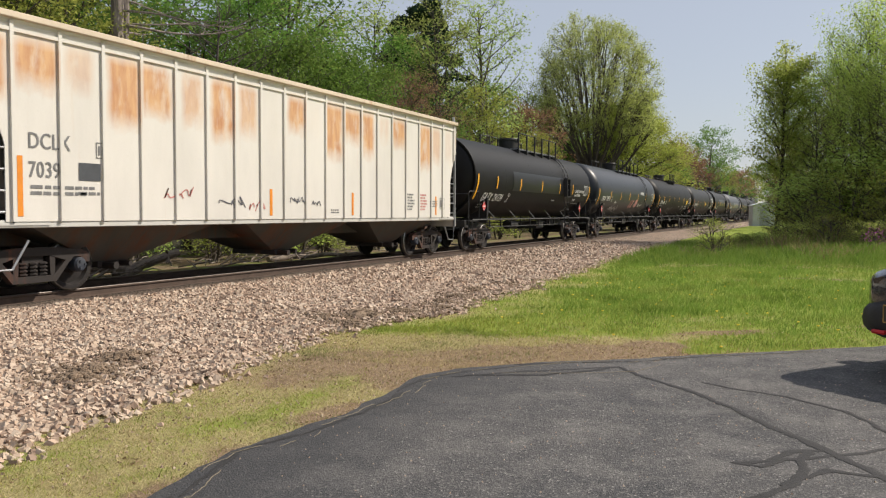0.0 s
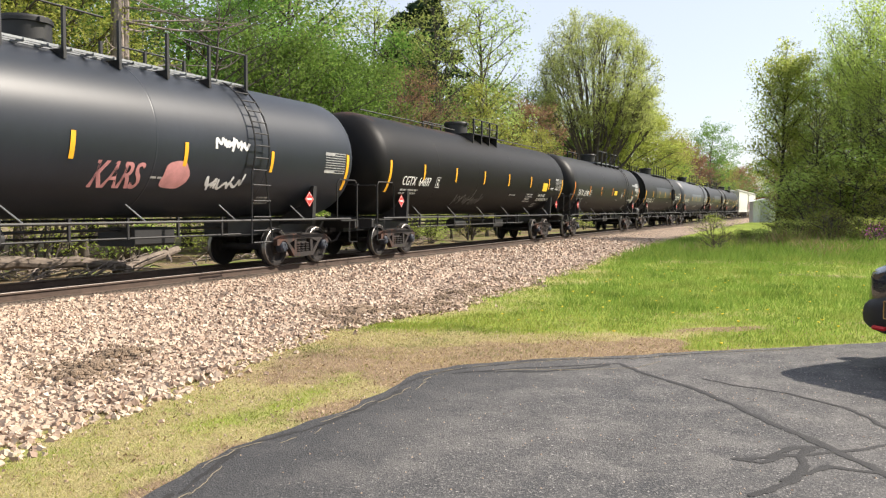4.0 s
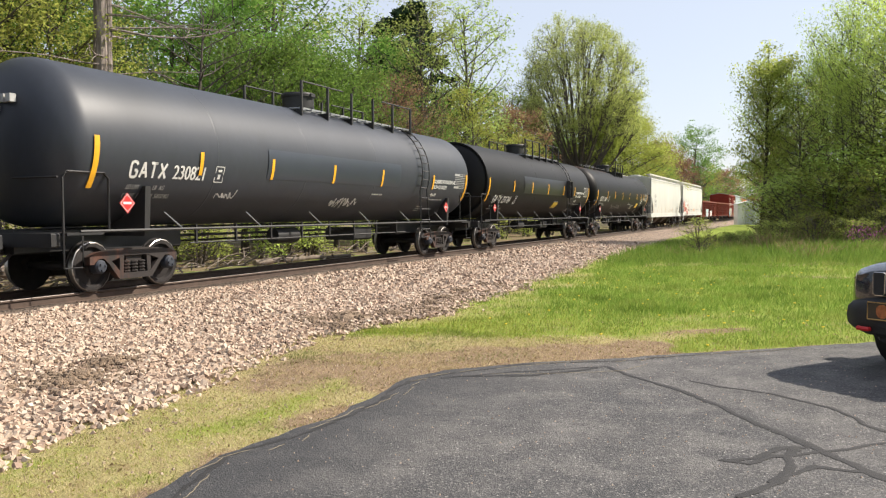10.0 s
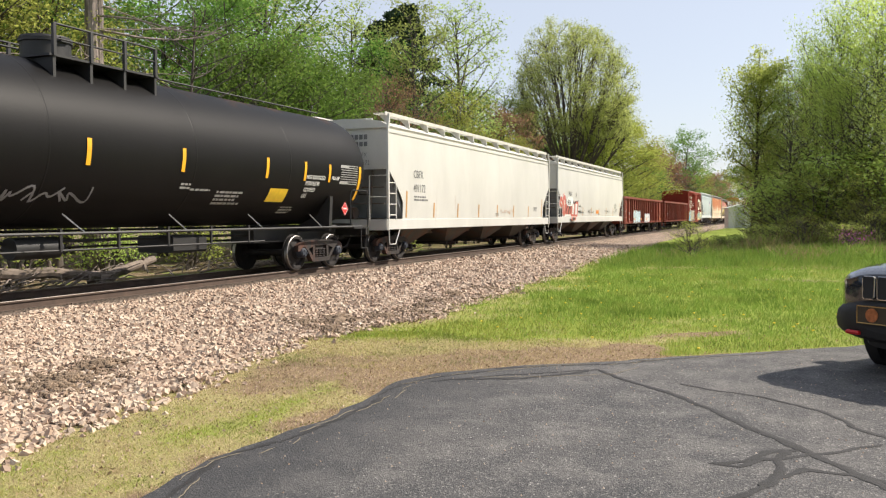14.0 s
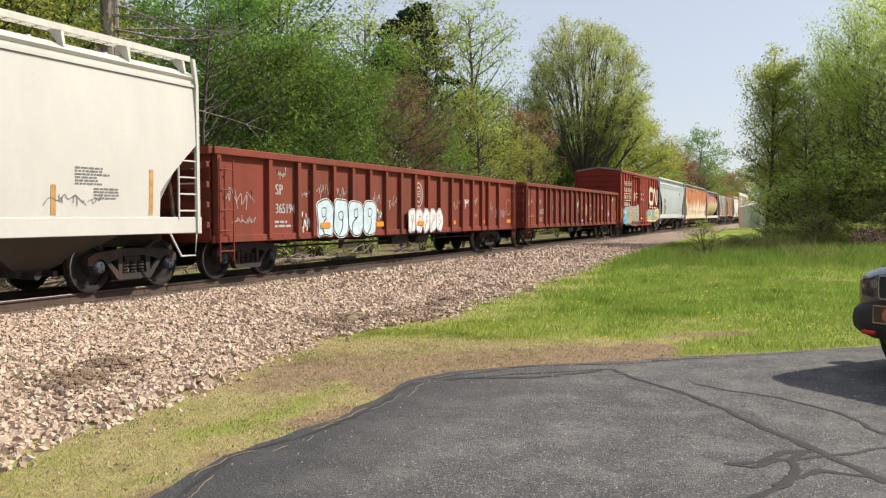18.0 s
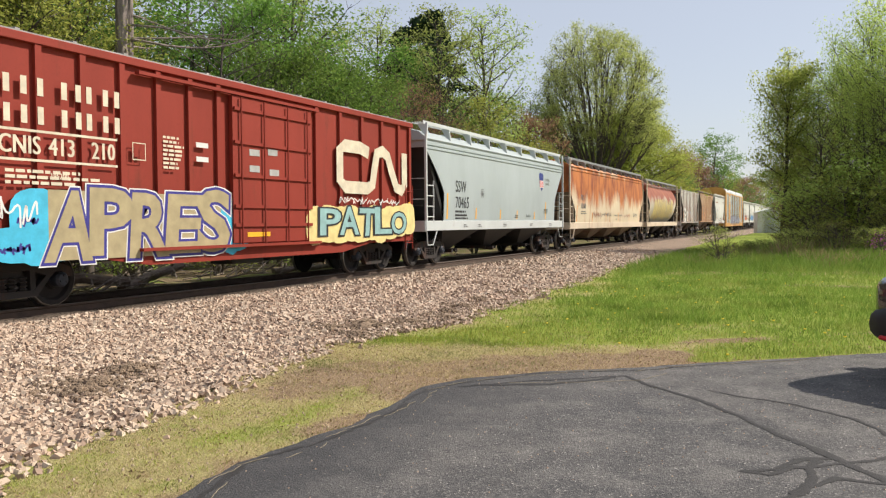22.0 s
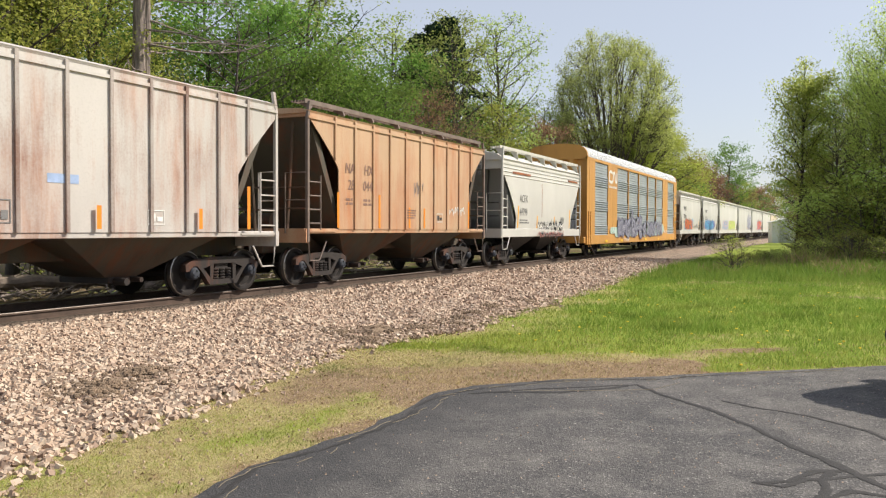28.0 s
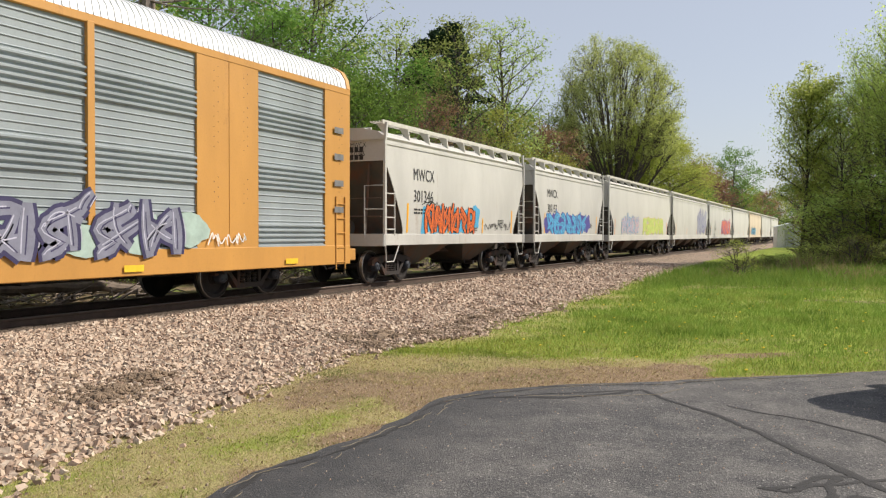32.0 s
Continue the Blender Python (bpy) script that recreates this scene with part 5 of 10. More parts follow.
            patch(car, "reflective_stripe", y - 0.05, y + 0.05, z0 + 0.06, z0 + 0.06 + hgt, surf, stripe, nz=3)
    if mark:
        y = -h + length * mark_at[0]
        write(car, mark[0], y, mark_at[1], ink_size, surf, ink, 1.05, 0.82, bold=0.01)
        write(car, mark[1], y, mark_at[1] - ink_size * number_gap, ink_size, surf, ink, 1.05, 0.82, bold=0.01)
        small_print(car, y + 0.05, mark_at[1] - ink_size * (number_gap + 0.7), 2, 1.4, surf, ink, 0.055, seed)
        write_end = MB()
        for i in range(4):
            write_end.box(0.2 + 0.16 * i, 0.32 + 0.16 * i, -h + 0.058, -h + 0.064, eave - 0.35, eave - 0.2)
            write_end.box(0.2 + 0.16 * i, 0.32 + 0.16 * i, -h + 0.058, -h + 0.064, eave - 0.56, eave - 0.42)
        part("end_print", write_end, ink, car)
        small_print(car, h - cut - 1.6, z0 + 0.5, 4, 0.6, surf, ink, 0.03, seed + 5)
        small_print(car, 0.1 * h, z0 + 0.2, 2, 0.5, surf, ink, 0.035, seed + 6)
    return car, surf


# ---- gondola cars ----
def gondola_car(s0, length, label, paint, ribs, number, seed):
    car = root("gondola_car", pose(TRACK_X, s0, RAIL_TOP), label, "gondola car", "cars of the freight train")
    h, w, z0, z1 = length / 2, 1.45, 0.88, 2.84
    surf = lambda y, z: w
    for s in (1, -1):
        part("side_wall", MB().box(min(s * w, s * (w - 0.03)), max(s * w, s * (w - 0.03)), -h, h, z0, z1 - 0.1), paint, car)
        x0, x1 = sorted((s * (w - 0.07), s * (w + 0.13)))
        part("top_chord", MB().box(x0, x1, -h - 0.02, h + 0.02, z1 - 0.16, z1, 0.015), paint, car)
        x0, x1 = sorted((s * (w - 0.05), s * (w + 0.06)))
        part("bottom_sill", MB().box(x0, x1, -h, h, z0 - 0.06, z0 + 0.1, 0.01), paint, car)
        for y in ribs:
            x0, x1 = sorted((s * (w - 0.01), s * (w + 0.11)))
            part("side_post", MB().prism([(y - 0.075, z0), (y + 0.075, z0), (y + 0.065, z1 - 0.15), (y - 0.065, z1 - 0.15)], "x", x0, x1), paint, car)
    for s in (-1, 1):
        e = s * h
        part("end_wall", MB().box(-w, w, e - 0.04, e + 0.04, z0, z1 - 0.05), paint, car)
        for k in range(4):
            z = z0 + 0.25 + 0.42 * k
            y0, y1 = sorted((e, e + s * 0.13))
            part("end_beam", MB().box(-w, w, y0, y1, z, z + 0.14, 0.02), paint, car)
        y0, y1 = sorted((e - s * 0.05, e + s * 0.15))
        part("end_chord", MB().box(-w - 0.08, w + 0.08, y0, y1, z1 - 0.16, z1, 0.015), paint, car)
        for x in (w + 0.14, -w - 0.14):
            part("end_ladder", ladder(MB(), x, e - s * 0.1, e - s * 0.55, z0 - 0.45, z1 - 0.25, 5), paint, car)
        add_coupler(car, e + s * 0.1, s)
        add_truck(car, s * (h - 1.75))
    part("floor", MB().box(-w, w, -h, h, z0 - 0.05, z0 + 0.02), paint, car)
    und = MB().box(-0.35, 0.35, -h, h, 0.7, 0.98, 0.02)
    und.prism([(-h + 4.0, 0.98), (h - 4.0, 0.98), (h - 5.5, 0.78), (-h + 5.5, 0.78)], "x", 1.2, 1.3)
    und.prism([(-h + 4.0, 0.98), (h - 4.0, 0.98), (h - 5.5, 0.78), (-h + 5.5, 0.78)], "x", -1.3, -1.2)
    for i in range(8):
        y = -h + 3 + (length - 6) * i / 7
        und.box(-1.3, 1.3, y - 0.07, y + 0.07, 0.72, 0.97)
    part("underframe", und, BLACK_STEEL, car)
    part("brake_gear", MB().box(0.5, 1.0, -0.6, 0.5, 0.5, 0.95, 0.03).cyl((0.9, 1.0, 0.7), (0.9, 1.9, 0.7), 0.2, n=12).tube([(0.8, -h + 3, 0.62), (0.8, h - 3, 0.62)], 0.03, 6), BLACK_STEEL, car)
    write(car, "SP", -7.36, 1.89, 0.25, surf, PALE_INK, 1.1, 0.85, bold=0.02)
    write(car, number, -7.36, 1.45, 0.24, surf, PALE_INK, 1.0, 0.8, bold=0.016)
    small_print(car, -7.38, 1.22, 2, 0.75, surf, PALE_INK, 0.055, seed)
    return car, surf


# ---- box car ----
def box_car(s0, length, label, paint):
    car = root("box_car", pose(TRACK_X, s0, RAIL_TOP), label, "box car", "cars of the freight train")
    h, w, z0, z1 = length / 2, 1.48, 0.95, 4.33
    surf = lambda y, z: w
    dy0, dy1 = -1.04, 1.87
    for s in (1, -1):
        x0, x1 = sorted((s * w, s * (w - 0.04)))
        part("side_wall", MB().box(x0, x1, -h, h, z0, z1), paint, car)
        posts = [-7.45, -6.5, -5.66, -4.8, -3.95, -3.08, -2.23, -1.4, 2.2, 3.3, 4.4, 5.5, 6.5, 7.2]
        x0, x1 = sorted((s * (w - 0.01), s * (w + 0.07)))
        for y in posts:
            part("side_post", MB().prism([(y - 0.06, z0), (y + 0.06, z0), (y + 0.06, z1 - 0.08), (y - 0.06, z1 - 0.08)], "x", x0, x1), paint, car)
        part("side_plate", MB().box(x0, x1 + (0.02 if s > 0 else 0), -h, h, z1 - 0.1, z1 + 0.04, 0.01), paint, car)
        zz = [(-h, z0 + 0.05), (h, z0 + 0.05), (h, z0 - 0.1), (h - 2.6, z0 - 0.12), (h - 4.0, z0 - 0.32), (-h + 4.0, z0 - 0.32), (-h + 2.6, z0 - 0.12), (-h, z0 - 0.1)]
        part("side_sill", MB().prism(zz, "x", *sorted((s * (w - 0.02), s * (w + 0.055)))), paint, car)
        x0, x1 = sorted((s * (w + 0.02), s * (w + 0.12)))
        door = part("sliding_door", MB().box(x0, x1, dy0, dy1, z0 + 0.02, z1 - 0.25, 0.01), paint, car, "closed plug door with locking bars")
        if s > 0:
            trims = MB()
            for z in (1.35, 1.75, 2.4, 3.1, 3.8):
                trims.box(w + 0.115, w + 0.16, dy0 + 0.03, dy1 - 0.03, z - 0.03, z + 0.04)
            for k in (0.08, 0.35, 0.65, 0.92):
                y = dy0 + (dy1 - dy0) * k
                trims.tube([(w + 0.17, y, z0 - 0.02), (w + 0.17, y, z1 - 0.28)], 0.02, 6)
            part("door_bar", trims, paint, door)
            part("door_rail", MB().box(w + 0.05, w + 0.2, dy0 - 2.6, dy1 + 0.3, z0 - 0.06, z0 + 0.0), paint, car)
            part("door_rail", MB().box(w + 0.05, w + 0.16, dy0 - 2.6, dy1 + 0.3, z1 - 0.24, z1 - 0.18), paint, car)
    for s in (-1, 1):
        e = s * h
        part("end_wall", MB().box(-w, w, e - 0.04, e + 0.04, z0, z1 + 0.02).prism([(-w, z1), (w, z1), (0, z1 + 0.22)], "y", e - 0.04, e + 0.04), paint, car)
        for k in range(9):
            z = z0 + 0.2 + 0.36 * k
            y0, y1 = sorted((e, e + s * 0.09))
            part("end_corrugation", MB().box(-w + 0.1, w - 0.1, y0, y1, z, z + 0.2, 0.045), paint, car)
        for x in (w + 0.08, -w - 0.08):
            part("end_ladder", ladder(MB(), x, e - s * 0.06, e - s * 0.5, 0.6, 2.5, 5), paint, car)
        add_coupler(car, e + s * 0.15, s)
        add_truck(car, s * (h - 1.55))
    roof = MB().prism([(-w - 0.05, z1 + 0.02), (w + 0.05, z1 + 0.02), (w + 0.05, z1 + 0.07), (0, z1 + 0.26), (-w - 0.05, z1 + 0.07)], "y", -h - 0.03, h + 0.03)
    for i in range(14):
        y = -h + 0.3 + (length - 0.6) * i / 13
        roof.prism([(-w, z1 + 0.05), (w, z1 + 0.05), (w, z1 + 0.11), (0, z1 + 0.31), (-w, z1 + 0.11)], "y", y - 0.04, y + 0.04)
    part("roof", roof, plain("box_roof", (0.3, 0.28, 0.27), 0.6, 0.2, 0.3, 2.0, 0.2), car, "dull galvanised ribbed roof")
    und = MB().box(-0.4, 0.4, -h, h, 0.68, 0.98, 0.02).box(0.5, 1.1, -0.5, 0.6, 0.5, 0.95, 0.03).cyl((0.8, 1.1, 0.7), (0.8, 2.0, 0.7), 0.2, n=12)
    part("underframe", und, BLACK_STEEL, car)
    return car, surf, (dy0, dy1)


# ---- auto rack ----
def auto_rack(s0, length, label):
    car = root("auto_rack_car", pose(TRACK_X, s0, RAIL_TOP), label, "auto rack", "cars of the freight train")
    h, w, z0, z1 = length / 2, 1.5, 0.92, 5.0
    yellow = weathered("rack_yellow", (0.53, 0.265, 0.06), (0.26, 0.12, 0.045), 0.2, 0.5, None, 0.18)
    steel = weathered("rack_panel", (0.30, 0.34, 0.36), (0.22, 0.16, 0.12), 0.12, 0.45, None, 0.25)
    silver_blue = plain("rack_door", (0.45, 0.49, 0.55), 0.5, 0.2, 0.15, 1.5, 0.1)
    silver = plain("rack_roof", (0.6, 0.61, 0.62), 0.5, 0.2, 0.12, 2.0, 0.1)
    surf = lambda y, z: w + 0.06
    # bays along the side: (from, to, a yellow plate or a steel panel), in parts of the length
    bays = RACK_BAYS
    for s in (1, -1):
        x0, x1 = sorted((s * (w + 0.06), s * (w - 0.06)))
        part("bottom_sill", MB().box(x0, x1, -h, h, 0.62, z0 + 0.18, 0.015), yellow, car)
        part("top_rail", MB().box(x0, x1, -h, h, z1 - 0.14, z1 + 0.02, 0.015), yellow, car)
        for a, b, kind in bays:
            ya, yb = a, b
            if kind == "plate":
                part("yellow_plate", MB().box(*sorted((s * (w + 0.05), s * (w - 0.02))), ya, yb, z0 + 0.1, z1 - 0.1, 0.008), yellow, car)
            elif kind == "post":
                part("post", MB().box(*sorted((s * (w + 0.075), s * (w - 0.05))), ya, yb, z0 + 0.1, z1 - 0.1, 0.01), yellow, car)
            else:
                prof = []
                z = z0 + 0.14
                rows = 0
                while z < z1 - 0.24:
                    if rows % 10 < 5:
                        prof += [(s * (w + 0.0), z), (s * (w + 0.055), z + 0.03), (s * (w + 0.055), z + 0.06), (s * (w + 0.0), z + 0.09)]
                        z += 0.115
                    else:
                        prof += [(s * (w + 0.0), z), (s * (w + 0.02), z + 0.02), (s * (w + 0.0), z + 0.04)]
                        z += 0.14
                    rows += 1
                prof.append((s * w, z1 - 0.12))
                prof = prof + [(s * (w - 0.03), z1 - 0.12), (s * (w - 0.03), z0 + 0.14)]
                part("corrugated_panel", MB().prism(prof, "y", ya, yb), steel, car)
    arch = [(w + 0.05, z1), (w + 0.0, z1 + 0.24), (w - 0.13, z1 + 0.44), (w - 0.36, z1 + 0.57), (w - 0.9, z1 + 0.64), (0, z1 + 0.68)]
    arch = arch + [(-a, b) for a, b in arch[:-1][::-1]]
    part("roof", MB().prism(arch, "y", -h + 0.15, h - 0.15), silver, car, "silver ribbed roof")
    small = [(a * 1.008 if abs(a) > 1 else a, b + 0.012) for a, b in arch]
    rib = MB().prism(small, "y", -0.045, 0.045).mesh("roof_rib", silver)
    for i in range(160):
        ob = part("roof_rib", rib, silver, car)
        ob.location = (0, -h + 0.35 + (length - 0.7) * i / 159, 0)
    for s in (-1, 1):
        e = s * h
        end_prof = [(w - 0.02, 1.0), (w - 0.02, z1)] + [(a * 0.97, b - 0.02) for a, b in arch[1:-1]] + [(-w + 0.02, z1), (-w + 0.02, 1.0)]
        part("end_cap", MB().prism(end_prof, "y", *sorted((e - s * 0.3, e - s * 0.2))), yellow, car)
        part("arch_cap", MB().prism([(a * 1.01, b + 0.02) for a, b in arch] + [(-w, z1 - 0.1), (w, z1 - 0.1)], "y", *sorted((e - s * 0.16, e))), yellow, car, "yellow painted roof end")
        for k in range(4):
            x = -1.15 + 0.62 * k
            part("end_door_leaf", MB().prism([(x - 0.27, e - s * 0.2), (x - 0.1, e + s * 0.02), (x + 0.1, e + s * 0.02), (x + 0.27, e - s * 0.2)], "z", 1.05, 4.25), silver_blue if k * s < -1 or (s > 0 and k > 1) else yellow, car, "radial end door")
            part("door_header", MB().prism([(x - 0.27, e - s * 0.2), (x - 0.1, e + s * 0.02), (x + 0.1, e + s * 0.02), (x + 0.27, e - s * 0.2)], "z", 4.26, z1 - 0.1), yellow, car)
            part("door_rod", MB().cyl((x + 0.2, e + s * 0.03, 1.0), (x + 0.2, e + s * 0.03, 4.6), 0.022, n=6), steel, car)
        for x in (w + 0.07, -w - 0.07):
            part("end_ladder", ladder(MB(), x, e - s * 0.25, e - s * 0.65, 0.5, 2.3, 5), yellow, car)
        part("end_sill", MB().box(-w, w, *sorted((e - s * 0.3, e + s * 0.35)), 0.7, 1.0, 0.02), yellow, car)
        add_coupler(car, e + s * 0.4, s)
        add_truck(car, s * (h - 3.3))
    und = MB().box(-0.4, 0.4, -h, h, 0.5, 0.9, 0.02).box(-w + 0.1, w - 0.1, -h, h, 0.78, 0.86)
    for i in range(10):
        y = -h + 2 + (length - 4) * i / 9
        und.box(-1.3, 1.3, y - 0.07, y + 0.07, 0.55, 0.8)
    und.box(0.5, 1.2, -1.5, 0.5, 0.4, 0.75, 0.03)
    part("underframe", und, BLACK_STEEL, car)
    return car, surf


RACK_BAYS = ((-12.5, -12.1, "plate"), (-12.08, -11.0, "plate"), (-11.0, -8.36, "panel"), (-8.36, -7.35, "plate"), (-7.33, -6.29, "plate"), (-6.29, -3.68, "panel"), (-3.68, -3.54, "post"), (-3.54, -0.88, "panel"), (-0.88, -0.74, "post"),
             (-0.74, 1.8, "panel"), (1.8, 1.94, "post"), (1.94, 4.47, "panel"), (4.47, 4.61, "post"), (4.61, 7.04, "panel"), (7.04, 7.95, "plate"), (7.97, 8.89, "plate"), (8.89, 11.4, "panel"), (11.4, 12.5, "plate"))


# ---- the train, from its head to its tail ----
TANK_A = plain("tank_black", (0.0075, 0.0072, 0.0076), 0.5, 0.0, 0.35, 0.5, 0.04, (1, 1, 0.5), spec=0.2)
TANK_B = plain("tank_blue_black", (0.014, 0.018, 0.026), 0.42, 0.0, 0.2, 0.6, 0.04, (1, 1, 0.5), spec=0.4)
TANK_C = weathered("tank_dusty", (0.0075, 0.007, 0.0072), (0.09, 0.05, 0.038), 0.16, 0.5, (3.2, 4.3), 0.3, (0.07, 0.04, 0.03), 0.14)
TANK_PANEL = plain("tank_panel", (0.0135, 0.0145, 0.017), 0.4, 0.0, 0.15, 0.8, 0.02, spec=0.36)
CREAM = weathered("paint_cream", (0.53, 0.522, 0.488), (0.36, 0.24, 0.14), 0.10, 0.55, None, 0.13)
OFF_WHITE = weathered("paint_off_white", (0.515, 0.508, 0.48), (0.34, 0.24, 0.15), 0.14, 0.55, None, 0.2)


def patch_rust(name, paint, first, pitch):
    """White paint between ribs, with a soft rust stain in the upper part of each panel."""
    n = Nodes(name)
    xyz = n.add("SeparateXYZ", Vector=n.coords())
    y, z = xyz.outputs["Y"], xyz.outputs["Z"]
    k = n.math("DIVIDE", n.math("SUBTRACT", y, first), pitch)
    cell = n.math("FLOOR", k)
    wn1 = n.t.nodes.new("ShaderNodeTexWhiteNoise")
    wn1.noise_dimensions = "1D"
    n.put(wn1.inputs["W"], n.math("ADD", cell, 4.3))
    rnd = n.add("SeparateColor", Color=wn1.outputs["Color"])
    r1, r2, r3 = rnd.outputs[0], rnd.outputs[1], rnd.outputs[2]
    u = n.math("ABSOLUTE", n.math("SUBTRACT", n.math("FRACT", k), n.math("ADD", 0.42, n.math("MULTIPLY", r3, 0.16))))
    warp = n.math("MULTIPLY", n.math("SUBTRACT", n.noise(2.2, 5.0), 0.5), 0.5)
    half = n.math("ADD", 0.24, n.math("MULTIPLY", r1, 0.22))
    side = n.ramp(n.math("SUBTRACT", n.math("ADD", u, n.math("MULTIPLY", warp, 0.3)), half), 0.1, -0.1)
    low = n.math("ADD", 2.75, n.math("MULTIPLY", r2, 0.75))
    up = n.ramp(n.math("SUBTRACT", n.math("ADD", z, warp), low), -0.15, 0.25)
    cap = n.ramp(n.math("ADD", z, n.math("MULTIPLY", warp, 0.3)), 4.2, 3.95)
    blot = n.ramp(n.noise(1.6, 6.0, (1, 2, 0.7)), 0.2, 0.5)
    mask = n.math("MULTIPLY", n.math("MULTIPLY", side, up), n.math("MULTIPLY", cap, blot))
    mask = n.math("MULTIPLY", mask, n.ramp(r1, 0.12, 0.45))
    drip = n.math("MULTIPLY", n.ramp(n.noise(1.0, 6.0, (1.0, 5.0, 0.25), 0.7), 0.6, 0.8), 0.35)
    fine = n.noise(22.0, 4.0)
    base = n.mix(n.ramp(n.noise(0.8, 5.0, (1, 1, 0.35)), 0.3, 0.75), shade(paint, 1.04), shade(paint, 0.86))
    base = n.mix(n.math("MULTIPLY", n.ramp(fine, 0.55, 0.8), 0.15), base, shade(paint, 0.55))
    base = n.mix(drip, base, (0.55, 0.42, 0.28))
    rusty = n.mix(n.ramp(n.noise(2.6, 6.0, (1, 2, 0.5)), 0.4, 0.66), (0.58, 0.32, 0.13), (0.43, 0.17, 0.05))
    n.bump(fine, 0.12)
    return n.done(n.mix(n.math("MULTIPLY", mask, 0.9), base, rusty), 0.6)


CREAM_RUST = patch_rust("paint_white_rusty", (0.66, 0.635, 0.585), -8.22, 0.885)
GREY_BLUE = weathered("paint_grey_blue", (0.36, 0.41, 0.42), (0.3, 0.25, 0.2), 0.07, 0.5, None, 0.14)
PALE_SILL = weathered("paint_pale_sill", (0.52, 0.55, 0.55), (0.3, 0.25, 0.2), 0.1, 0.5, None, 0.15)
BUFF_RUST = weathered("paint_buff_rusty", (0.62, 0.52, 0.37), (0.47, 0.155, 0.035), 0.74, 0.6, (2.0, 3.5), 0.15, (0.21, 0.05, 0.018))
BUFF = weathered("paint_buff", (0.60, 0.50, 0.38), (0.42, 0.16, 0.05), 0.22, 0.6, None, 0.15)
ROUND_RUST = weathered("paint_round_rusty", (0.50, 0.45, 0.37), (0.28, 0.09, 0.05), 0.68, 0.6, (2.5, 3.5), 0.2, (0.2, 0.05, 0.03))
OLD_GREY = weathered("paint_old_grey", (0.50, 0.475, 0.445), (0.46, 0.30, 0.23), 0.40, 0.65, None, 0.2, (0.25, 0.12, 0.08))
TAN_BROWN = weathered("paint_tan_brown", (0.48, 0.32, 0.20), (0.45, 0.21, 0.10), 0.42, 0.65, None, 0.16, (0.36, 0.16, 0.085))
OXIDE = weathered("paint_oxide_red", (0.21, 0.047, 0.029), (0.125, 0.046, 0.031), 0.36, 0.65, None, 0.28, (0.10, 0.036, 0.024), 0.2)
BOX_RED = weathered("paint_box_red", (0.25, 0.036, 0.023), (0.17, 0.045, 0.028), 0.2, 0.65, None, 0.18, (0.1, 0.028, 0.018), 0.2)
# Undersides and slopes: grime, plus the shade below the cars, in the base colour.
SHADED_UNDER = weathered("hopper_shaded_underside", (0.075, 0.07, 0.06), (0.11, 0.085, 0.07), 0.4, 0.7)
SHADED_DARK_UNDER = weathered("hopper_shaded_dark_underside", (0.075, 0.064, 0.046), (0.06, 0.042, 0.03), 0.4, 0.7)
SHADED_SLOPE = weathered("slope_shaded", (0.2, 0.21, 0.22), (0.14, 0.1, 0.08), 0.2, 0.6)
WHITE_STEEL = plain("white_steel", (0.55, 0.53, 0.48), 0.55, 0.0, 0.15, 5.0, 0.1)

CARS = []


def couple(pair, s0):
    CARS.append((pair[0], s0))
    return pair


def framed_label(car, y, z, w, h, surf, frame_ink, inner):
    mb = MB()
    stroke(mb, [(y, z), (y + w, z), (y + w, z + h), (y, z + h)], 0.025, surf, 0.009, True)
    p = part("framed_label", mb, frame_ink, car)
    q = MB()
    band(q, y + 0.04, y + w * 0.45, z + 0.05, z + h - 0.05, surf, 0.009, 1)
    band(q, y + w * 0.55, y + w - 0.04, z + 0.05, z + h * 0.55, surf, 0.009, 1)
    part("label_print", q, inner, p)


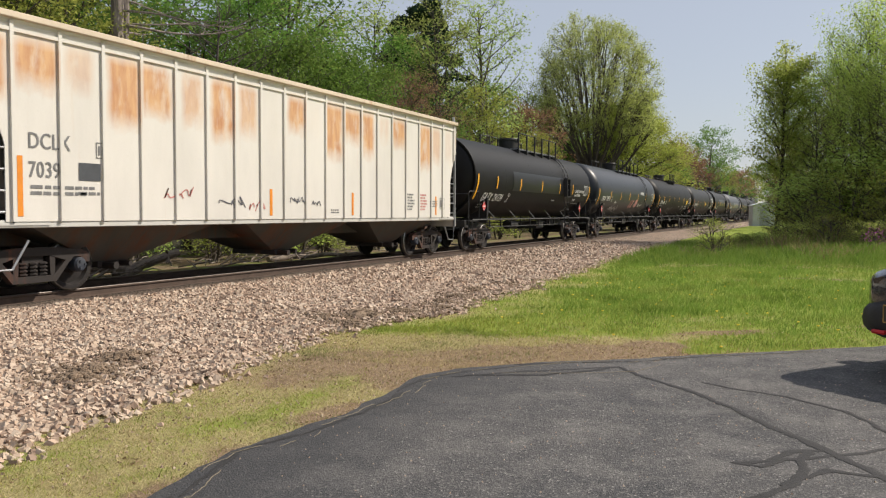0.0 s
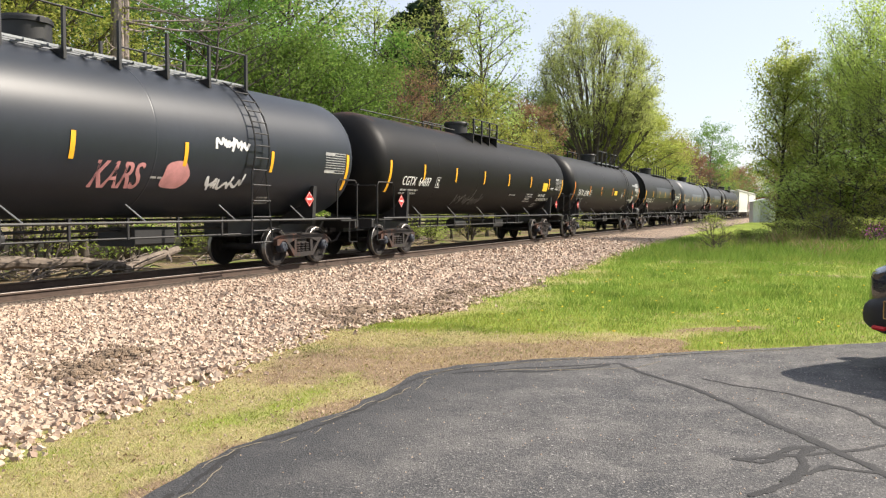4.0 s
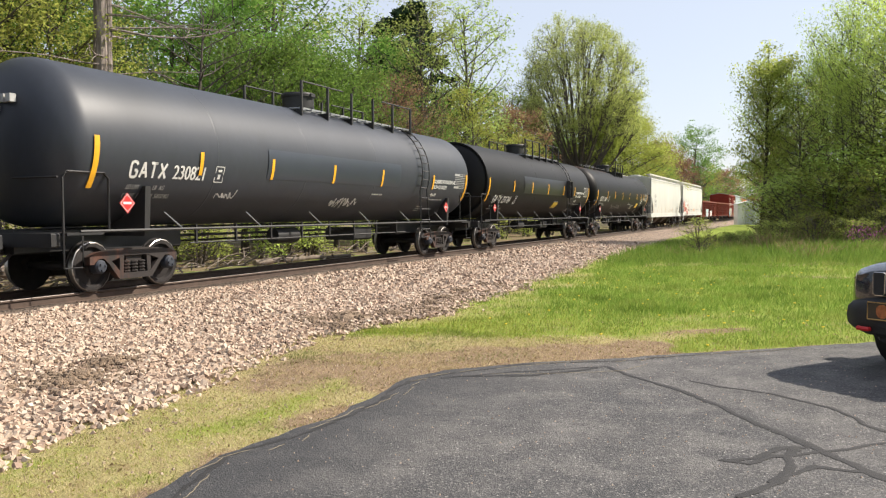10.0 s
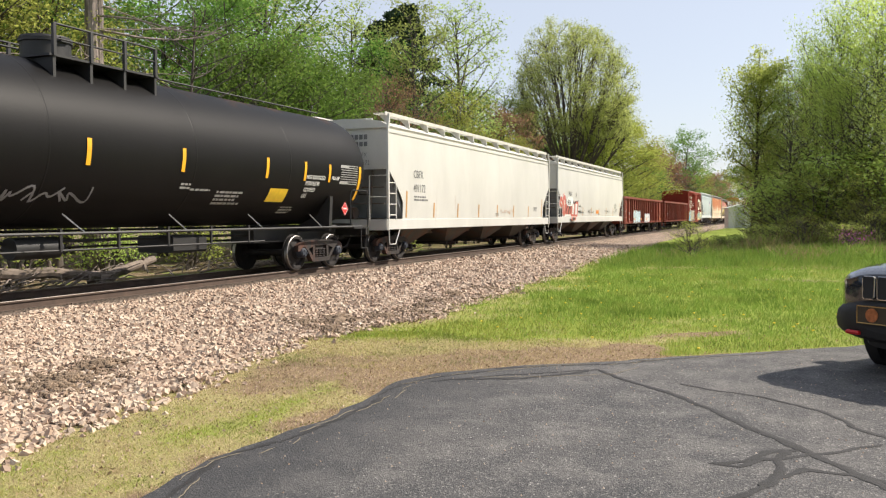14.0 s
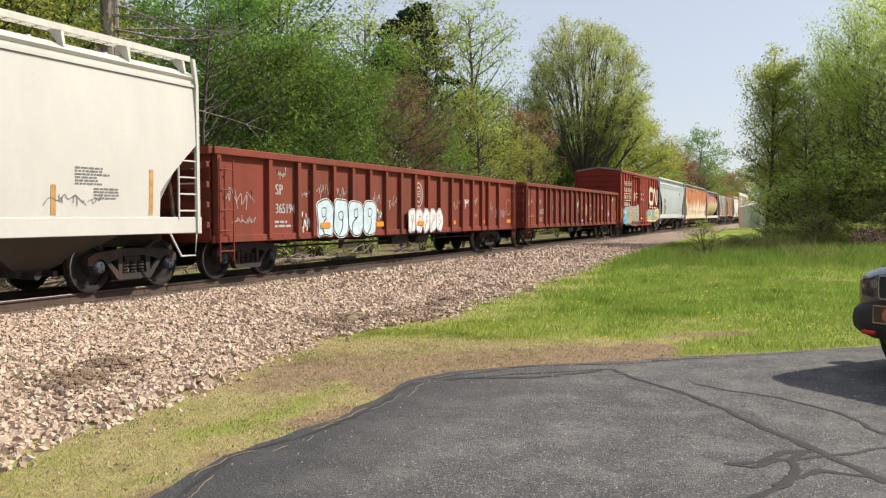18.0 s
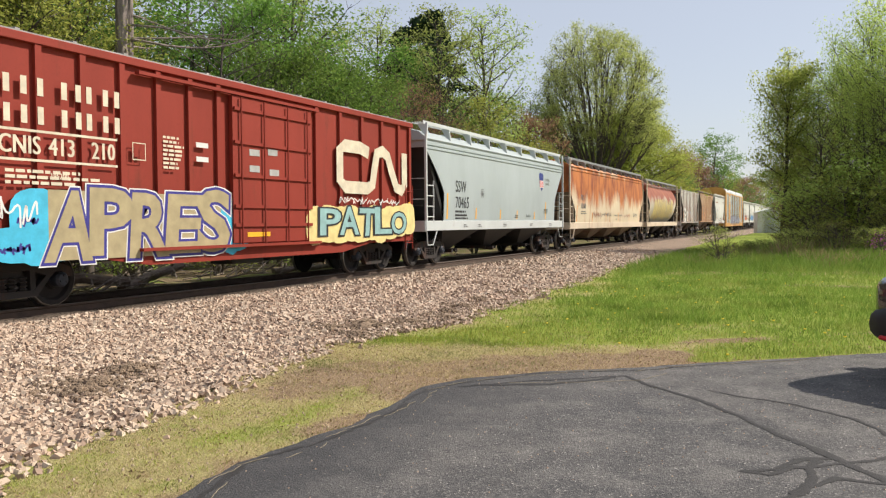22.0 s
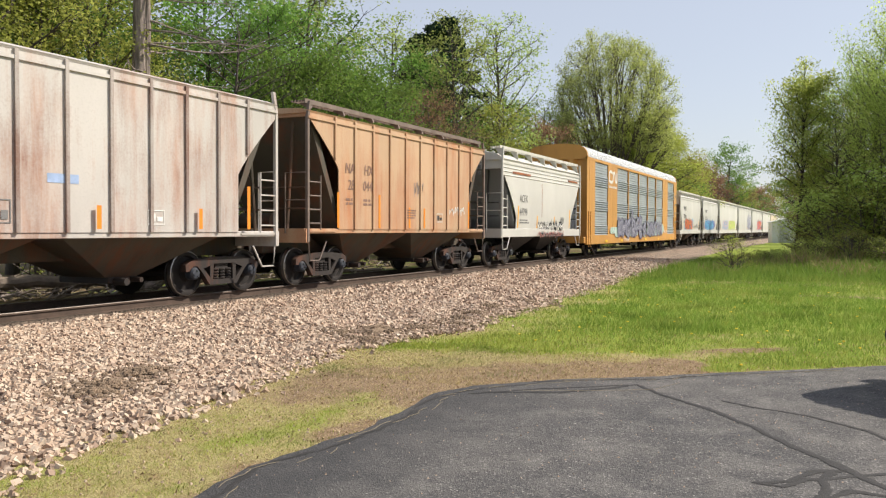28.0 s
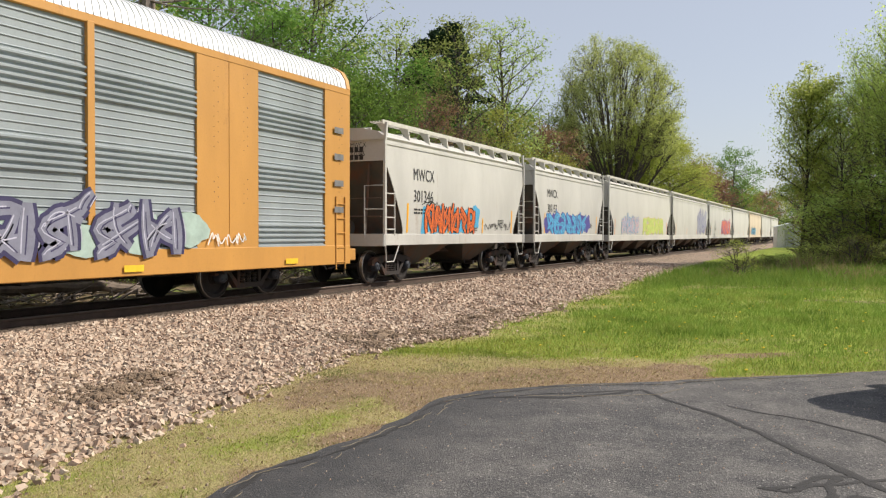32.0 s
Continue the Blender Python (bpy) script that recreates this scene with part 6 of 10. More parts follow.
def make_tank_cars():
    GREY_TANK = plain("tank_slate", (0.031, 0.036, 0.047), 0.5, 0.0, 0.2, 0.6, 0.04, (1, 1, 0.5), spec=0.45)
    SLATE_PANEL = plain("tank_slate_panel", (0.038, 0.046, 0.062), 0.36, 0.0, 0.15, 0.8, 0.02, spec=0.5)
    tanks = (
        (35.8, 8.0, ("", "231724"), TANK_A, "walk", "black pressure tank car with a top walkway", dict(head=0.42, mark_z=1.98, panel=TANK_PANEL, stripes=(-6.0, -3.25, -0.33, 2.47, 4.73), ladder_y=3.1, dome_y=-0.6, panel_at=(-4.13, 3.05, 2.27, 3.06), slant=0.2)),
        (54.77, 8.55, ("CBTX", "785571"), TANK_B, "walk", "glossy blue-black pressure tank car with white scrawls", dict(head=0.75, mark_z=2.24, stripes=(-5.6, -2.82, -0.2, 2.5, 5.29), ladder_y=4.5, dome_y=0.15, stripe_z=2.21, weights=("LD LMT 154600 LB   70130 KG", "LT WT   108400 LB   49150 KG"))),
        (74.5, 8.75, ("CGTX", "64697"), TANK_C, "dome", "dull black tank car with a small top platform", dict(head=0.85, mark_z=2.25, stripes=(-6.5, -4.0, -1.38, 1.28, 4.06, 6.65))),
        (93.84, 8.2, ("", "201982"), TANK_A, "walk", "black tank car with orange stripes and silver patches", dict(head=0.75, mark_z=2.26, stripes=(-5.07, -2.47, 0.32, 3.58, 6.05), ladder_y=3.75, dome_y=0.0, stripe_z=2.18, stripe=STRIPE_ORANGE, weights=("LD LMT   164700 LB   74700 KG", "LT WT     98300 LB   44600 KG"))),
        (112.81, 8.15, ("", "231725"), TANK_A, "walk", "black pressure tank car with dished heads", dict(head=0.42, mark_z=2.06, panel=TANK_PANEL, stripes=(-5.29, -2.53, -0.08, 2.4, 4.85), ladder_y=3.1, dome_y=-0.5, panel_at=(-3.85, 3.05, 2.31, 3.09), slant=0.2, weights=("LD LMT 151600 LB  68750 KG", "LT WT  111400 LB  50550 KG"))),
        (132.15, 8.6, ("", "230821"), GREY_TANK, "walk", "slate-grey pressure tank car", dict(head=0.75, mark_z=2.25, panel=SLATE_PANEL, stripes=(-5.85, -3.37, -0.62, 2.1, 5.72), ladder_y=4.6, dome_y=0.0, stripe_z=2.21, panel_at=(-3.55, 3.28, 2.22, 2.9), weights=("LD LMT             LB   KG", "LT WT  110000 LB  50050 KG"))),
        (151.46, 8.2, ("", "231764"), TANK_A, "walk", "black pressure tank car with a slanting yellow sticker", dict(head=0.42, mark_z=1.98, panel=TANK_PANEL, stripes=(-5.15, -2.55, 0.03, 2.83, 5.05), ladder_y=3.35, dome_y=-0.5, panel_at=(-3.7, 3.3, 2.28, 3.04), slant=0.2)),
        (170.8, 8.65, ("CGTX", "64619"), TANK_C, "dome", "dull black tank car with a rust-stained top", dict(head=0.85, mark_z=2.27, stripes=(-5.9, -3.6, -1.08, 1.35, 4.22, 5.84, 7.02))))
    for i, (s0, half, mark, shell, style, label, how) in enumerate(tanks):
        car, surf = couple(tank_car(s0, half, mark, shell, label, style, i + 1, **how), s0)
        chalk = spray("white", (0.6, 0.6, 0.6))
        if i in (0, 4, 5, 6):
            warning(car, surf, half - 2.78, 2.42, ["LIQUEFIED PETROLEUM GAS", "NON-ODORIZED"], 0.125, 0.05)
            warning(car, surf, half - 2.85, 1.98, ["FRA-AIP"], 0.11, 0.15)
            small_print(car, half - 2.85, 1.86, 1, 1.6, surf, PALE_INK, 0.03, i + 40)
        if i == 1:
            scribble(car, -4.8, -2.6, 1.45, 1.95, surf, chalk, 6, 0.04, 3)
            scribble(car, -4.2, -3.8, 1.95, 2.2, surf, chalk, 1, 0.06, 23)
            write(car, "KARS", 0.3, 1.75, 0.5, surf, spray("pink", (0.55, 0.25, 0.25)), 0.95, 0.72, 0.12, 0.03, "pink outlined graffiti word")
            part("heart_tag", (lambda mb: (fill(mb, blob(random.Random(4), 2.35, 2.03, 0.36, 0.26, 20, 0.12), surf, 0.011), mb)[1])(MB()), spray("pink", (0.55, 0.25, 0.25)), car, "pink painted heart")
            scribble(car, 3.4, 4.4, 2.58, 2.92, surf, chalk, 4, 0.07, 6)
            scribble(car, 3.3, 4.4, 1.7, 2.15, surf, chalk, 3, 0.06, 7)
        if i == 2:
            warning(car, surf, 5.5, 1.95, ["NON ODORIZED", "LIQUEFIED PETROLEUM GAS"], 0.12, 0.15)
            warning(car, surf, 6.98, 2.28, ["FRA AIP"], 0.11, 0.0)
            patch(car, "yellow_sticker", 5.8, 6.45, 2.2, 2.56, surf, STICKER_YELLOW, "yellow sticker", 0.01)
            small_print(car, 3.9, 2.0, 4, 0.9, surf, PALE_INK, 0.055, 77)
            scribble(car, -3.4, -1.0, 1.45, 2.1, surf, spray("grey", (0.09, 0.09, 0.09)), 5, 0.05, 9)
        if i == 3:
            patch(car, "yellow_sticker", 0.8, 1.55, 2.25, 2.5, surf, STICKER_YELLOW, "yellow sticker", 0.01)
            grey_patch = spray("silver", (0.30, 0.31, 0.31))
            for a, b, c, d in ((5.95, 7.4, 2.92, 3.02), (6.9, 7.75, 2.85, 3.12), (6.75, 7.85, 2.62, 2.8), (5.1, 6.2, 1.95, 2.05)):
                patch(car, "silver_patch", a, b, c, d, surf, grey_patch, "silver-painted patch", 0.0095)
            patch(car, "white_notice", 6.15, 6.65, 1.85, 2.25, surf, PALE_INK, "white notice", 0.0095)
            part("reservoir", MB().lathe([(0.18, -0.45), (0.21, -0.4), (0.21, 0.4), (0.18, 0.45)], "y", (1.25, half + 0.15, 1.3), 14), BLACK_STEEL, car, "black air reservoir")
            scribble(car, -5.1, -4.5, 1.6, 1.95, surf, spray("grey", (0.09, 0.09, 0.09)), 2, 0.03, 19)
            framed_label(car, 2.85, 2.12, 0.4, 0.32, surf, PALE_INK, PALE_INK)
        if i == 5:
            scribble(car, -0.35, 1.05, 1.55, 1.9, surf, chalk, 6, 0.035, 11)
            scribble(car, -5.1, -4.5, 1.7, 1.95, surf, chalk, 2, 0.025, 12)
        if i == 6:
            mb = MB()
            for k in range(4):
                band(mb, 1.6 + 0.03 * k, 2.4 + 0.03 * k, 1.66 + 0.07 * k, 1.73 + 0.07 * k, surf, 0.01, 1)
            part("yellow_sticker", mb, STICKER_YELLOW, car, "slanting yellow sticker")
        if i == 7:
            warning(car, surf, 5.92, 2.36, ["NOT ODORIZED", "PETROLEUM", "LIQUIFIED", "GAS"], 0.105, 0.12)
            warning(car, surf, 7.15, 2.38, ["FRA AIP"], 0.1, 0.0)
            patch(car, "yellow_sticker", 4.5, 5.25, 1.76, 2.08, surf, STICKER_YELLOW, "yellow sticker", 0.01)
            small_print(car, 2.6, 1.92, 4, 1.0, surf, PALE_INK, 0.045, 78)
            small_print(car, 1.4, 2.05, 2, 0.45, surf, PALE_INK, 0.04, 79)
            scribble(car, -3.9, -0.9, 1.55, 2.0, surf, spray("dull", (0.2, 0.2, 0.21)), 5, 0.04, 13)


def make_front_hopper():
    ribs = [-8.22 + 0.885 * i for i in range(20)] + [8.7]
    car, surf = couple(hopper_car(17.0, 17.5, "white ribbed covered hopper car with large rust patches", CREAM_RUST, CREAM, ("DCLX", "7039"), rib_list=ribs, cut=0.4, bays=3, brackets=0, bulge=0.0, half_w=1.5,
                                  eave=4.3, top=4.52, z0=1.22, ink=GREY_INK, sill=False, mark_at=(0.045, 2.38), ink_size=0.26, stripes=0, under=SHADED_UNDER, corner_z=3.4, cut_z=2.4, number_gap=1.75), 17.0)
    for y in (-8.1, -5.55, -1.65, 1.95, 7.2):
        patch(car, "reflective_stripe", y - 0.05, y + 0.05, 1.3, 1.9 if y > -8 else 2.25, surf, STRIPE_ORANGE)
    patch(car, "dark_stencil", -6.98, -6.52, 1.9, 2.2, surf, spray("stencil_grey", (0.06, 0.065, 0.075)), "dark grey painted panel", 0.009)
    framed_label(car, -6.6, 2.3, 0.2, 0.26, surf, GREY_INK, GREY_INK)
    small_print(car, -7.0, 1.75, 2, 0.5, surf, GREY_INK, 0.05, 4)
    part("roof_edge", MB().box(1.38, 1.62, -8.75, 8.75, 4.33, 4.43, 0.01), BUFF, car)
    pink, dark = spray("faded_red", (0.5, 0.2, 0.18)), spray("dark_pen", (0.1, 0.1, 0.12))
    for k, (a, b, c, d, m) in enumerate(((-5.0, -4.2, 1.55, 1.9, pink), (-3.4, -2.6, 1.45, 1.8, dark), (-2.5, -1.9, 1.4, 1.7, pink), (-0.9, -0.3, 1.5, 1.8, dark), (0.0, 0.4, 1.5, 1.7, dark))):
        scribble(car, a, b, c, d, surf, m, 2, 0.025, 30 + k)
    for y, m in ((5.1, GREY_INK), (6.0, pink)):
        small_print(car, y, 1.9, 6, 0.6, surf, m, 0.05, 9)
    framed_label(car, 7.5, 1.5, 0.35, 0.35, surf, GREY_INK, GREY_INK)


def make_cream_hoppers():
    same = dict(bays=4, under=SHADED_UNDER, walk_paint=WHITE_STEEL, corner_z=2.85, cut_z=1.85, cut=1.05, eave=4.12, top=4.42, brackets=13, stripe=STRIPE_FADED, open_end=SHADED_SLOPE)
    car, surf = couple(hopper_car(190.15, 17.9, "cream smooth-sided covered hopper car", CREAM, CREAM, ("CBFX", "491172"), ink_size=0.26, mark_at=(0.1, 2.65), z0=1.3, number_gap=1.75, ink=GREY_INK, stripes=8, **same), 190.15)
    scribble(car, 1.5, 3.2, 1.45, 1.75, surf, spray("faint_red", (0.5, 0.36, 0.28)), 3, 0.025, 51)
    car, surf = couple(hopper_car(209.75, 17.9, "cream smooth-sided covered hopper car with red graffiti", CREAM, CREAM, ("MLLX", ""), ink_size=0.24, mark_at=(0.127, 2.53), z0=1.35, ink=GREY_INK, stripes=8, **same), 209.75)
    red, black, white = spray("brick_red", (0.5, 0.13, 0.1)), spray("black", (0.02, 0.02, 0.025)), spray("bright_white", (0.7, 0.69, 0.66))
    part("eave_groove", band(MB(), -8.9, 8.9, 3.93, 4.02, surf, 0.008, 1, 4), GREY_INK, car, "dark grey painted line under the eave")
    # a looped red letter, then a white and a red one behind the white patch with the number
    halo, loop, body = MB(), MB(), MB()
    curl = bend((-7.75, 2.62), (-8.3, 2.4), 0.75, 10)[:-1] + bend((-8.3, 2.4), (-8.15, 1.95), -0.7, 8)
    bowl = bend((-7.95, 2.3), (-7.45, 1.9), 0.55, 8)[:-1] + bend((-7.45, 1.9), (-7.75, 1.5), 0.3, 6)
    for line, w in ((curl, 0.2), (bowl, 0.26), (bend((-7.95, 2.3), (-7.8, 1.5), 0.05), 0.3)):
        fat(halo, line, [w + 0.1] * len(line), surf, 0.007)
        fat(loop, line, [w] * len(line), surf, 0.011)
    band(halo, -7.4, -4.5, 1.38, 2.1, surf, 0.007, 4, 8)
    part("graffiti_halo", halo, white, car)
    part("graffiti_letter", loop, red, car, "looped brick-red graffiti letter")
    band(body, -7.35, -6.0, 1.5, 2.06, surf, 0.012, 4, 4)
    for line, w in (([(-6.1, 1.42), (-5.75, 2.2)], 0.28), ([(-5.95, 1.42), (-5.3, 1.44)], 0.14), ([(-5.32, 1.4), (-5.3, 2.14)], 0.26), ([(-4.68, 1.4), (-4.6, 2.24)], 0.2), ([(-5.35, 2.15), (-4.56, 2.2)], 0.16), ([(-5.3, 1.42), (-4.62, 1.42)], 0.12)):
        fat(body, line, [w] * 2, surf, 0.012)
    part("graffiti_letter", body, red, car, "square brick-red graffiti letters with white middles")
    shade = MB()
    for line, w in (([(-7.3, 1.56), (-6.95, 2.0)], 0.16), ([(-6.75, 1.52), (-6.45, 2.02)], 0.24), ([(-6.3, 1.54), (-6.15, 2.0)], 0.12), ([(-5.8, 2.3), (-5.5, 2.1)], 0.16), ([(-5.55, 2.06), (-5.05, 2.24)], 0.1), ([(-5.05, 2.2), (-4.55, 2.27)], 0.05), ([(-5.5, 1.5), (-5.45, 2.05)], 0.05)):
        fat(shade, line, [w * 0.6, w], surf, 0.018)
    part("graffiti_outline", shade, black, car)
    cell = MB()
    fat(cell, [(-5.86, 1.78), (-5.74, 1.8), (-5.58, 1.82), (-5.5, 1.8)], [0.3, 0.46, 0.5, 0.36], surf, 0.021)
    fat(cell, [(-4.98, 1.52), (-4.96, 2.06)], [0.36, 0.34], surf, 0.021)
    part("graffiti_shine", cell, white, car)
    sill_paint, sill_shade = MB(), MB()
    band(sill_paint, -6.3, -5.3, 1.16, 1.34, lambda a, b: 1.6, 0.012, 1)
    fat(sill_shade, [(-6.02, 1.25), (-5.9, 1.25), (-5.7, 1.25), (-5.55, 1.24)], [0.08, 0.16, 0.17, 0.06], lambda a, b: 1.6, 0.018)
    part("sill_graffiti", sill_paint, red, car)
    part("sill_graffiti_shade", sill_shade, black, car)
    cloud = MB()
    fat(cloud, [(-7.15, 2.14), (-7.05, 2.16), (-6.8, 2.2), (-6.4, 2.2), (-6.0, 2.2), (-5.8, 2.18), (-5.74, 2.16)], [0.26, 0.38, 0.48, 0.5, 0.48, 0.38, 0.26], surf, 0.026)
    part("white_patch", cloud, white, car, "white patch under the number")
    write(car, "98216", -7.03, 2.03, 0.27, lambda a, b: surf(a, b) + 0.026, BLACK_INK, 1.0, 0.75)
    framed_label(car, -5.05, 2.46, 0.22, 0.26, surf, GREY_INK, GREY_INK)
    scribble(car, -4.45, -3.85, 1.85, 2.1, surf, black, 4, 0.022, 66)
    scribble(car, -4.5, -3.85, 1.52, 1.8, surf, black, 5, 0.028, 63)
    scribble(car, -3.8, -3.05, 1.5, 1.78, surf, GREY_INK, 3, 0.025, 67)
    scribble(car, -1.9, -1.4, 1.5, 1.9, surf, black, 3, 0.018, 64)
    scribble(car, -1.2, -0.4, 1.55, 1.8, surf, black, 3, 0.014, 68)
    scribble(car, 2.75, 4.25, 1.58, 1.85, surf, GREY_INK, 6, 0.02, 65)
    scribble(car, 5.3, 6.5, 1.55, 1.8, surf, GREY_INK, 4, 0.014, 69)
    small_print(car, 5.9, 2.2, 6, 0.75, surf, GREY_INK, 0.03, 12)
    patch(car, "orange_label", 0.25, 0.96, 1.55, 1.76, surf, STRIPE_ORANGE)


def make_gondolas():
    ribs = [-9.45, -7.65, -6.48] + list(np.linspace(-5.82, 5.82, 13)) + [6.48, 7.65, 9.45]
    pale, white, rust = spray("chalk", (0.38, 0.30, 0.27)), spray("bright_white", (0.7, 0.69, 0.66)), spray("orange_faded", (0.45, 0.17, 0.05))
    black = spray("black", (0.02, 0.02, 0.025))
    car, surf = couple(gondola_car(228.8, 19.2, "oxide-red ribbed gondola car with pale blue and white graffiti", OXIDE, ribs, "365194", 3), 228.8)
    bubble_word(car, -5.75, -2.65, 0.84, 1.82, 4, lambda y, z: 1.562, spray("ice_blue", (0.50, 0.62, 0.68)), black, white, 71, "round pale blue graffiti letter")
    bubble_word(car, -0.6, 2.0, 0.86, 1.6, 5, lambda y, z: 1.562, white, spray("lilac_grey", (0.2, 0.17, 0.24)), white, 72, "white graffiti letter with lilac outlines")
    crest = MB()
    for rr in (0.38, 0.24):
        stroke(crest, [(0.38 + rr * 0.75 * math.cos(a), 2.05 + rr * math.sin(a)) for a in np.linspace(0, 6.1, 22)], 0.05, surf, 0.009, True)
    for z in (1.98, 2.06, 2.14):
        band(crest, 0.26, 0.5, z, z + 0.03, surf, 0.009, 1)
    part("company_crest", crest, PALE_INK, car, "faded round company crest")
    for k, (y, z, w, h, m) in enumerate(((-8.6, 1.85, 0.5, 0.35, pale), (-8.5, 1.3, 0.4, 0.12, pale), (-7.1, 2.4, 0.15, 0.15, pale), (-6.15, 1.2, 0.3, 0.32, white), (-6.15, 1.95, 0.25, 0.1, pale), (-5.3, 2.05, 0.35, 0.25, pale), (-4.4, 2.0, 0.3, 0.25, pale),
                                   (-2.45, 1.9, 0.2, 0.3, pale), (-2.4, 1.45, 0.25, 0.2, white), (-1.5, 1.8, 0.3, 0.25, pale), (3.25, 1.75, 0.3, 0.22, pale), (4.15, 1.85, 0.42, 0.25, white), (5.2, 1.95, 0.3, 0.3, pale), (5.15, 1.4, 0.3, 0.14, pale), (6.85, 1.75, 0.22, 0.45, pale), (8.3, 1.5, 0.3, 0.3, pale))):
        scribble(car, y - w, y + w, z - h, z + h, surf, m, 3, 0.035 if m is white else 0.022, 80 + k)
    ring = MB()
    stroke(ring, [(9.0 + 0.3 * math.cos(a), 1.72 + 0.32 * math.sin(a)) for a in np.linspace(0.4, 5.6, 20)], 0.04, surf, 0.009)
    part("graffiti_ring", ring, rust, car, "faded orange sprayed ring")
    framed_label(car, 7.45, 1.35, 0.6, 0.3, surf, pale, pale)
    for y in (-5.6, -2.7, 0.05, 2.95, 5.8, 8.8):
        patch(car, "reflective_stripe", y, y + 0.45, 1.08, 1.22, lambda a, b: 1.59 if y < 1 else surf(a, b), STRIPE_ORANGE, nz=1)
    car, surf = couple(gondola_car(249.4, 19.1, "oxide-red ribbed gondola car with chalk scrawls", OXIDE, ribs, "365072", 4), 249.4)
    for k, (y, z, w, h, m) in enumerate(((-8.8, 2.0, 0.4, 0.3, pale), (-8.4, 1.4, 0.4, 0.2, rust), (-4.9, 1.8, 0.25, 0.3, pale), (-3.1, 1.6, 0.3, 0.45, pale), (-0.2, 2.0, 0.25, 0.5, white), (0.5, 1.1, 0.3, 0.1, white), (0.75, 1.85, 0.45, 0.45, rust),
                                         (3.4, 1.45, 0.35, 0.2, pale), (4.35, 1.75, 0.2, 0.3, pale), (5.2, 1.8, 0.3, 0.25, white), (5.2, 2.1, 0.12, 0.12, white), (8.05, 2.35, 0.4, 0.12, white), (8.1, 1.15, 0.4, 0.08, pale))):
        scribble(car, y - w, y + w, z - h, z + h, surf, m, 3, 0.045 if m is white else 0.025, 100 + k)
    ring = MB()
    stroke(ring, [(2.45 + 0.38 * math.cos(a), 1.55 + 0.42 * math.sin(a)) for a in np.linspace(-2.4, 1.6, 18)], 0.05, surf, 0.009)
    part("graffiti_ring", ring, white, car, "white sprayed ring")
    fl = MB()
    fill(fl, blob(random.Random(6), 1.34, 1.7, 0.42, 0.34, 20, 0.15), surf, 0.009)
    part("faded_disc", fl, spray("faded_tan", (0.42, 0.26, 0.16)), car, "faded tan painted disc")
    for y in (-9.35, -5.78, -2.9, 1.98, 4.8, 6.4, 9.15):
        patch(car, "reflective_stripe", y, y + 0.1, 1.1, 1.75, surf, STRIPE_YELLOW, nz=1)
    framed_label(car, 6.75, 1.35, 0.6, 0.3, surf, white, white)


def logo_line(car, y, z, w, h, surf, ink, wide, off=0.009, label="flowing white company logo"):
    """The railway's mark, as one bent band."""
    pts = [(0.42, 0.86), (0.3, 0.95), (0.1, 0.95), (0.03, 0.85), (0.03, 0.2), (0.1, 0.06), (0.4, 0.06), (0.47, 0.15), (0.5, 0.5), (0.54, 0.88), (0.62, 0.95), (0.7, 0.85), (0.76, 0.5), (0.84, 0.12), (0.92, 0.06), (0.97, 0.2), (0.97, 0.98)]
    mb = MB()
    stroke(mb, [(y + w * a, z + h * b) for a, b in pts], wide, surf, off)
    part("company_logo", mb, ink, car, label)


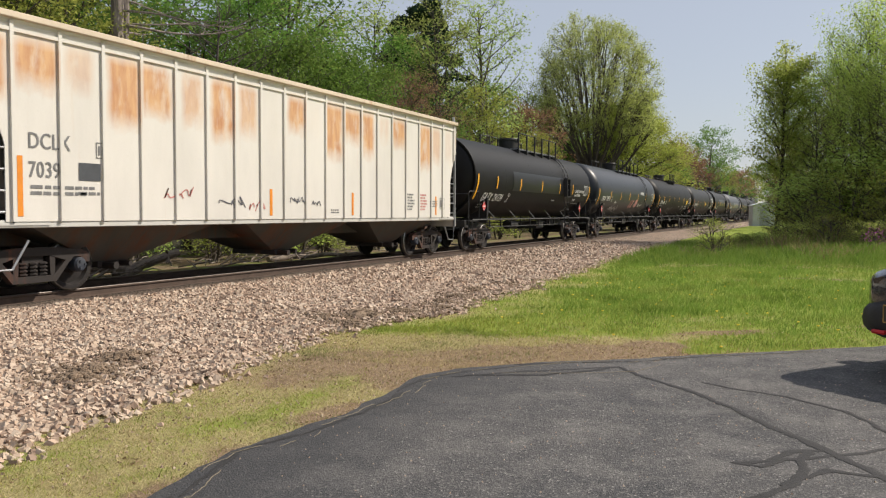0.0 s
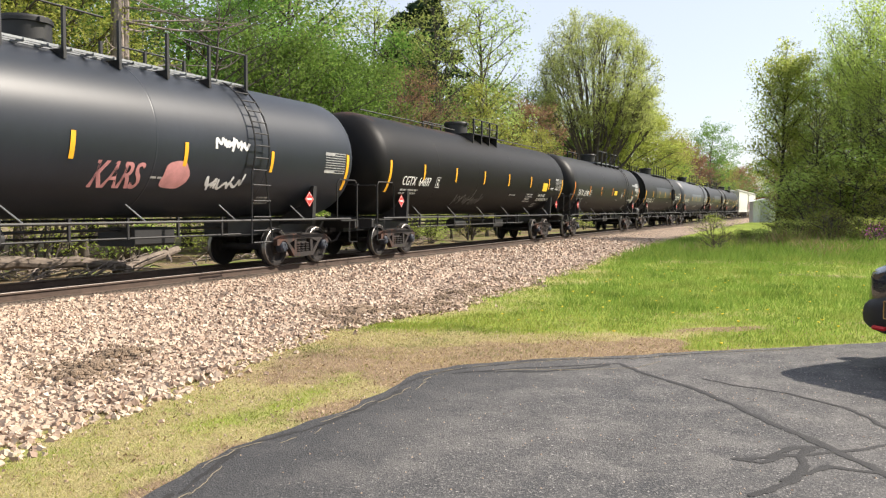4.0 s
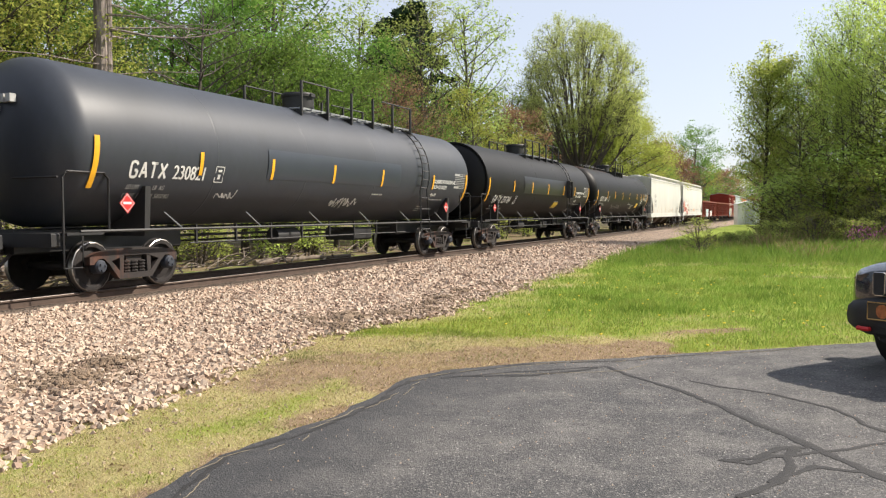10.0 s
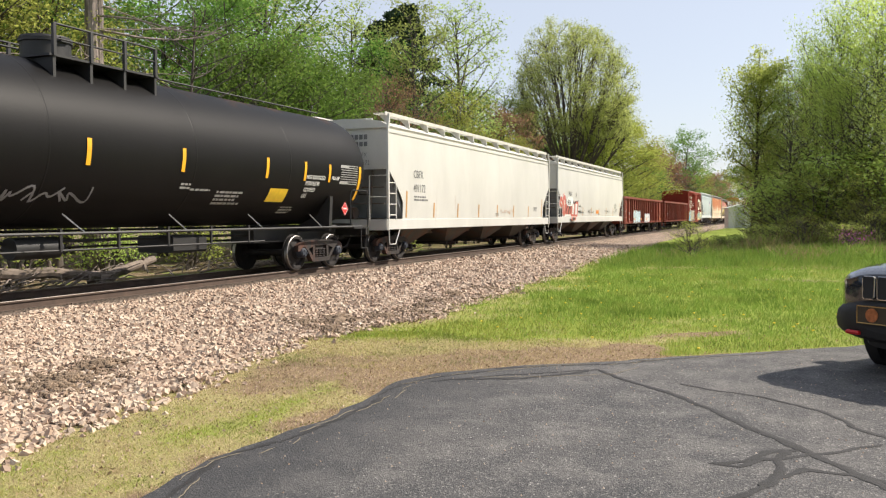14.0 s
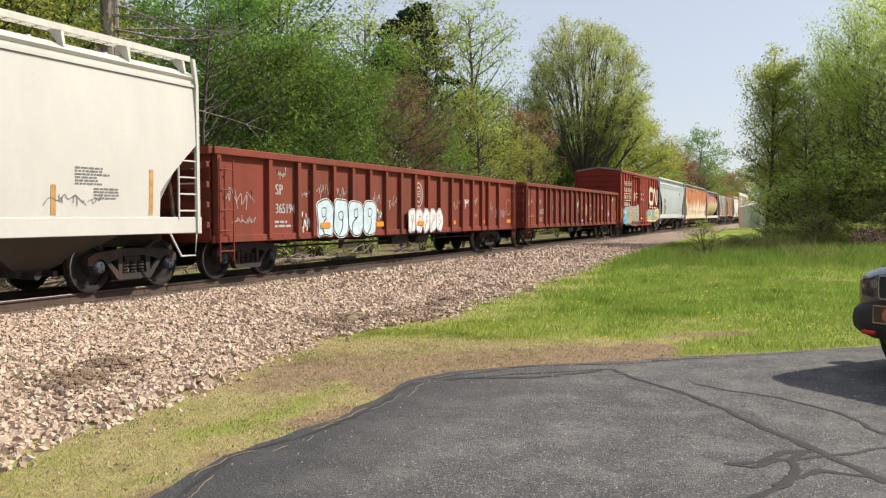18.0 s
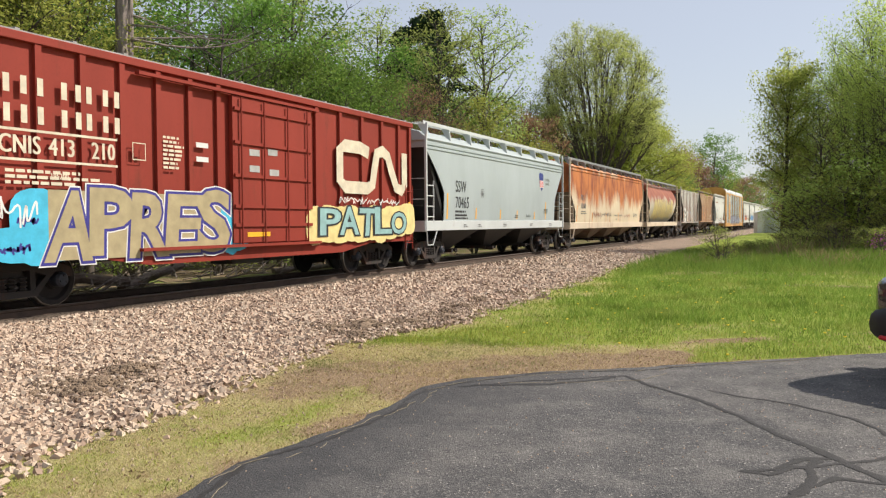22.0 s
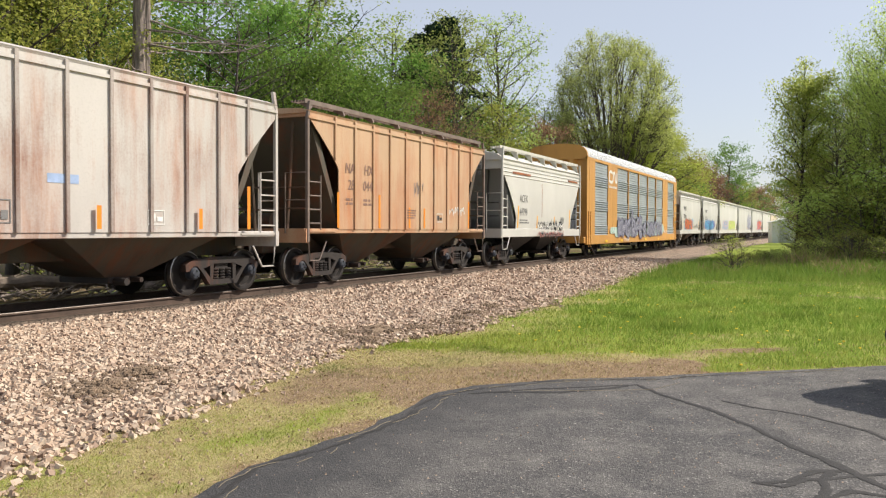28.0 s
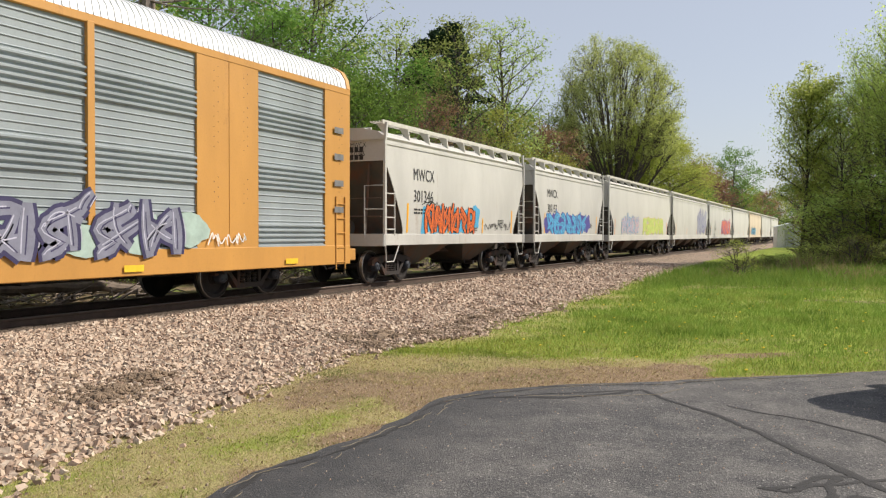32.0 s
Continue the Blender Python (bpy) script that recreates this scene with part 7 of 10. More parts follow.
def make_box_car():
    s0 = 267.3
    car, surf, door = box_car(s0, 14.7, "red-brown box car with a sliding door and bright graffiti", BOX_RED)
    couple((car, surf), s0)
    cream = spray("cream", (0.62, 0.55, 0.42))
    out = lambda y, z: 1.555
    for r in (0, 1):
        for i, a in enumerate((-6.3, -6.0, -5.7, -5.25, -4.97, -4.75, -4.4, -4.15)):
            mb = band(MB(), a, a + 0.11, 3.42 - r * 0.45, 3.7 - r * 0.45, out, 0.004, 1)
            part("company_name", mb, cream, car, "company name in cream capitals")
    mb = MB()
    band(mb, -6.4, -4.1, 2.84, 2.88, out, 0.004, 1)
    band(mb, -6.4, -4.1, 2.38, 2.42, out, 0.004, 1)
    part("ruled_lines", mb, cream, car)
    for t, y in (("CNIS", -6.42), ("413", -5.52), ("210", -4.68)):
        write(car, t, y, 2.5, 0.29, out, cream, 1.05, 0.82, bold=0.02)
    write(car, "195200", -5.5, 2.12, 0.1, out, cream, 1.0, 0.85, bold=0.006)
    small_print(car, -6.3, 2.2, 3, 2.0, out, cream, 0.05, 3)
    small_print(car, -3.0, 3.0, 8, 0.6, out, cream, 0.045, 4)
    framed_label(car, -3.75, 2.55, 0.3, 0.3, out, cream, BOX_RED)
    patch(car, "label", -2.1, -1.75, 2.9, 3.0, out, WHITE_INK)
    patch(car, "label", -2.1, -1.75, 2.62, 2.72, out, WHITE_INK)
    teal, blue, tan, yellow = spray("turquoise", (0.05, 0.42, 0.62)), spray("deep_blue", (0.035, 0.03, 0.22)), spray("tan_olive", (0.36, 0.30, 0.17)), spray("pale_yellow", (0.68, 0.56, 0.24))
    white = spray("bright_white", (0.7, 0.69, 0.66))
    rng = random.Random(3)
    for y, z, a, b in ((-5.75, 1.35, 0.5, 0.6), (-6.1, 1.08, 0.55, 0.28), (-5.6, 1.05, 0.6, 0.25), (-1.15, 1.35, 0.4, 0.6), (-0.95, 1.05, 0.42, 0.25), (-1.5, 1.05, 0.5, 0.22)):
        halo = MB()
        fill(halo, blob(rng, y, z, a, b, 22, 0.12), out, 0.008 + 0.0004 * rng.random())
        part("graffiti_background", halo, teal, car, "turquoise painted cloud")
    back = MB()
    band(back, -5.55, -1.4, 0.8, 1.95, out, 0.0088, 2, 4)
    part("graffiti_background", back, tan, car, "tan and olive painted ground of the lettering")
    graffiti_word(car, "APRES", -5.65, -1.25, 0.86, 1.98, out, tan, blue, white, 0.06, 131, "large tan and blue graffiti letter", 0.03, 0.032)
    scribble(car, -6.1, -5.75, 1.35, 1.55, out, blue, 3, 0.035, 134)
    scribble(car, -6.5, -5.9, 0.92, 1.1, out, blue, 4, 0.04, 135)
    for k in range(10):
        halo = MB()
        fill(halo, blob(rng, 2.1 + k * 0.53, 1.32 + 0.06 * (k % 2) + 0.12 * (k > 7), 0.5, 0.47, 20, 0.08), lambda y, z: 1.6, 0.004 + 0.0004 * k)
        part("graffiti_background", halo, yellow, car, "pale yellow painted cloud")
    graffiti_word(car, "PATLO", 2.15, 6.7, 1.08, 1.72, lambda y, z: 1.605, spray("pale_teal", (0.25, 0.42, 0.42)), spray("black", (0.02, 0.02, 0.025)), None, 0.05, 132, "pale teal graffiti letter", 0.02, 0.045)
    scribble(car, 3.2, 6.4, 1.85, 2.1, out, white, 9, 0.03, 136)
    logo_line(car, 3.1, 2.25, 3.8, 1.2, out, cream, 0.33, label="flowing cream company logo")
    scribble(car, -6.7, -5.8, 1.3, 2.0, out, white, 3, 0.035, 133)
    for a, b in ((-0.5, 2.85), (0.15, 2.9), (-0.5, 2.5), (0.2, 2.45)):
        patch(car, "label", a, a + 0.35, b, b + 0.14, lambda y, z: 1.602, PALE_INK)
    for y in (-7.1, 7.1):
        patch(car, "reflective_stripe", y - 0.06, y + 0.06, 1.2, 2.0, out, STRIPE_YELLOW, nz=1)
    patch(car, "reflective_stripe", -0.6, 0.2, 1.1, 1.2, lambda y, z: 1.602, STRIPE_YELLOW, nz=1)


def make_middle_hoppers():
    car, surf = couple(hopper_car(283.05, 14.9, "pale grey-blue curved covered hopper car", GREY_BLUE, PALE_SILL, ("SSW", "70465"), cut=1.35, bays=3, ink_size=0.40, mark_at=(0.15, 2.42), corner_z=3.76, cut_z=2.35, z0=1.42,
                                  eave=4.0, top=4.42, walk_paint=PALE_SILL, stripes=0, number_gap=1.36), 283.05)
    for y, h in ((-5.85, 0.85), (-3.35, 0.4), (-0.9, 0.35), (1.0, 0.35), (3.2, 0.3), (4.75, 0.75)):
        patch(car, "reflective_stripe", y - 0.045, y + 0.045, 1.5, 1.5 + h, surf, STRIPE_YELLOW, nz=2)
    rib = MB()
    for z in (3.74, 3.86):
        rib.box(surf(0, z), surf(0, z) + 0.03, -7.35, 7.35, z - 0.025, z + 0.025)
    part("side_moulding", rib, GREY_BLUE, car)
    shield = MB()
    pts = [(3.85, 3.45), (4.0, 3.55), (4.15, 3.5), (4.3, 3.55), (4.46, 3.45), (4.42, 3.1), (4.3, 2.85), (4.15, 2.74), (4.0, 2.85), (3.88, 3.1)]
    fill(shield, pts, surf, 0.008)
    sh = part("shield_badge", shield, spray("navy", (0.02, 0.03, 0.2)), car, "red, white and blue shield badge")
    bars = MB()
    for k in range(6):
        y = 3.92 + k * 0.085
        band(bars, y, y + 0.04, 2.9, 3.18, surf, 0.0095, 2)
    part("shield_stripe", bars, spray("bright_red", (0.6, 0.03, 0.04)), sh)
    low = MB()
    band(low, 3.9, 4.42, 2.88, 3.2, surf, 0.0088, 2)
    part("shield_field", low, WHITE_INK, sh)
    write(car, "BUILDING", 4.68, 3.2, 0.13, surf, GREY_INK, 1.0, 0.8)
    write(car, "AMERICA", 4.7, 3.02, 0.13, surf, GREY_INK, 1.0, 0.8)
    write(car, "CH-100-033", 2.1, 1.58, 0.11, surf, BLACK_INK, 1.0, 0.8, 0.15)
    framed_label(car, -2.9, 2.3, 0.22, 0.28, surf, GREY_INK, GREY_INK)
    for y in (-4.5, -3.2, -0.6, 2.6, 5.3):
        small_print(car, y, 1.28, 2, 0.4, lambda a, b: 1.535, GREY_INK, 0.035, int(y * 10))
    small_print(car, -5.2, 1.72, 2, 1.3, surf, BLACK_INK, 0.07, 8)
    car, surf = couple(hopper_car(300.75, 18.0, "buff covered hopper car streaked with orange rust", BUFF_RUST, BUFF, ("TILX", "620680"), bays=4, ink_size=0.27, mark_at=(0.11, 2.5), ink=GREY_INK, corner_z=2.85, cut_z=1.85, cut=1.0,
                                  eave=4.1, top=4.42, z0=1.32, brackets=13, stripe=STRIPE_ORANGE, stripes=6, number_gap=1.6, under=weathered("buff_underside", (0.24, 0.19, 0.13), (0.2, 0.1, 0.05), 0.35, 0.7)), 300.75)
    dull = spray("dull_red", (0.34, 0.16, 0.12))
    scribble(car, -4.6, -2.9, 1.45, 2.1, surf, dull, 3, 0.05, 141)
    scribble(car, -2.6, -0.2, 1.6, 1.95, surf, spray("dark_pen", (0.1, 0.1, 0.12)), 4, 0.03, 142)
    scribble(car, 3.2, 4.6, 1.55, 1.9, surf, dull, 2, 0.04, 143)
    small_print(car, 0.4, 1.75, 2, 2.6, surf, GREY_INK, 0.03, 5)
    framed_label(car, 5.9, 1.6, 0.35, 0.3, surf, GREY_INK, GREY_INK)
    car, surf = couple(hopper_car(318.1, 13.3, "round-sided cream hopper car with a rusty top and yellow graffiti", ROUND_RUST, BUFF, None, cut=1.25, cut_z=2.3, corner_z=3.6, bays=3, round_side=True, half_w=1.52, z0=1.3, eave=3.95, top=4.25, brackets=7), 318.1)
    throw_up(car, -3.6, 4.4, 1.6, 3.0, 8, surf, spray("straw", (0.62, 0.50, 0.20)), spray("dull_brown", (0.25, 0.17, 0.12)), 151, w=0.06, label="straw-yellow graffiti lettering")
    t_ribs = [-4.36 + 0.905 * i for i in range(11)]
    car, surf = couple(hopper_car(332.5, 11.4, "weathered grey ribbed hopper car with white stencil panels", OLD_GREY, OLD_GREY, None, rib_list=t_ribs, cut=1.3, bays=2, brackets=0, bulge=0, half_w=1.5, sill=False, eave=4.1, top=4.3, z0=1.3,
                                  corner_z=3.85, cut_z=2.5, stripes=0, under=SHADED_DARK_UNDER, rib_paint=weathered("rib_rusty", (0.40, 0.36, 0.33), (0.16, 0.08, 0.06), 0.45, 0.7), walk_paint=OLD_GREY), 332.5)
    white = spray("bright_white", (0.7, 0.69, 0.66))
    for a, z in ((-4.3, 2.55), (-3.38, 2.52), (-2.48, 2.3)):
        patch(car, "stencil_panel", a, a + 0.8, 1.33, z, surf, white, "fresh white stencil panel", 0.004)
    for t, y, z in (("MW", -4.2, 2.08), ("CX", -3.32, 2.06), ("30", -4.18, 1.66), ("06", -3.32, 1.66), ("48", -2.38, 1.66)):
        write(car, t, y, z, 0.27, surf, BLACK_INK, 1.0, 0.85, 0.15, 0.02)
    for y, h in ((-4.5, 0.95), (-1.95, 0.45), (0.75, 0.4), (3.2, 0.4), (4.65, 0.9)):
        patch(car, "reflective_stripe", y - 0.05, y + 0.05, 1.36, 1.36 + h, lambda a, b: 1.568, STRIPE_ORANGE, nz=1)
    scribble(car, -5.0, -4.5, 2.9, 3.9, surf, spray("dark_pen", (0.1, 0.1, 0.12)), 2, 0.02, 161)
    patch(car, "blue_smear", -0.2, 0.4, 2.1, 2.25, surf, spray("faded_blue", (0.3, 0.4, 0.6)), "", 0.006)
    framed_label(car, 1.9, 1.45, 0.4, 0.25, surf, white, white)
    framed_label(car, -1.2, 1.45, 0.35, 0.35, surf, GREY_INK, GREY_INK)
    u_ribs = [-4.2 + 0.925 * i for i in range(10)]
    car, surf = couple(hopper_car(344.75, 10.7, "tan-brown ribbed hopper car with faded letters", TAN_BROWN, TAN_BROWN, None, rib_list=u_ribs, cut=1.32, bays=2, bulge=0, half_w=1.5, sill=False, brackets=8, eave=4.15, top=4.3, z0=1.36, corner_z=4.05, cut_z=2.87,
                                  stripes=0, under=SHADED_DARK_UNDER, walk_paint=plain("brown_steel", (0.16, 0.12, 0.1), 0.7, 0, 0.3)), 344.75)
    faint = spray("faded_brown", (0.22, 0.13, 0.1))
    for t, y, z in (("NA", -3.75, 2.8), ("HX", -2.82, 2.8), ("28", -3.62, 2.38), ("044", -2.88, 2.38)):
        write(car, t, y, z, 0.27, surf, faint, 1.0, 0.85, 0.1, 0.014)
    small_print(car, -3.7, 2.1, 2, 0.4, surf, faint, 0.06, 11)
    small_print(car, -2.85, 2.1, 2, 0.5, surf, faint, 0.06, 12)
    for y in (-4.05, -2.0, -0.25, 0.7, 4.0):
        patch(car, "reflective_stripe", y - 0.05, y + 0.05, 1.4, 2.0 if abs(y) < 2 else 2.3, surf, STRIPE_ORANGE, nz=1)
    scribble(car, 0.0, 0.6, 2.3, 2.9, surf, spray("chalk", (0.38, 0.30, 0.27)), 3, 0.025, 171)
    scribble(car, 2.5, 3.6, 1.8, 2.2, surf, white, 5, 0.03, 172)
    framed_label(car, 1.55, 1.6, 0.4, 0.25, surf, WHITE_INK, BLACK_INK)
    small_print(car, -0.4, 1.9, 4, 0.6, surf, faint, 0.04, 6)
    car, surf = couple(hopper_car(356.85, 10.2, "short white covered hopper car with scribbled graffiti", CREAM, CREAM, ("ACFX", "44799"), cut=1.5, bays=2, ink_size=0.3, mark_at=(0.18, 2.45), corner_z=3.65, cut_z=1.85, eave=4.0, top=4.35, z0=1.38,
                                  walk_paint=WHITE_STEEL, stripes=4, number_gap=1.75, brackets=7, open_end=SHADED_SLOPE, ink=GREY_INK), 356.85)
    scribble(car, -1.0, 2.4, 1.15, 1.85, lambda a, b: surf(a, b) + (0.0 if b > 1.4 else 0.01), spray("black", (0.02, 0.02, 0.025)), 26, 0.045, 181)
    scribble(car, -1.0, 2.4, 1.15, 1.85, lambda a, b: surf(a, b) + 0.004, white, 20, 0.03, 182)
    scribble(car, -0.9, 2.4, 0.98, 1.36, lambda a, b: 1.545, spray("black", (0.02, 0.02, 0.025)), 20, 0.035, 183)
    scribble(car, -1.1, 2.4, 0.98, 1.4, lambda a, b: 1.549, spray("faded_red", (0.5, 0.2, 0.18)), 9, 0.025, 184)
    for z in (3.42, 3.56, 3.71):
        part("side_moulding", MB().prism([(surf(0, z) - 0.01, z - 0.035), (surf(0, z) + 0.028, z), (surf(0, z) - 0.01, z + 0.035)], "y", -5.05, 5.05), CREAM, car)
    part("rust_strip", MB().box(surf(0, 3.6), surf(0, 3.6) + 0.034, 3.2, 4.6, 3.57, 3.65), plain("rust_plain", (0.3, 0.1, 0.04), 0.85, 0, 0.4), car, "rusty weld strip")
    part("rust_run", band(MB(), -0.58, -0.54, 1.9, 3.3, surf, 0.006, 6), plain("rust_plain", (0.3, 0.1, 0.04), 0.85, 0, 0.4), car, "thin vertical rust run")
    part("rust_strip", MB().box(surf(0, 3.6), surf(0, 3.6) + 0.03, -4.0, -2.0, 3.52, 3.6), plain("rust_plain", (0.3, 0.1, 0.04), 0.85, 0, 0.4), car, "rusty weld strip")
    patch(car, "black_notice", 1.85, 2.2, 1.5, 1.72, surf, BLACK_INK, "black notice panel", 0.009)


def make_rack():
    s0 = 375.65
    car, surf = couple(auto_rack(s0, 25.0, "yellow auto rack car with grey corrugated panels and purple graffiti"), s0)
    face = lambda y, z: 1.585
    white = spray("bright_white", (0.7, 0.69, 0.66))
    flat = lambda y, z: 1.553
    logo_line(car, -8.2, 3.95, 1.75, 0.62, flat, white, 0.16)
    for k in range(9):
        part("printed_bar", band(MB(), -8.2 + k * 0.195, -8.08 + k * 0.195, 3.66, 3.78, flat, 0.006, 1), white, car, "small white print")
    purple, ink, haze_paint = spray("lavender_grey", (0.2, 0.205, 0.27)), spray("night_blue", (0.035, 0.03, 0.09)), spray("pale_mint", (0.36, 0.47, 0.42))
    shine = spray("lavender_light", (0.46, 0.46, 0.56))
    halo = MB()
    rng = random.Random(9)
    for k in range(12):
        fill(halo, blob(rng, -6.4 + k * 1.2, 1.25 + 0.1 * (k % 3), 0.5, 0.3, 16, 0.3), face, 0.002 + 0.0003 * k)
    tagged(part("graffiti_background", halo, haze_paint, car, "pale mint painted haze"), kind="stuff")
    throw_up(car, -6.1, 0.4, 0.95, 2.05, 6, lambda y, z: 1.59, purple, ink, 191, shine=shine, w=0.085, spike=0.55, label="purple graffiti lettering")
    throw_up(car, 0.5, 6.8, 0.95, 1.85, 6, lambda y, z: 1.59, purple, ink, 192, shine=shine, w=0.07, spike=0.35, label="purple graffiti lettering")
    throw_up(car, -7.9, -6.75, 1.15, 1.5, 4, face, spray("mint", (0.35, 0.6, 0.5)), white, 193, w=0.03, label="small mint tag")
    scribble(car, 7.3, 8.4, 1.1, 1.5, face, white, 4, 0.03, 194)
    write(car, "TTGX 694405", -4.9, 0.7, 0.2, lambda y, z: 1.6, WHITE_INK, 1.0, 0.85, 0.15, 0.01)
    mb = MB()
    for a in (-11.6, -7.8, -6.8, 7.5, 8.4, 12.0):
        for k in range(6):
            for z in (2.0, 3.1, 3.5, 4.2):
                mb.add([(1.556, a + 0.12 * (k % 2), z + 0.1 * k), (1.556, a + 0.02 + 0.12 * (k % 2), z + 0.1 * k), (1.556, a + 0.02 + 0.12 * (k % 2), z + 0.1 * k + 0.02), (1.556, a + 0.12 * (k % 2), z + 0.1 * k + 0.02)], [(0, 1, 2, 3)])
    tagged(part("riveting", mb, BLACK_INK, car), kind="stuff")
    for y in (-9.0, -5.5, 1.0, 5.2, 9.8):
        patch(car, "reflective_stripe", y, y + 0.45, 0.7, 0.82, face, STICKER_YELLOW, nz=1)
    for k in range(4):
        patch(car, "end_notice", 11.75, 12.15, 1.9 + k * 0.65, 2.05 + k * 0.65, face, GREY_INK, nz=1)


def make_tail():
    orange, black, cyan, indigo = spray("bright_orange", (0.7, 0.14, 0.03)), spray("black", (0.02, 0.02, 0.025)), spray("cyan", (0.08, 0.36, 0.6)), spray("indigo", (0.08, 0.07, 0.3))
    same = dict(cut=1.05, bays=2, ink_size=0.36, mark_at=(0.15, 2.95), corner_z=3.4, cut_z=1.5, eave=4.0, top=4.35, z0=1.36, walk_paint=WHITE_STEEL, under=SHADED_UNDER, brackets=9, number_gap=1.75)
    car, surf = couple(hopper_car(395.35, 10.8, "short off-white covered hopper car with orange and blue graffiti", OFF_WHITE, OFF_WHITE, ("MWCX", "301346"), **same), 395.35)
    throw_up(car, -2.9, 0.7, 1.4, 2.25, 6, surf, orange, black, 201, glow=cyan, w=0.05, label="orange and blue graffiti lettering")
    scribble(car, 1.6, 4.0, 1.45, 1.85, surf, black, 5, 0.03, 202)
    scribble(car, -3.2, -2.2, 2.2, 2.45, surf, black, 2, 0.025, 203)
    car, surf = couple(hopper_car(407.3, 10.6, "short off-white covered hopper car with blue graffiti", OFF_WHITE, OFF_WHITE, ("MWCX", "301157"), **same), 407.3)
    throw_up(car, -3.5, 2.3, 1.4, 2.25, 7, surf, cyan, indigo, 204, glow=indigo, w=0.05, label="blue and purple graffiti lettering")
    long = dict(cut=1.05, bays=4, corner_z=2.85, cut_z=1.85, eave=4.1, top=4.4, z0=1.32, walk_paint=WHITE_STEEL, under=SHADED_UNDER, brackets=11, stripe=STRIPE_ORANGE)
    paints = (CREAM, OFF_WHITE, OFF_WHITE, CREAM, BUFF, OFF_WHITE, CREAM)
    for i in range(7):
        s0 = 422.4 + 18.3 * i
        words = ("cream", "off-white", "off-white", "cream", "buff", "off-white", "cream")[i]
        car, surf = couple(hopper_car(s0, 17.2, words + " covered hopper car near the tail of the train", paints[i], paints[i], None, **long), s0)
        if i == 0:
            throw_up(car, -5.6, -1.4, 1.4, 2.4, 6, surf, spray("pale_pink", (0.6, 0.4, 0.42)), cyan, 211, w=0.06, label="pink and blue graffiti lettering")
            throw_up(car, -0.2, 6.2, 1.4, 2.4, 6, surf, spray("lime", (0.45, 0.58, 0.15)), spray("straw", (0.62, 0.50, 0.20)), 212, w=0.06, label="lime graffiti lettering")
        if i == 1:
            throw_up(car, 3.0, 8.0, 1.4, 3.4, 3, surf, spray("silver_grey", (0.35, 0.36, 0.42)), indigo, 213, w=0.08, label="grey graffiti lettering")
        if i == 2:
            throw_up(car, 0.0, 7.0, 1.4, 2.8, 6, surf, orange, indigo, 214, w=0.1, label="orange and indigo graffiti lettering")
        if i == 4:
            throw_up(car, -6.0, 0.0, 1.4, 2.3, 6, surf, cyan, black, 215, w=0.08, label="blue graffiti lettering")


make_front_hopper()
make_tank_cars()
make_cream_hoppers()
make_gondolas()
make_box_car()
make_middle_hoppers()
make_rack()
make_tail()


# ---- trees ----
def leaf_material(name, a, b, glow=0.58):
    n = Nodes(name)
    isl = n.add("NewGeometry").outputs["Random Per Island"]
    c = n.mix(isl, a, b)
    info = n.add("ObjectInfo").outputs["Random"]
    hsv = n.add("HueSaturation", Color=c)
    n.put(hsv.inputs["Value"], n.math("ADD", 0.8, n.math("MULTIPLY", info, 0.4)))
    n.put(hsv.inputs["Hue"], n.math("ADD", 0.485, n.math("MULTIPLY", info, 0.03)))
    c = hsv.outputs[0]
    n.done(c, 0.6, 0.0, 0.2)
    tr = n.add("BsdfTranslucent", Color=c)
    mx = n.add("MixShader", Fac=glow)
    n.t.links.new(n.b.outputs[0], mx.inputs[1])
    n.t.links.new(tr.outputs[0], mx.inputs[2])
    n.t.links.new(mx.outputs[0], n.t.nodes["Material Output"].inputs["Surface"])
    return n.m


BARK = plain("bark", (0.085, 0.07, 0.058), 0.9, 0.0, 0.4, 4.0, 0.6, (3, 3, 0.6), 0.2)
BARK_PALE = plain("bark_pale", (0.25, 0.205, 0.18), 0.9, 0.0, 0.65, 3.0, 1.0, (4, 4, 0.5), 0.0)
DEAD_WOOD = plain("dead_wood", (0.20, 0.16, 0.13), 0.9, 0.0, 0.4, 4.0, 0.6)
LEAVES = {
    "fresh": leaf_material("leaf_fresh", (0.095, 0.18, 0.03), (0.22, 0.35, 0.075)),
    "yellow": leaf_material("leaf_yellow_green", (0.23, 0.26, 0.05), (0.43, 0.45, 0.105)),
    "deep": leaf_material("leaf_deep", (0.06, 0.12, 0.024), (0.15, 0.25, 0.05)),
    "pale": leaf_material("leaf_pale", (0.24, 0.32, 0.08), (0.42, 0.50, 0.16)),
    "mist": leaf_material("leaf_mist", (0.31, 0.36, 0.10), (0.52, 0.56, 0.20), 0.6),
    # Sunlight put into the leaf colour: brighter, to offset shade inside dense crowns.
    "sunlit_tint": leaf_material("leaf_sunlit_tint", (0.30, 0.40, 0.085), (0.58, 0.66, 0.19), 0.7),
    "bud": leaf_material("leaf_bud", (0.20, 0.10, 0.06), (0.30, 0.20, 0.12)),
    "needle": leaf_material("needle", (0.014, 0.035, 0.018), (0.04, 0.075, 0.03), 0.1),
}


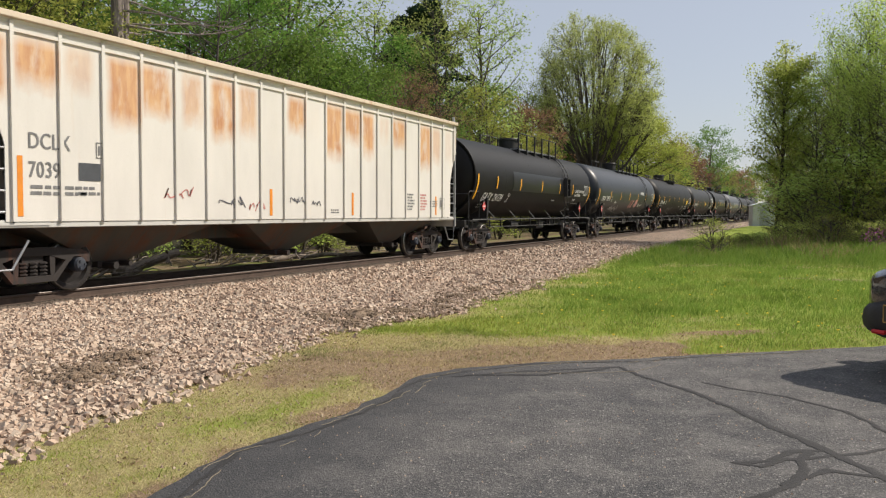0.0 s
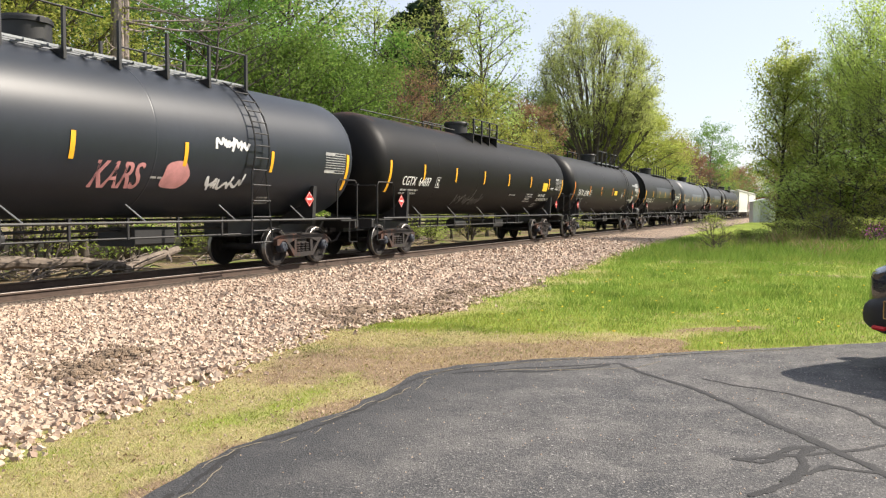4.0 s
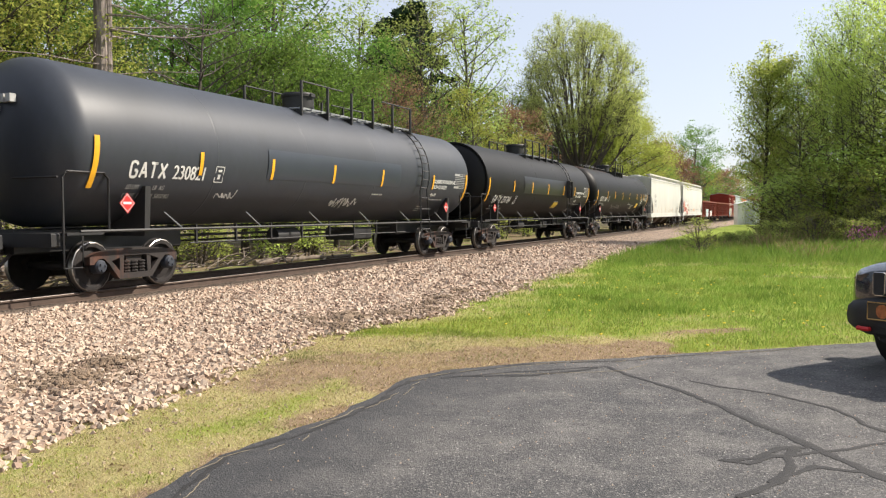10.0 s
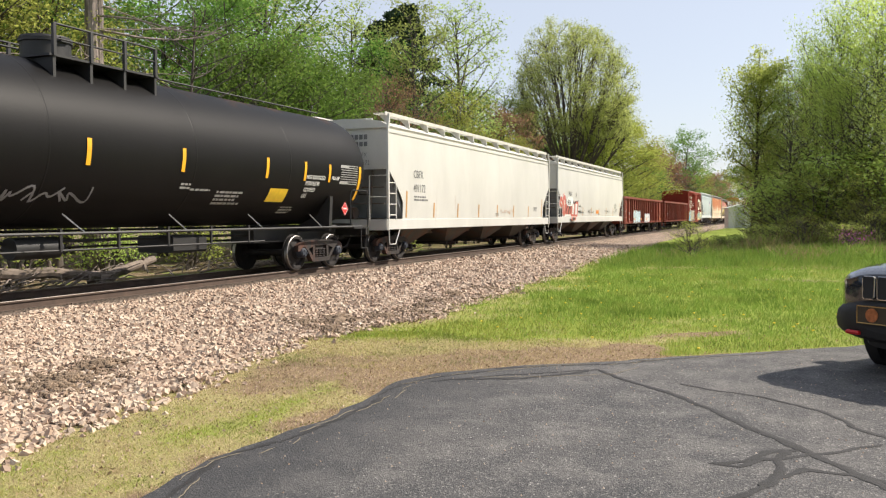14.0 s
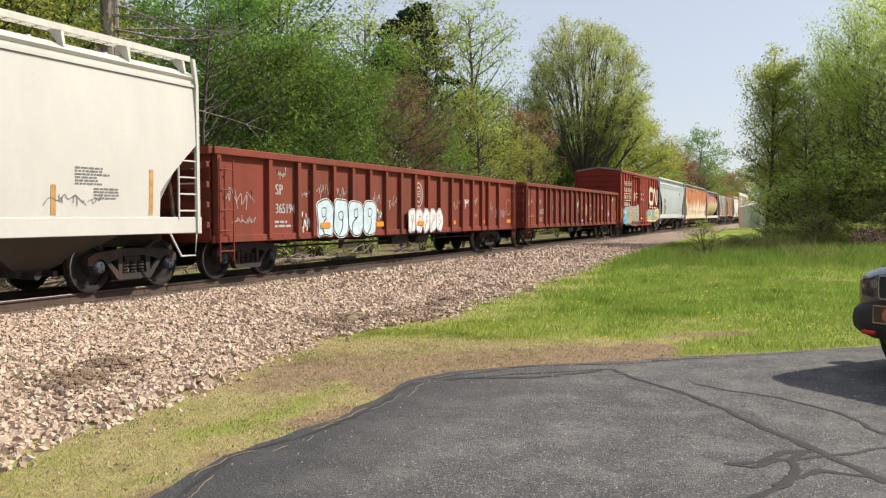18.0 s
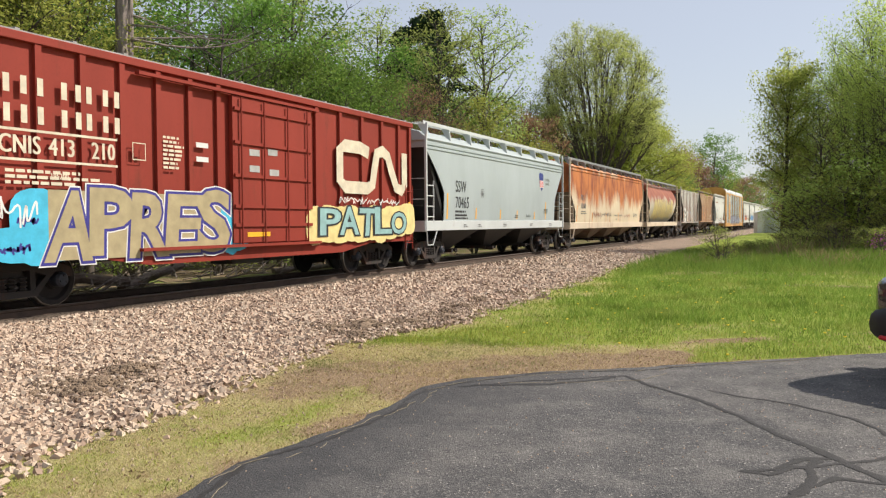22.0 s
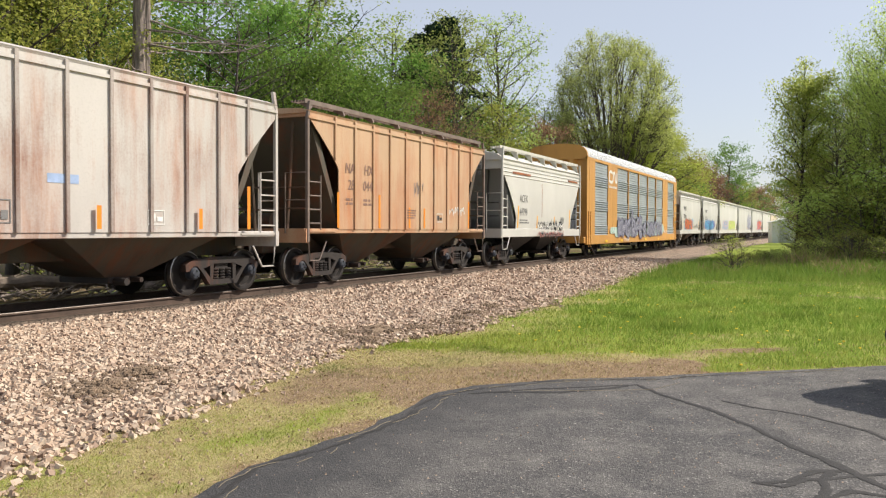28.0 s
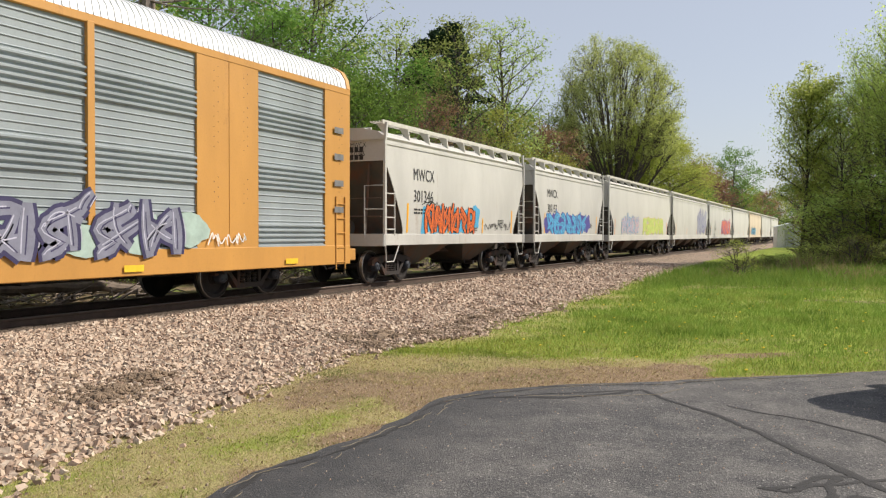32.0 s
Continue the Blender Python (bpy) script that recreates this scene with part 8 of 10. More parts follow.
def leaf_arrays(nrng, c, leaf, thin):
    """Small pointed leaves at the points c, turned at random but more often lying than standing."""
    n = len(c)
    up = nrng.normal(size=(n, 3)) + np.array([0, 0, 0.7])
    u = np.cross(up, nrng.normal(size=(n, 3)))
    u /= np.linalg.norm(u, axis=1)[:, None]
    w = np.cross(up, u)
    w /= np.linalg.norm(w, axis=1)[:, None]
    s = leaf * nrng.uniform(0.6, 1.3, (n, 1))
    v = np.stack([c - u * s * 0.45 + w * s * thin, c - u * s * 0.45 - w * s * thin, c + u * s * 0.6], 1)
    return v.reshape(-1, 3), np.arange(3 * n), np.full(n, 3)


def tree_parts(seed, height, spread, trunk_r, base=0.25, limbs=34, twigs=9, leaves=6000, leaf=0.13, rise=0.6, style="broad", scatter=0.3, stems=1, bark=BARK, foliage=None, lean=0.03):
    """Meshes of a trunk with limbs and twigs, and of its leaves."""
    rng = random.Random(seed)
    nrng = np.random.default_rng(seed)
    mb = MB()
    ends = []

    def walk_out(p, d, length, n, sag, jitter):
        pts = [Vector(p)]
        d = Vector(d).normalized()
        for i in range(n):
            d = (d + Vector((rng.uniform(-1, 1), rng.uniform(-1, 1), rng.uniform(-1, 1))) * jitter + Vector((0, 0, sag))).normalized()
            pts.append(pts[-1] + d * (length / n))
        return pts

    for st in range(stems):
        a0 = rng.uniform(0, 6.28) if style != "vase" else st * 2.4
        out = 0.0 if stems == 1 else (0.22 if style != "vase" else 0.08 + 0.85 * (st / stems) ** 0.8)
        tall = height * rng.uniform(0.9, 1.0) * (1.0 if style != "vase" else 1 - 0.12 * st / stems)
        trunk = walk_out((0.12 * math.cos(a0) * (stems > 1), 0.12 * math.sin(a0) * (stems > 1), -0.1), (out * math.cos(a0) + rng.uniform(-lean, lean), out * math.sin(a0) + rng.uniform(-lean, lean), 1), tall, 9, 0.05, 0.05)
        tr = trunk_r / (1 if stems == 1 else 1.5 if style != "vase" else 2.2)
        mb.tube([tuple(p) for p in trunk], [tr * (1.25 if i == 0 else 1) * (1 - 0.9 * i / 9) + 0.012 for i in range(10)], 7)
        n_limbs = max(3, limbs // stems)
        for i in range(n_limbs):
            k = base + (0.98 - base) * (i + rng.random()) / n_limbs
            j = min(8, int(k * 9))
            p = trunk[j].lerp(trunk[j + 1], k * 9 - j)
            az = i * 2.4 + rng.uniform(-0.5, 0.5) + a0
            if style == "pine":
                reach, up = spread * (1.05 - k) * 1.15 + 0.4, rng.uniform(-0.05, 0.25)
            elif style == "vase":
                reach, up = spread * rng.uniform(0.5, 1.0) * (1.15 - 0.6 * k), rise * rng.uniform(0.7, 1.5)
            else:
                reach, up = spread * (0.35 + 0.75 * math.sin(math.pi * min(0.97, 0.18 + 0.78 * (k - base) / (1 - base)))), rise * rng.uniform(0.4, 1.5)
            reach *= rng.uniform(0.7, 1.15)
            limb = walk_out(p, (math.cos(az), math.sin(az), up), reach, 4, 0.06 if style != "pine" else -0.03, 0.16)
            r0 = max(0.018, tr * 0.5 * (1 - 0.75 * k))
            mb.tube([tuple(q) for q in limb], [r0 * (1 - 0.82 * q / 4) + 0.006 for q in range(5)], 4)
            for _ in range(twigs):
                u = rng.uniform(0.15, 1.0) * 3.99
                q = limb[int(u)].lerp(limb[int(u) + 1], u % 1)
                dd = (limb[int(u) + 1] - limb[int(u)]).normalized()
                tw = walk_out(q, dd + Vector((rng.uniform(-1, 1), rng.uniform(-1, 1), rng.uniform(-0.3, 0.9))) * 0.9, max(0.5, reach * rng.uniform(0.22, 0.45)), 2, 0.08, 0.25)
                mb.tube([tuple(w) for w in tw], [0.013, 0.009, 0.004], 3)
                ends += [tw[1], tw[1].lerp(tw[2], 0.5), tw[2], tw[2]]
    if leaves == 0:
        return mb.mesh("trunk", bark, 60), None
    E = np.array([tuple(e) for e in ends])
    c = E[nrng.integers(0, len(E), leaves)] + np.clip(nrng.normal(0, scatter, (leaves, 3)), -1.4 * scatter, 1.4 * scatter) * np.array([1, 1, 0.35 if style == "pine" else 0.7])
    me = bulk("crown", *leaf_arrays(nrng, c, leaf, 0.24 if style == "pine" else 0.46), foliage)
    return mb.mesh("trunk", bark, 60), me


def new_tree(kind, label, category, group, **how):
    trunk, crown = tree_parts(**how)
    ob = root(kind, pose(0, 0, 0), label, category, group)
    part("trunk", trunk, None, ob)
    if crown:
        part("crown", crown, None, ob)
    return ob


WOOD = {}


def make_kinds():
    g = "trees of the wood beside the line"
    for near, tag in ((True, ""), (False, "_far")):
        k, size = (1.0, 1.0) if near else (0.45, 1.42)
        WOOD["fresh" + tag] = new_tree("broadleaf_tree", "broadleaf tree in fresh green spring leaf", "tree", g, seed=11, height=12, spread=3.4, trunk_r=0.15, leaves=int(17500 * k), leaf=0.098 * size, foliage=LEAVES["fresh"], scatter=0.36, base=0.12, limbs=38, twigs=9 if near else 5)
        WOOD["maple" + tag] = new_tree("broadleaf_tree", "young maple tree in bright green spring leaf", "tree", g, seed=12, height=9.5, spread=3.2, trunk_r=0.12, leaves=int(17500 * k), leaf=0.10 * size, foliage=LEAVES["fresh"], scatter=0.4, base=0.08, twigs=9 if near else 5)
        WOOD["yellow" + tag] = new_tree("broadleaf_tree", "slender tree with yellow-green spring leaves", "tree", g, seed=13, height=13, spread=3.1, trunk_r=0.14, leaves=int(17500 * k), leaf=0.092 * size, foliage=LEAVES["yellow"], scatter=0.38, base=0.1, limbs=40, twigs=9 if near else 5)
        WOOD["deep" + tag] = new_tree("broadleaf_tree", "dense tree in deep green leaf", "tree", g, seed=14, height=10.5, spread=3.4, trunk_r=0.15, leaves=int(17500 * k), leaf=0.10 * size, foliage=LEAVES["deep"], scatter=0.4, base=0.08, twigs=9 if near else 5)
        WOOD["pale" + tag] = new_tree("broadleaf_tree", "tall tree with thin pale new leaves", "tree", g, seed=15, height=16, spread=3.4, trunk_r=0.18, leaves=int(12000 * k), leaf=0.088 * size, foliage=LEAVES["pale"], scatter=0.32, base=0.2, limbs=40, twigs=12 if near else 6, rise=1.0)
        WOOD["bud" + tag] = new_tree("budding_tree", "brownish tree with red buds and bare twigs", "tree", g, seed=16, height=11, spread=3.4, trunk_r=0.13, leaves=int(11000 * k), leaf=(0.075 if near else 0.115) * size, foliage=LEAVES["bud"], scatter=0.3, base=0.15, limbs=40, twigs=14 if near else 7)
    WOOD["light"] = new_tree("broadleaf_tree", "open tree with yellow-green leaves in a painted sunlit tint and grey limbs", "tree", g, seed=23, height=12, spread=4.0, trunk_r=0.13, leaves=11500, leaf=0.1, foliage=LEAVES["sunlit_tint"], scatter=0.46, base=0.06, limbs=40, twigs=8, stems=2, rise=0.8)
    WOOD["olive"] = new_tree("broadleaf_tree", "dense round tree with olive-yellow spring leaves", "tree", g, seed=25, height=13.5, spread=3.6, trunk_r=0.2, leaves=26000, leaf=0.13, foliage=LEAVES["yellow"], scatter=0.5, base=0.12, limbs=44, twigs=8)
    WOOD["bare"] = new_tree("bare_tree", "bare grey tree with tangled thin branches", "tree", g, seed=17, height=13, spread=3.4, trunk_r=0.16, leaves=0, limbs=40, twigs=9, base=0.2)
    g = "shrubs at the edge of the wood"
    WOOD["shrub"] = new_tree("shrub", "leafy yellow-green shrub with many thin stems", "shrub", g, seed=18, height=3.0, spread=1.5, trunk_r=0.06, leaves=2700, leaf=0.095, foliage=LEAVES["sunlit_tint"], scatter=0.28, base=0.03, limbs=24, twigs=6, stems=4)
    WOOD["thicket"] = new_tree("shrub", "brown tangled thicket with few leaves", "shrub", g, seed=19, height=3.4, spread=1.8, trunk_r=0.05, leaves=2400, leaf=0.07, foliage=LEAVES["yellow"], scatter=0.3, base=0.03, limbs=30, twigs=7, stems=6, rise=0.9)
    WOOD["pine"] = new_tree("pine_tree", "dark green pine tree above its neighbours", "pine", "pines in the wood", seed=20, height=20, spread=4.4, trunk_r=0.25, leaves=32000, leaf=0.34, foliage=LEAVES["needle"], scatter=0.3, base=0.4, limbs=40, twigs=9, style="pine")


make_kinds()
USED = set()


def plant(kind, x, y, size=1.0, turn=0.0, wide=1.0, z=None):
    m = pose(x, y, (ground_z(x, y) - 0.02) if z is None else z, 0, 0, turn) @ Matrix.Diagonal((size * wide, size * wide, size, 1))
    if kind not in USED:
        USED.add(kind)
        WOOD[kind].matrix_world = m
        return WOOD[kind]
    return copy_thing(WOOD[kind], m)


def make_wood():
    rng = random.Random(5)
    # the edge of the wood beyond the track, from the camera's side onwards
    front = ((-20.6, 10.5, "yellow", 0.9), (-21.0, 14.0, "yellow", 1.0), (-21.6, 16.6, "yellow", 0.8), (-23.5, 16.5, "deep", 0.95), (-22.0, 20.0, "yellow", 0.95), (-24.5, 23.0, "deep", 1.0), (-20.4, 24.0, "bare", 0.75), (-21.5, 26.0, "deep", 0.72),
             (-20.4, 28.2, "maple", 0.9), (-22.5, 30.0, "fresh", 0.95), (-20.6, 32.0, "maple", 1.0), (-22.6, 35.0, "maple", 1.05), (-20.4, 36.5, "fresh", 0.78), (-24.0, 39.5, "deep", 0.9), (-20.6, 40.5, "bud", 0.85), (-22.0, 44.0, "bud", 1.05),
             (-20.3, 46.0, "maple_far", 0.72), (-23.0, 48.5, "pale_far", 1.0), (-20.2, 50.5, "yellow_far", 0.72), (-22.2, 53.5, "pale_far", 1.02), (-20.0, 56.0, "yellow_far", 0.8), (-21.8, 59.0, "bare", 0.9), (-20.0, 62.0, "yellow_far", 0.78), (-21.0, 65.5, "bare", 0.9), (-23, 69, "bud_far", 0.95), (-20.2, 69.0, "maple_far", 0.5))
    for x, y, k, s in front:
        plant(k, x + rng.uniform(-0.4, 0.4), y, s * rng.uniform(0.95, 1.05), rng.uniform(0, 360), rng.uniform(0.95, 1.15))
    second = ["deep", "fresh", "yellow", "fresh", "deep", "pale", "maple"]
    n = 0
    for x0, step, size in ((-27.0, 4.2, 1.0), (-33.5, 6.2, 1.2)):
        y = 13.0 + (-20 - x0) * 0.45
        while y < 125:
            k = second[n % len(second)] + ("_far" if y > 22 or x0 < -30 else "")
            n += 1
            plant(k, x0 + rng.uniform(-1.5, 1.5), y + rng.uniform(-1.2, 1.2), size * rng.uniform(0.85, 1.12) * (1.0 if y < 55 else 0.92), rng.uniform(0, 360), rng.uniform(1.0, 1.25))
            y += step * rng.uniform(0.85, 1.2) * (1 + max(0, y - 40) * 0.01)
    # undergrowth by the line
    y = 11.0
    while y < 78:
        plant(rng.choice(["shrub", "thicket", "shrub", "thicket", "shrub"]), -18.8 + rng.uniform(-1.0, 0.7), y, rng.uniform(0.5, 0.95), rng.uniform(0, 360), rng.uniform(0.9, 1.4))
        y += rng.uniform(2.2, 3.6) * (1 + y * 0.012)
    # pines whose tops stand out
    plant("pine", -28.6, 60.5, 1.0, 40)
    plant("pine", -31.8, 64.0, 0.97, 130)
    # beyond the great round tree
    for x, y, k, s in ((-19.2, 90, "yellow_far", 1.2), (-17.0, 84.5, "olive", 0.95), (-18.6, 91, "olive", 1.05), (-16.2, 90, "olive", 0.88), (-17.2, 104, "yellow_far", 0.75), (-17.5, 107, "fresh_far", 0.6), (-18.5, 116, "yellow_far", 0.75), (-24, 88, "maple_far", 1.0), (-26, 78, "yellow_far", 0.8)):
        plant(k, x, y, s, rng.uniform(0, 360), 1.25)
    # far end of the line
    for x, y, k, s in ((-26, 190, "bud_far", 1.0), (-22, 200, "bud_far", 1.0), (-30, 205, "bud_far", 1.2), (-20, 215, "bud_far", 1.05), (-18, 230, "bud_far", 1.2), (-16.5, 190, "bud_far", 0.95), (-34, 170, "bud_far", 1.0),
                       (-19.6, 124, "bud_far", 1.1), (-20.8, 131, "bud_far", 1.15), (-18.6, 138, "bud_far", 0.95), (-20, 145, "thicket", 1.6), (-19, 118, "thicket", 1.5), (-18.5, 128, "shrub", 1.3), (-10, 262, "fresh_far", 1.3), (-16, 250, "yellow_far", 1.3), (-4, 255, "maple_far", 1.4),
                       (-38, 240, "fresh_far", 1.3), (-30, 260, "yellow_far", 1.4), (-19, 175, "bud_far", 0.95), (-17, 205, "deep_far", 1.0), (-24, 140, "deep_far", 0.9), (-13, 300, "deep_far", 1.5), (-20, 310, "deep_far", 1.5)):
        plant(k, x, y, s, rng.uniform(0, 360), 1.25)
    plant("fresh_far", -17.2, 150, 1.22, 60, 0.95)
    plant("bud_far", -20.6, 149, 1.1, 200, 1.2)
    plant("bud_far", -22.6, 146, 1.15, 120, 1.2)
    plant("yellow_far", -15.9, 166, 1.1, 160, 0.8)
    plant("deep_far", -18.6, 175, 1.25, 20, 0.9)
    plant("deep_far", -17.5, 120, 0.75, 20, 0.8)
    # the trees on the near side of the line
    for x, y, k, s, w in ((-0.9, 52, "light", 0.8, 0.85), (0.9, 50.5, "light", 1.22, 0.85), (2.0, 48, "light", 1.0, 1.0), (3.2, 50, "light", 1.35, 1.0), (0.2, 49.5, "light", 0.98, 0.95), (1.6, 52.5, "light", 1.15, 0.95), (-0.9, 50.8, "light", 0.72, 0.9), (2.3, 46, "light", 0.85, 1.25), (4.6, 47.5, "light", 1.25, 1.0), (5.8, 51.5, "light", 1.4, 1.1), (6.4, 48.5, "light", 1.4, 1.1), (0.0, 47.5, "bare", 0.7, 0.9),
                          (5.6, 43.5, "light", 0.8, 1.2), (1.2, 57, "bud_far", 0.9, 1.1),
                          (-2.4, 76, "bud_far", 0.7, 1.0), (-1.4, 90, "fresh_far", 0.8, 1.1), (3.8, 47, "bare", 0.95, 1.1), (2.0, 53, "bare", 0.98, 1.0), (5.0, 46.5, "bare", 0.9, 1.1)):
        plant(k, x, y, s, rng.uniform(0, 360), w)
    for x, y, k, s in ((0.2, 45, "shrub", 1.1), (1.3, 44, "thicket", 1.0), (2.4, 43.5, "shrub", 1.0), (3.9, 43, "thicket", 1.0), (5.6, 42, "shrub", 1.1), (-1.2, 48, "thicket", 0.8), (-0.8, 53, "shrub", 0.8), (-0.6, 46.5, "thicket", 0.8), (1.0, 47.5, "shrub", 1.45), (2.8, 46.5, "shrub", 1.6), (4.6, 45.8, "shrub", 1.6), (6.3, 45, "shrub", 1.6), (0.0, 48.8, "shrub", 1.2),
                       (-0.4, 60, "thicket", 0.9), (4.8, 44, "shrub", 1.3), (1.8, 47, "shrub", 1.3), (6.4, 43, "shrub", 1.4), (-3.6, 34, "thicket", 0.42), (-0.8, 70, "shrub", 0.9), (-1.0, 82, "thicket", 0.9), (2.9, 41.5, "thicket", 0.6), (-0.2, 42.5, "thicket", 0.6), (3.2, 45.5, "thicket", 1.2), (0.4, 46.5, "thicket", 1.1)):
        plant(k, x, y, s, rng.uniform(0, 360), 1.2)
    for x, y, s in ((-3.2, 44, 0.22), (-2.2, 41, 0.25), (-3.0, 50, 0.2), (-1, 40.5, 0.4), (0.5, 40, 0.42), (2, 39.5, 0.38), (3.4, 40, 0.45), (-3.6, 47, 0.2), (-1.6, 45, 0.42)):
        plant("thicket" if s > 0.41 else "shrub", x, y, s, rng.uniform(0, 360), 1.5)
    bush = new_tree("flowering_shrub", "small shrub with purple-pink blossom", "shrub", "", seed=52, height=0.55, spread=0.2, trunk_r=0.015, leaves=160, leaf=0.06, foliage=leaf_material("blossom", (0.30, 0.06, 0.25), (0.5, 0.15, 0.45)), scatter=0.15, base=0.2, limbs=10, twigs=4, stems=3)
    bush.matrix_world = pose(2.4, 38.2, ground_z(2.4, 38.2) - 0.02)


make_wood()
for kind in [k for k in WOOD if k not in USED]:
    for ob in list(WOOD[kind].children) + [WOOD[kind]]:
        bpy.data.objects.remove(ob)


def round_maple():
    """The great tree whose limbs fan upwards into one round crown."""
    rng = random.Random(31)
    nrng = np.random.default_rng(31)
    ob = root("maple_tree", pose(-20.0, 79.5, -0.15), "great round-crowned maple with upswept limbs and thin pale leaves", "tree")
    mb, ends = MB(), []
    mb.tube([(0, 0, -0.1), (0.03, 0, 1.5), (0, 0.03, 3.2), (0.02, 0, 5.0), (0, 0, 7.0)], [0.55, 0.43, 0.42, 0.4, 0.15], 10)
    centre = Vector((0, 0, 13.0))
    mains = []
    order = sorted(range(170), key=lambda i: bool(i % 6))
    for i in order:
        az = i * 2.39996 + rng.uniform(-0.2, 0.2)
        th = math.acos(1 - (i + 0.5) / 170 * 1.74)           # 0: straight up; the last reach out below the middle
        k = rng.uniform(0.86, 1.0)
        tip = centre + Vector((5.7 * k * math.sin(th ** 0.9) * math.cos(az), 5.7 * k * math.sin(th ** 0.9) * math.sin(az), (7.3 if th < 1.57 else 6.4) * k * math.cos(th)))
        start = Vector((0, 0, rng.uniform(3.6, 7.0) - 1.2 * th / 2))
        out = 0.3 + 0.3 * th
        ctrl = Vector((tip.x * out, tip.y * out, start.z + (tip.z - start.z) * 0.62 + 1.2 * max(0, th - 1.2)))
        fork = i % 6 and len(mains) > 3
        if fork:
            limb = min(mains, key=lambda m: (m[-1] - tip).length)
            start = limb[rng.choice((3, 4, 5))]
            ctrl = start.lerp(tip, 0.5) + (limb[5] - limb[3]) * 0.35
        pts = [start * (1 - u) ** 2 + ctrl * 2 * u * (1 - u) + tip * u * u for u in np.linspace(0, 1, 9)]
        pts = [p + Vector((rng.uniform(-1, 1), rng.uniform(-1, 1), rng.uniform(-1, 1))) * 0.1 * (0 < q < 8) for q, p in enumerate(pts)]
        if not fork:
            mains.append(pts)
        mb.tube([tuple(p) for p in pts], [(0.06 if fork else 0.17) * (1 - 0.88 * q / 8) for q in range(9)], 4)
        for b in range(7):
            u = 8 - (5.0 if fork else 3.0) * rng.random() ** 1.5 - 0.05
            p = pts[int(u)].lerp(pts[int(u) + 1], u % 1)
            d = (pts[int(u) + 1] - pts[int(u)]).normalized()
            d = (d * 0.8 + Vector((rng.uniform(-1, 1), rng.uniform(-1, 1), rng.uniform(-0.4, 0.8))) * 0.85).normalized()
            L = rng.uniform(0.7, 1.4)
            q1, q2 = p + d * L * 0.5, p + (d + Vector((0, 0, 0.3))).normalized() * L
            mb.tube([tuple(p), tuple(q1), tuple(q2)], [0.03, 0.02, 0.008], 3)
            for t in range(4):
                g = q1.lerp(q2, rng.uniform(-0.2, 1.0))
                e = g + (d + Vector((rng.uniform(-1, 1), rng.uniform(-1, 1), rng.uniform(-0.2, 1)))).normalized() * rng.uniform(0.4, 0.9)
                mb.tube([tuple(g), tuple(e)], [0.011, 0.004], 3)
                ends += [g.lerp(e, 0.6), e, e]
    part("trunk", mb.mesh("trunk", BARK, 60), None, ob)
    E = np.array([tuple(e) for e in ends])
    n = 70000
    c = E[nrng.integers(0, len(E), n)] + nrng.normal(0, 0.22, (n, 3))
    part("crown", bulk("crown", *leaf_arrays(nrng, c, 0.115, 0.46), LEAVES["mist"]), None, ob)


def make_single_trees():
    round_maple()
    edge = new_tree("leaning_tree", "slim tree with a bare stem and an overhanging leafy crown", "tree", "", seed=44, height=9.9, spread=2.3, trunk_r=0.12, leaves=15000, leaf=0.105, foliage=LEAVES["sunlit_tint"], scatter=0.34, base=0.3, limbs=26, twigs=8, lean=0.08, rise=1.3)
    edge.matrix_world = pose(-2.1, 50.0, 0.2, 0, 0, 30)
    # twin bare trunks with long level branches
    rng = random.Random(8)
    t = root("dead_branched_tree", pose(-19.7, 19.0, -0.15), "tree with two pale bare trunks and long dead level branches", "tree")
    for k, (dx, dy, lean) in enumerate(((0.0, 0.0, -0.003), (0.16, 0.14, 0.012))):
        pts = [(dx + lean * z * (-1) ** k, dy + 0.01 * z + 0.05 * math.sin(z * 0.7 + 2 * k), z) for z in np.linspace(-0.1, 13, 14)]
        part("trunk", MB().tube(pts, [(0.27, 0.2)[k] - 0.009 * i + 0.016 * math.sin(i * 2.3 + k) for i in range(14)], 10), BARK_PALE, t, "pale peeling trunk")
    for i in range(30):
        limbs = MB()
        z = rng.uniform(3.2, 11.5)
        a = rng.uniform(-1.2, 1.6) if i % 4 else rng.uniform(2.2, 4.4)
        L = rng.uniform(1.8, 5.6)
        p = Vector((0.1, 0.1, z))
        d = Vector((math.sin(a) * 0.55, math.cos(a), rng.uniform(-0.12, 0.3)))
        pts = [p]
        for s in range(7):
            d = (d + Vector((rng.uniform(-1, 1), rng.uniform(-1, 1), rng.uniform(-0.7, 0.8))) * 0.16).normalized()
            pts.append(pts[-1] + d * L / 7)
        r = rng.uniform(0.025, 0.055)
        limbs.tube([tuple(q) for q in pts], [r * (1 - 0.8 * s / 7) for s in range(8)], 5)
        for _ in range(5):
            q = pts[rng.randrange(2, 7)]
            e = (d + Vector((rng.uniform(-1, 1), rng.uniform(-1, 1), rng.uniform(-1, 1)))).normalized() * rng.uniform(0.4, 1.3)
            limbs.tube([tuple(q), tuple(q + e * 0.5 + Vector((0, 0, 0.05))), tuple(q + e)], [0.014, 0.01, 0.005], 4)
        part("dead_branch", limbs, BARK_PALE, t)


make_single_trees()


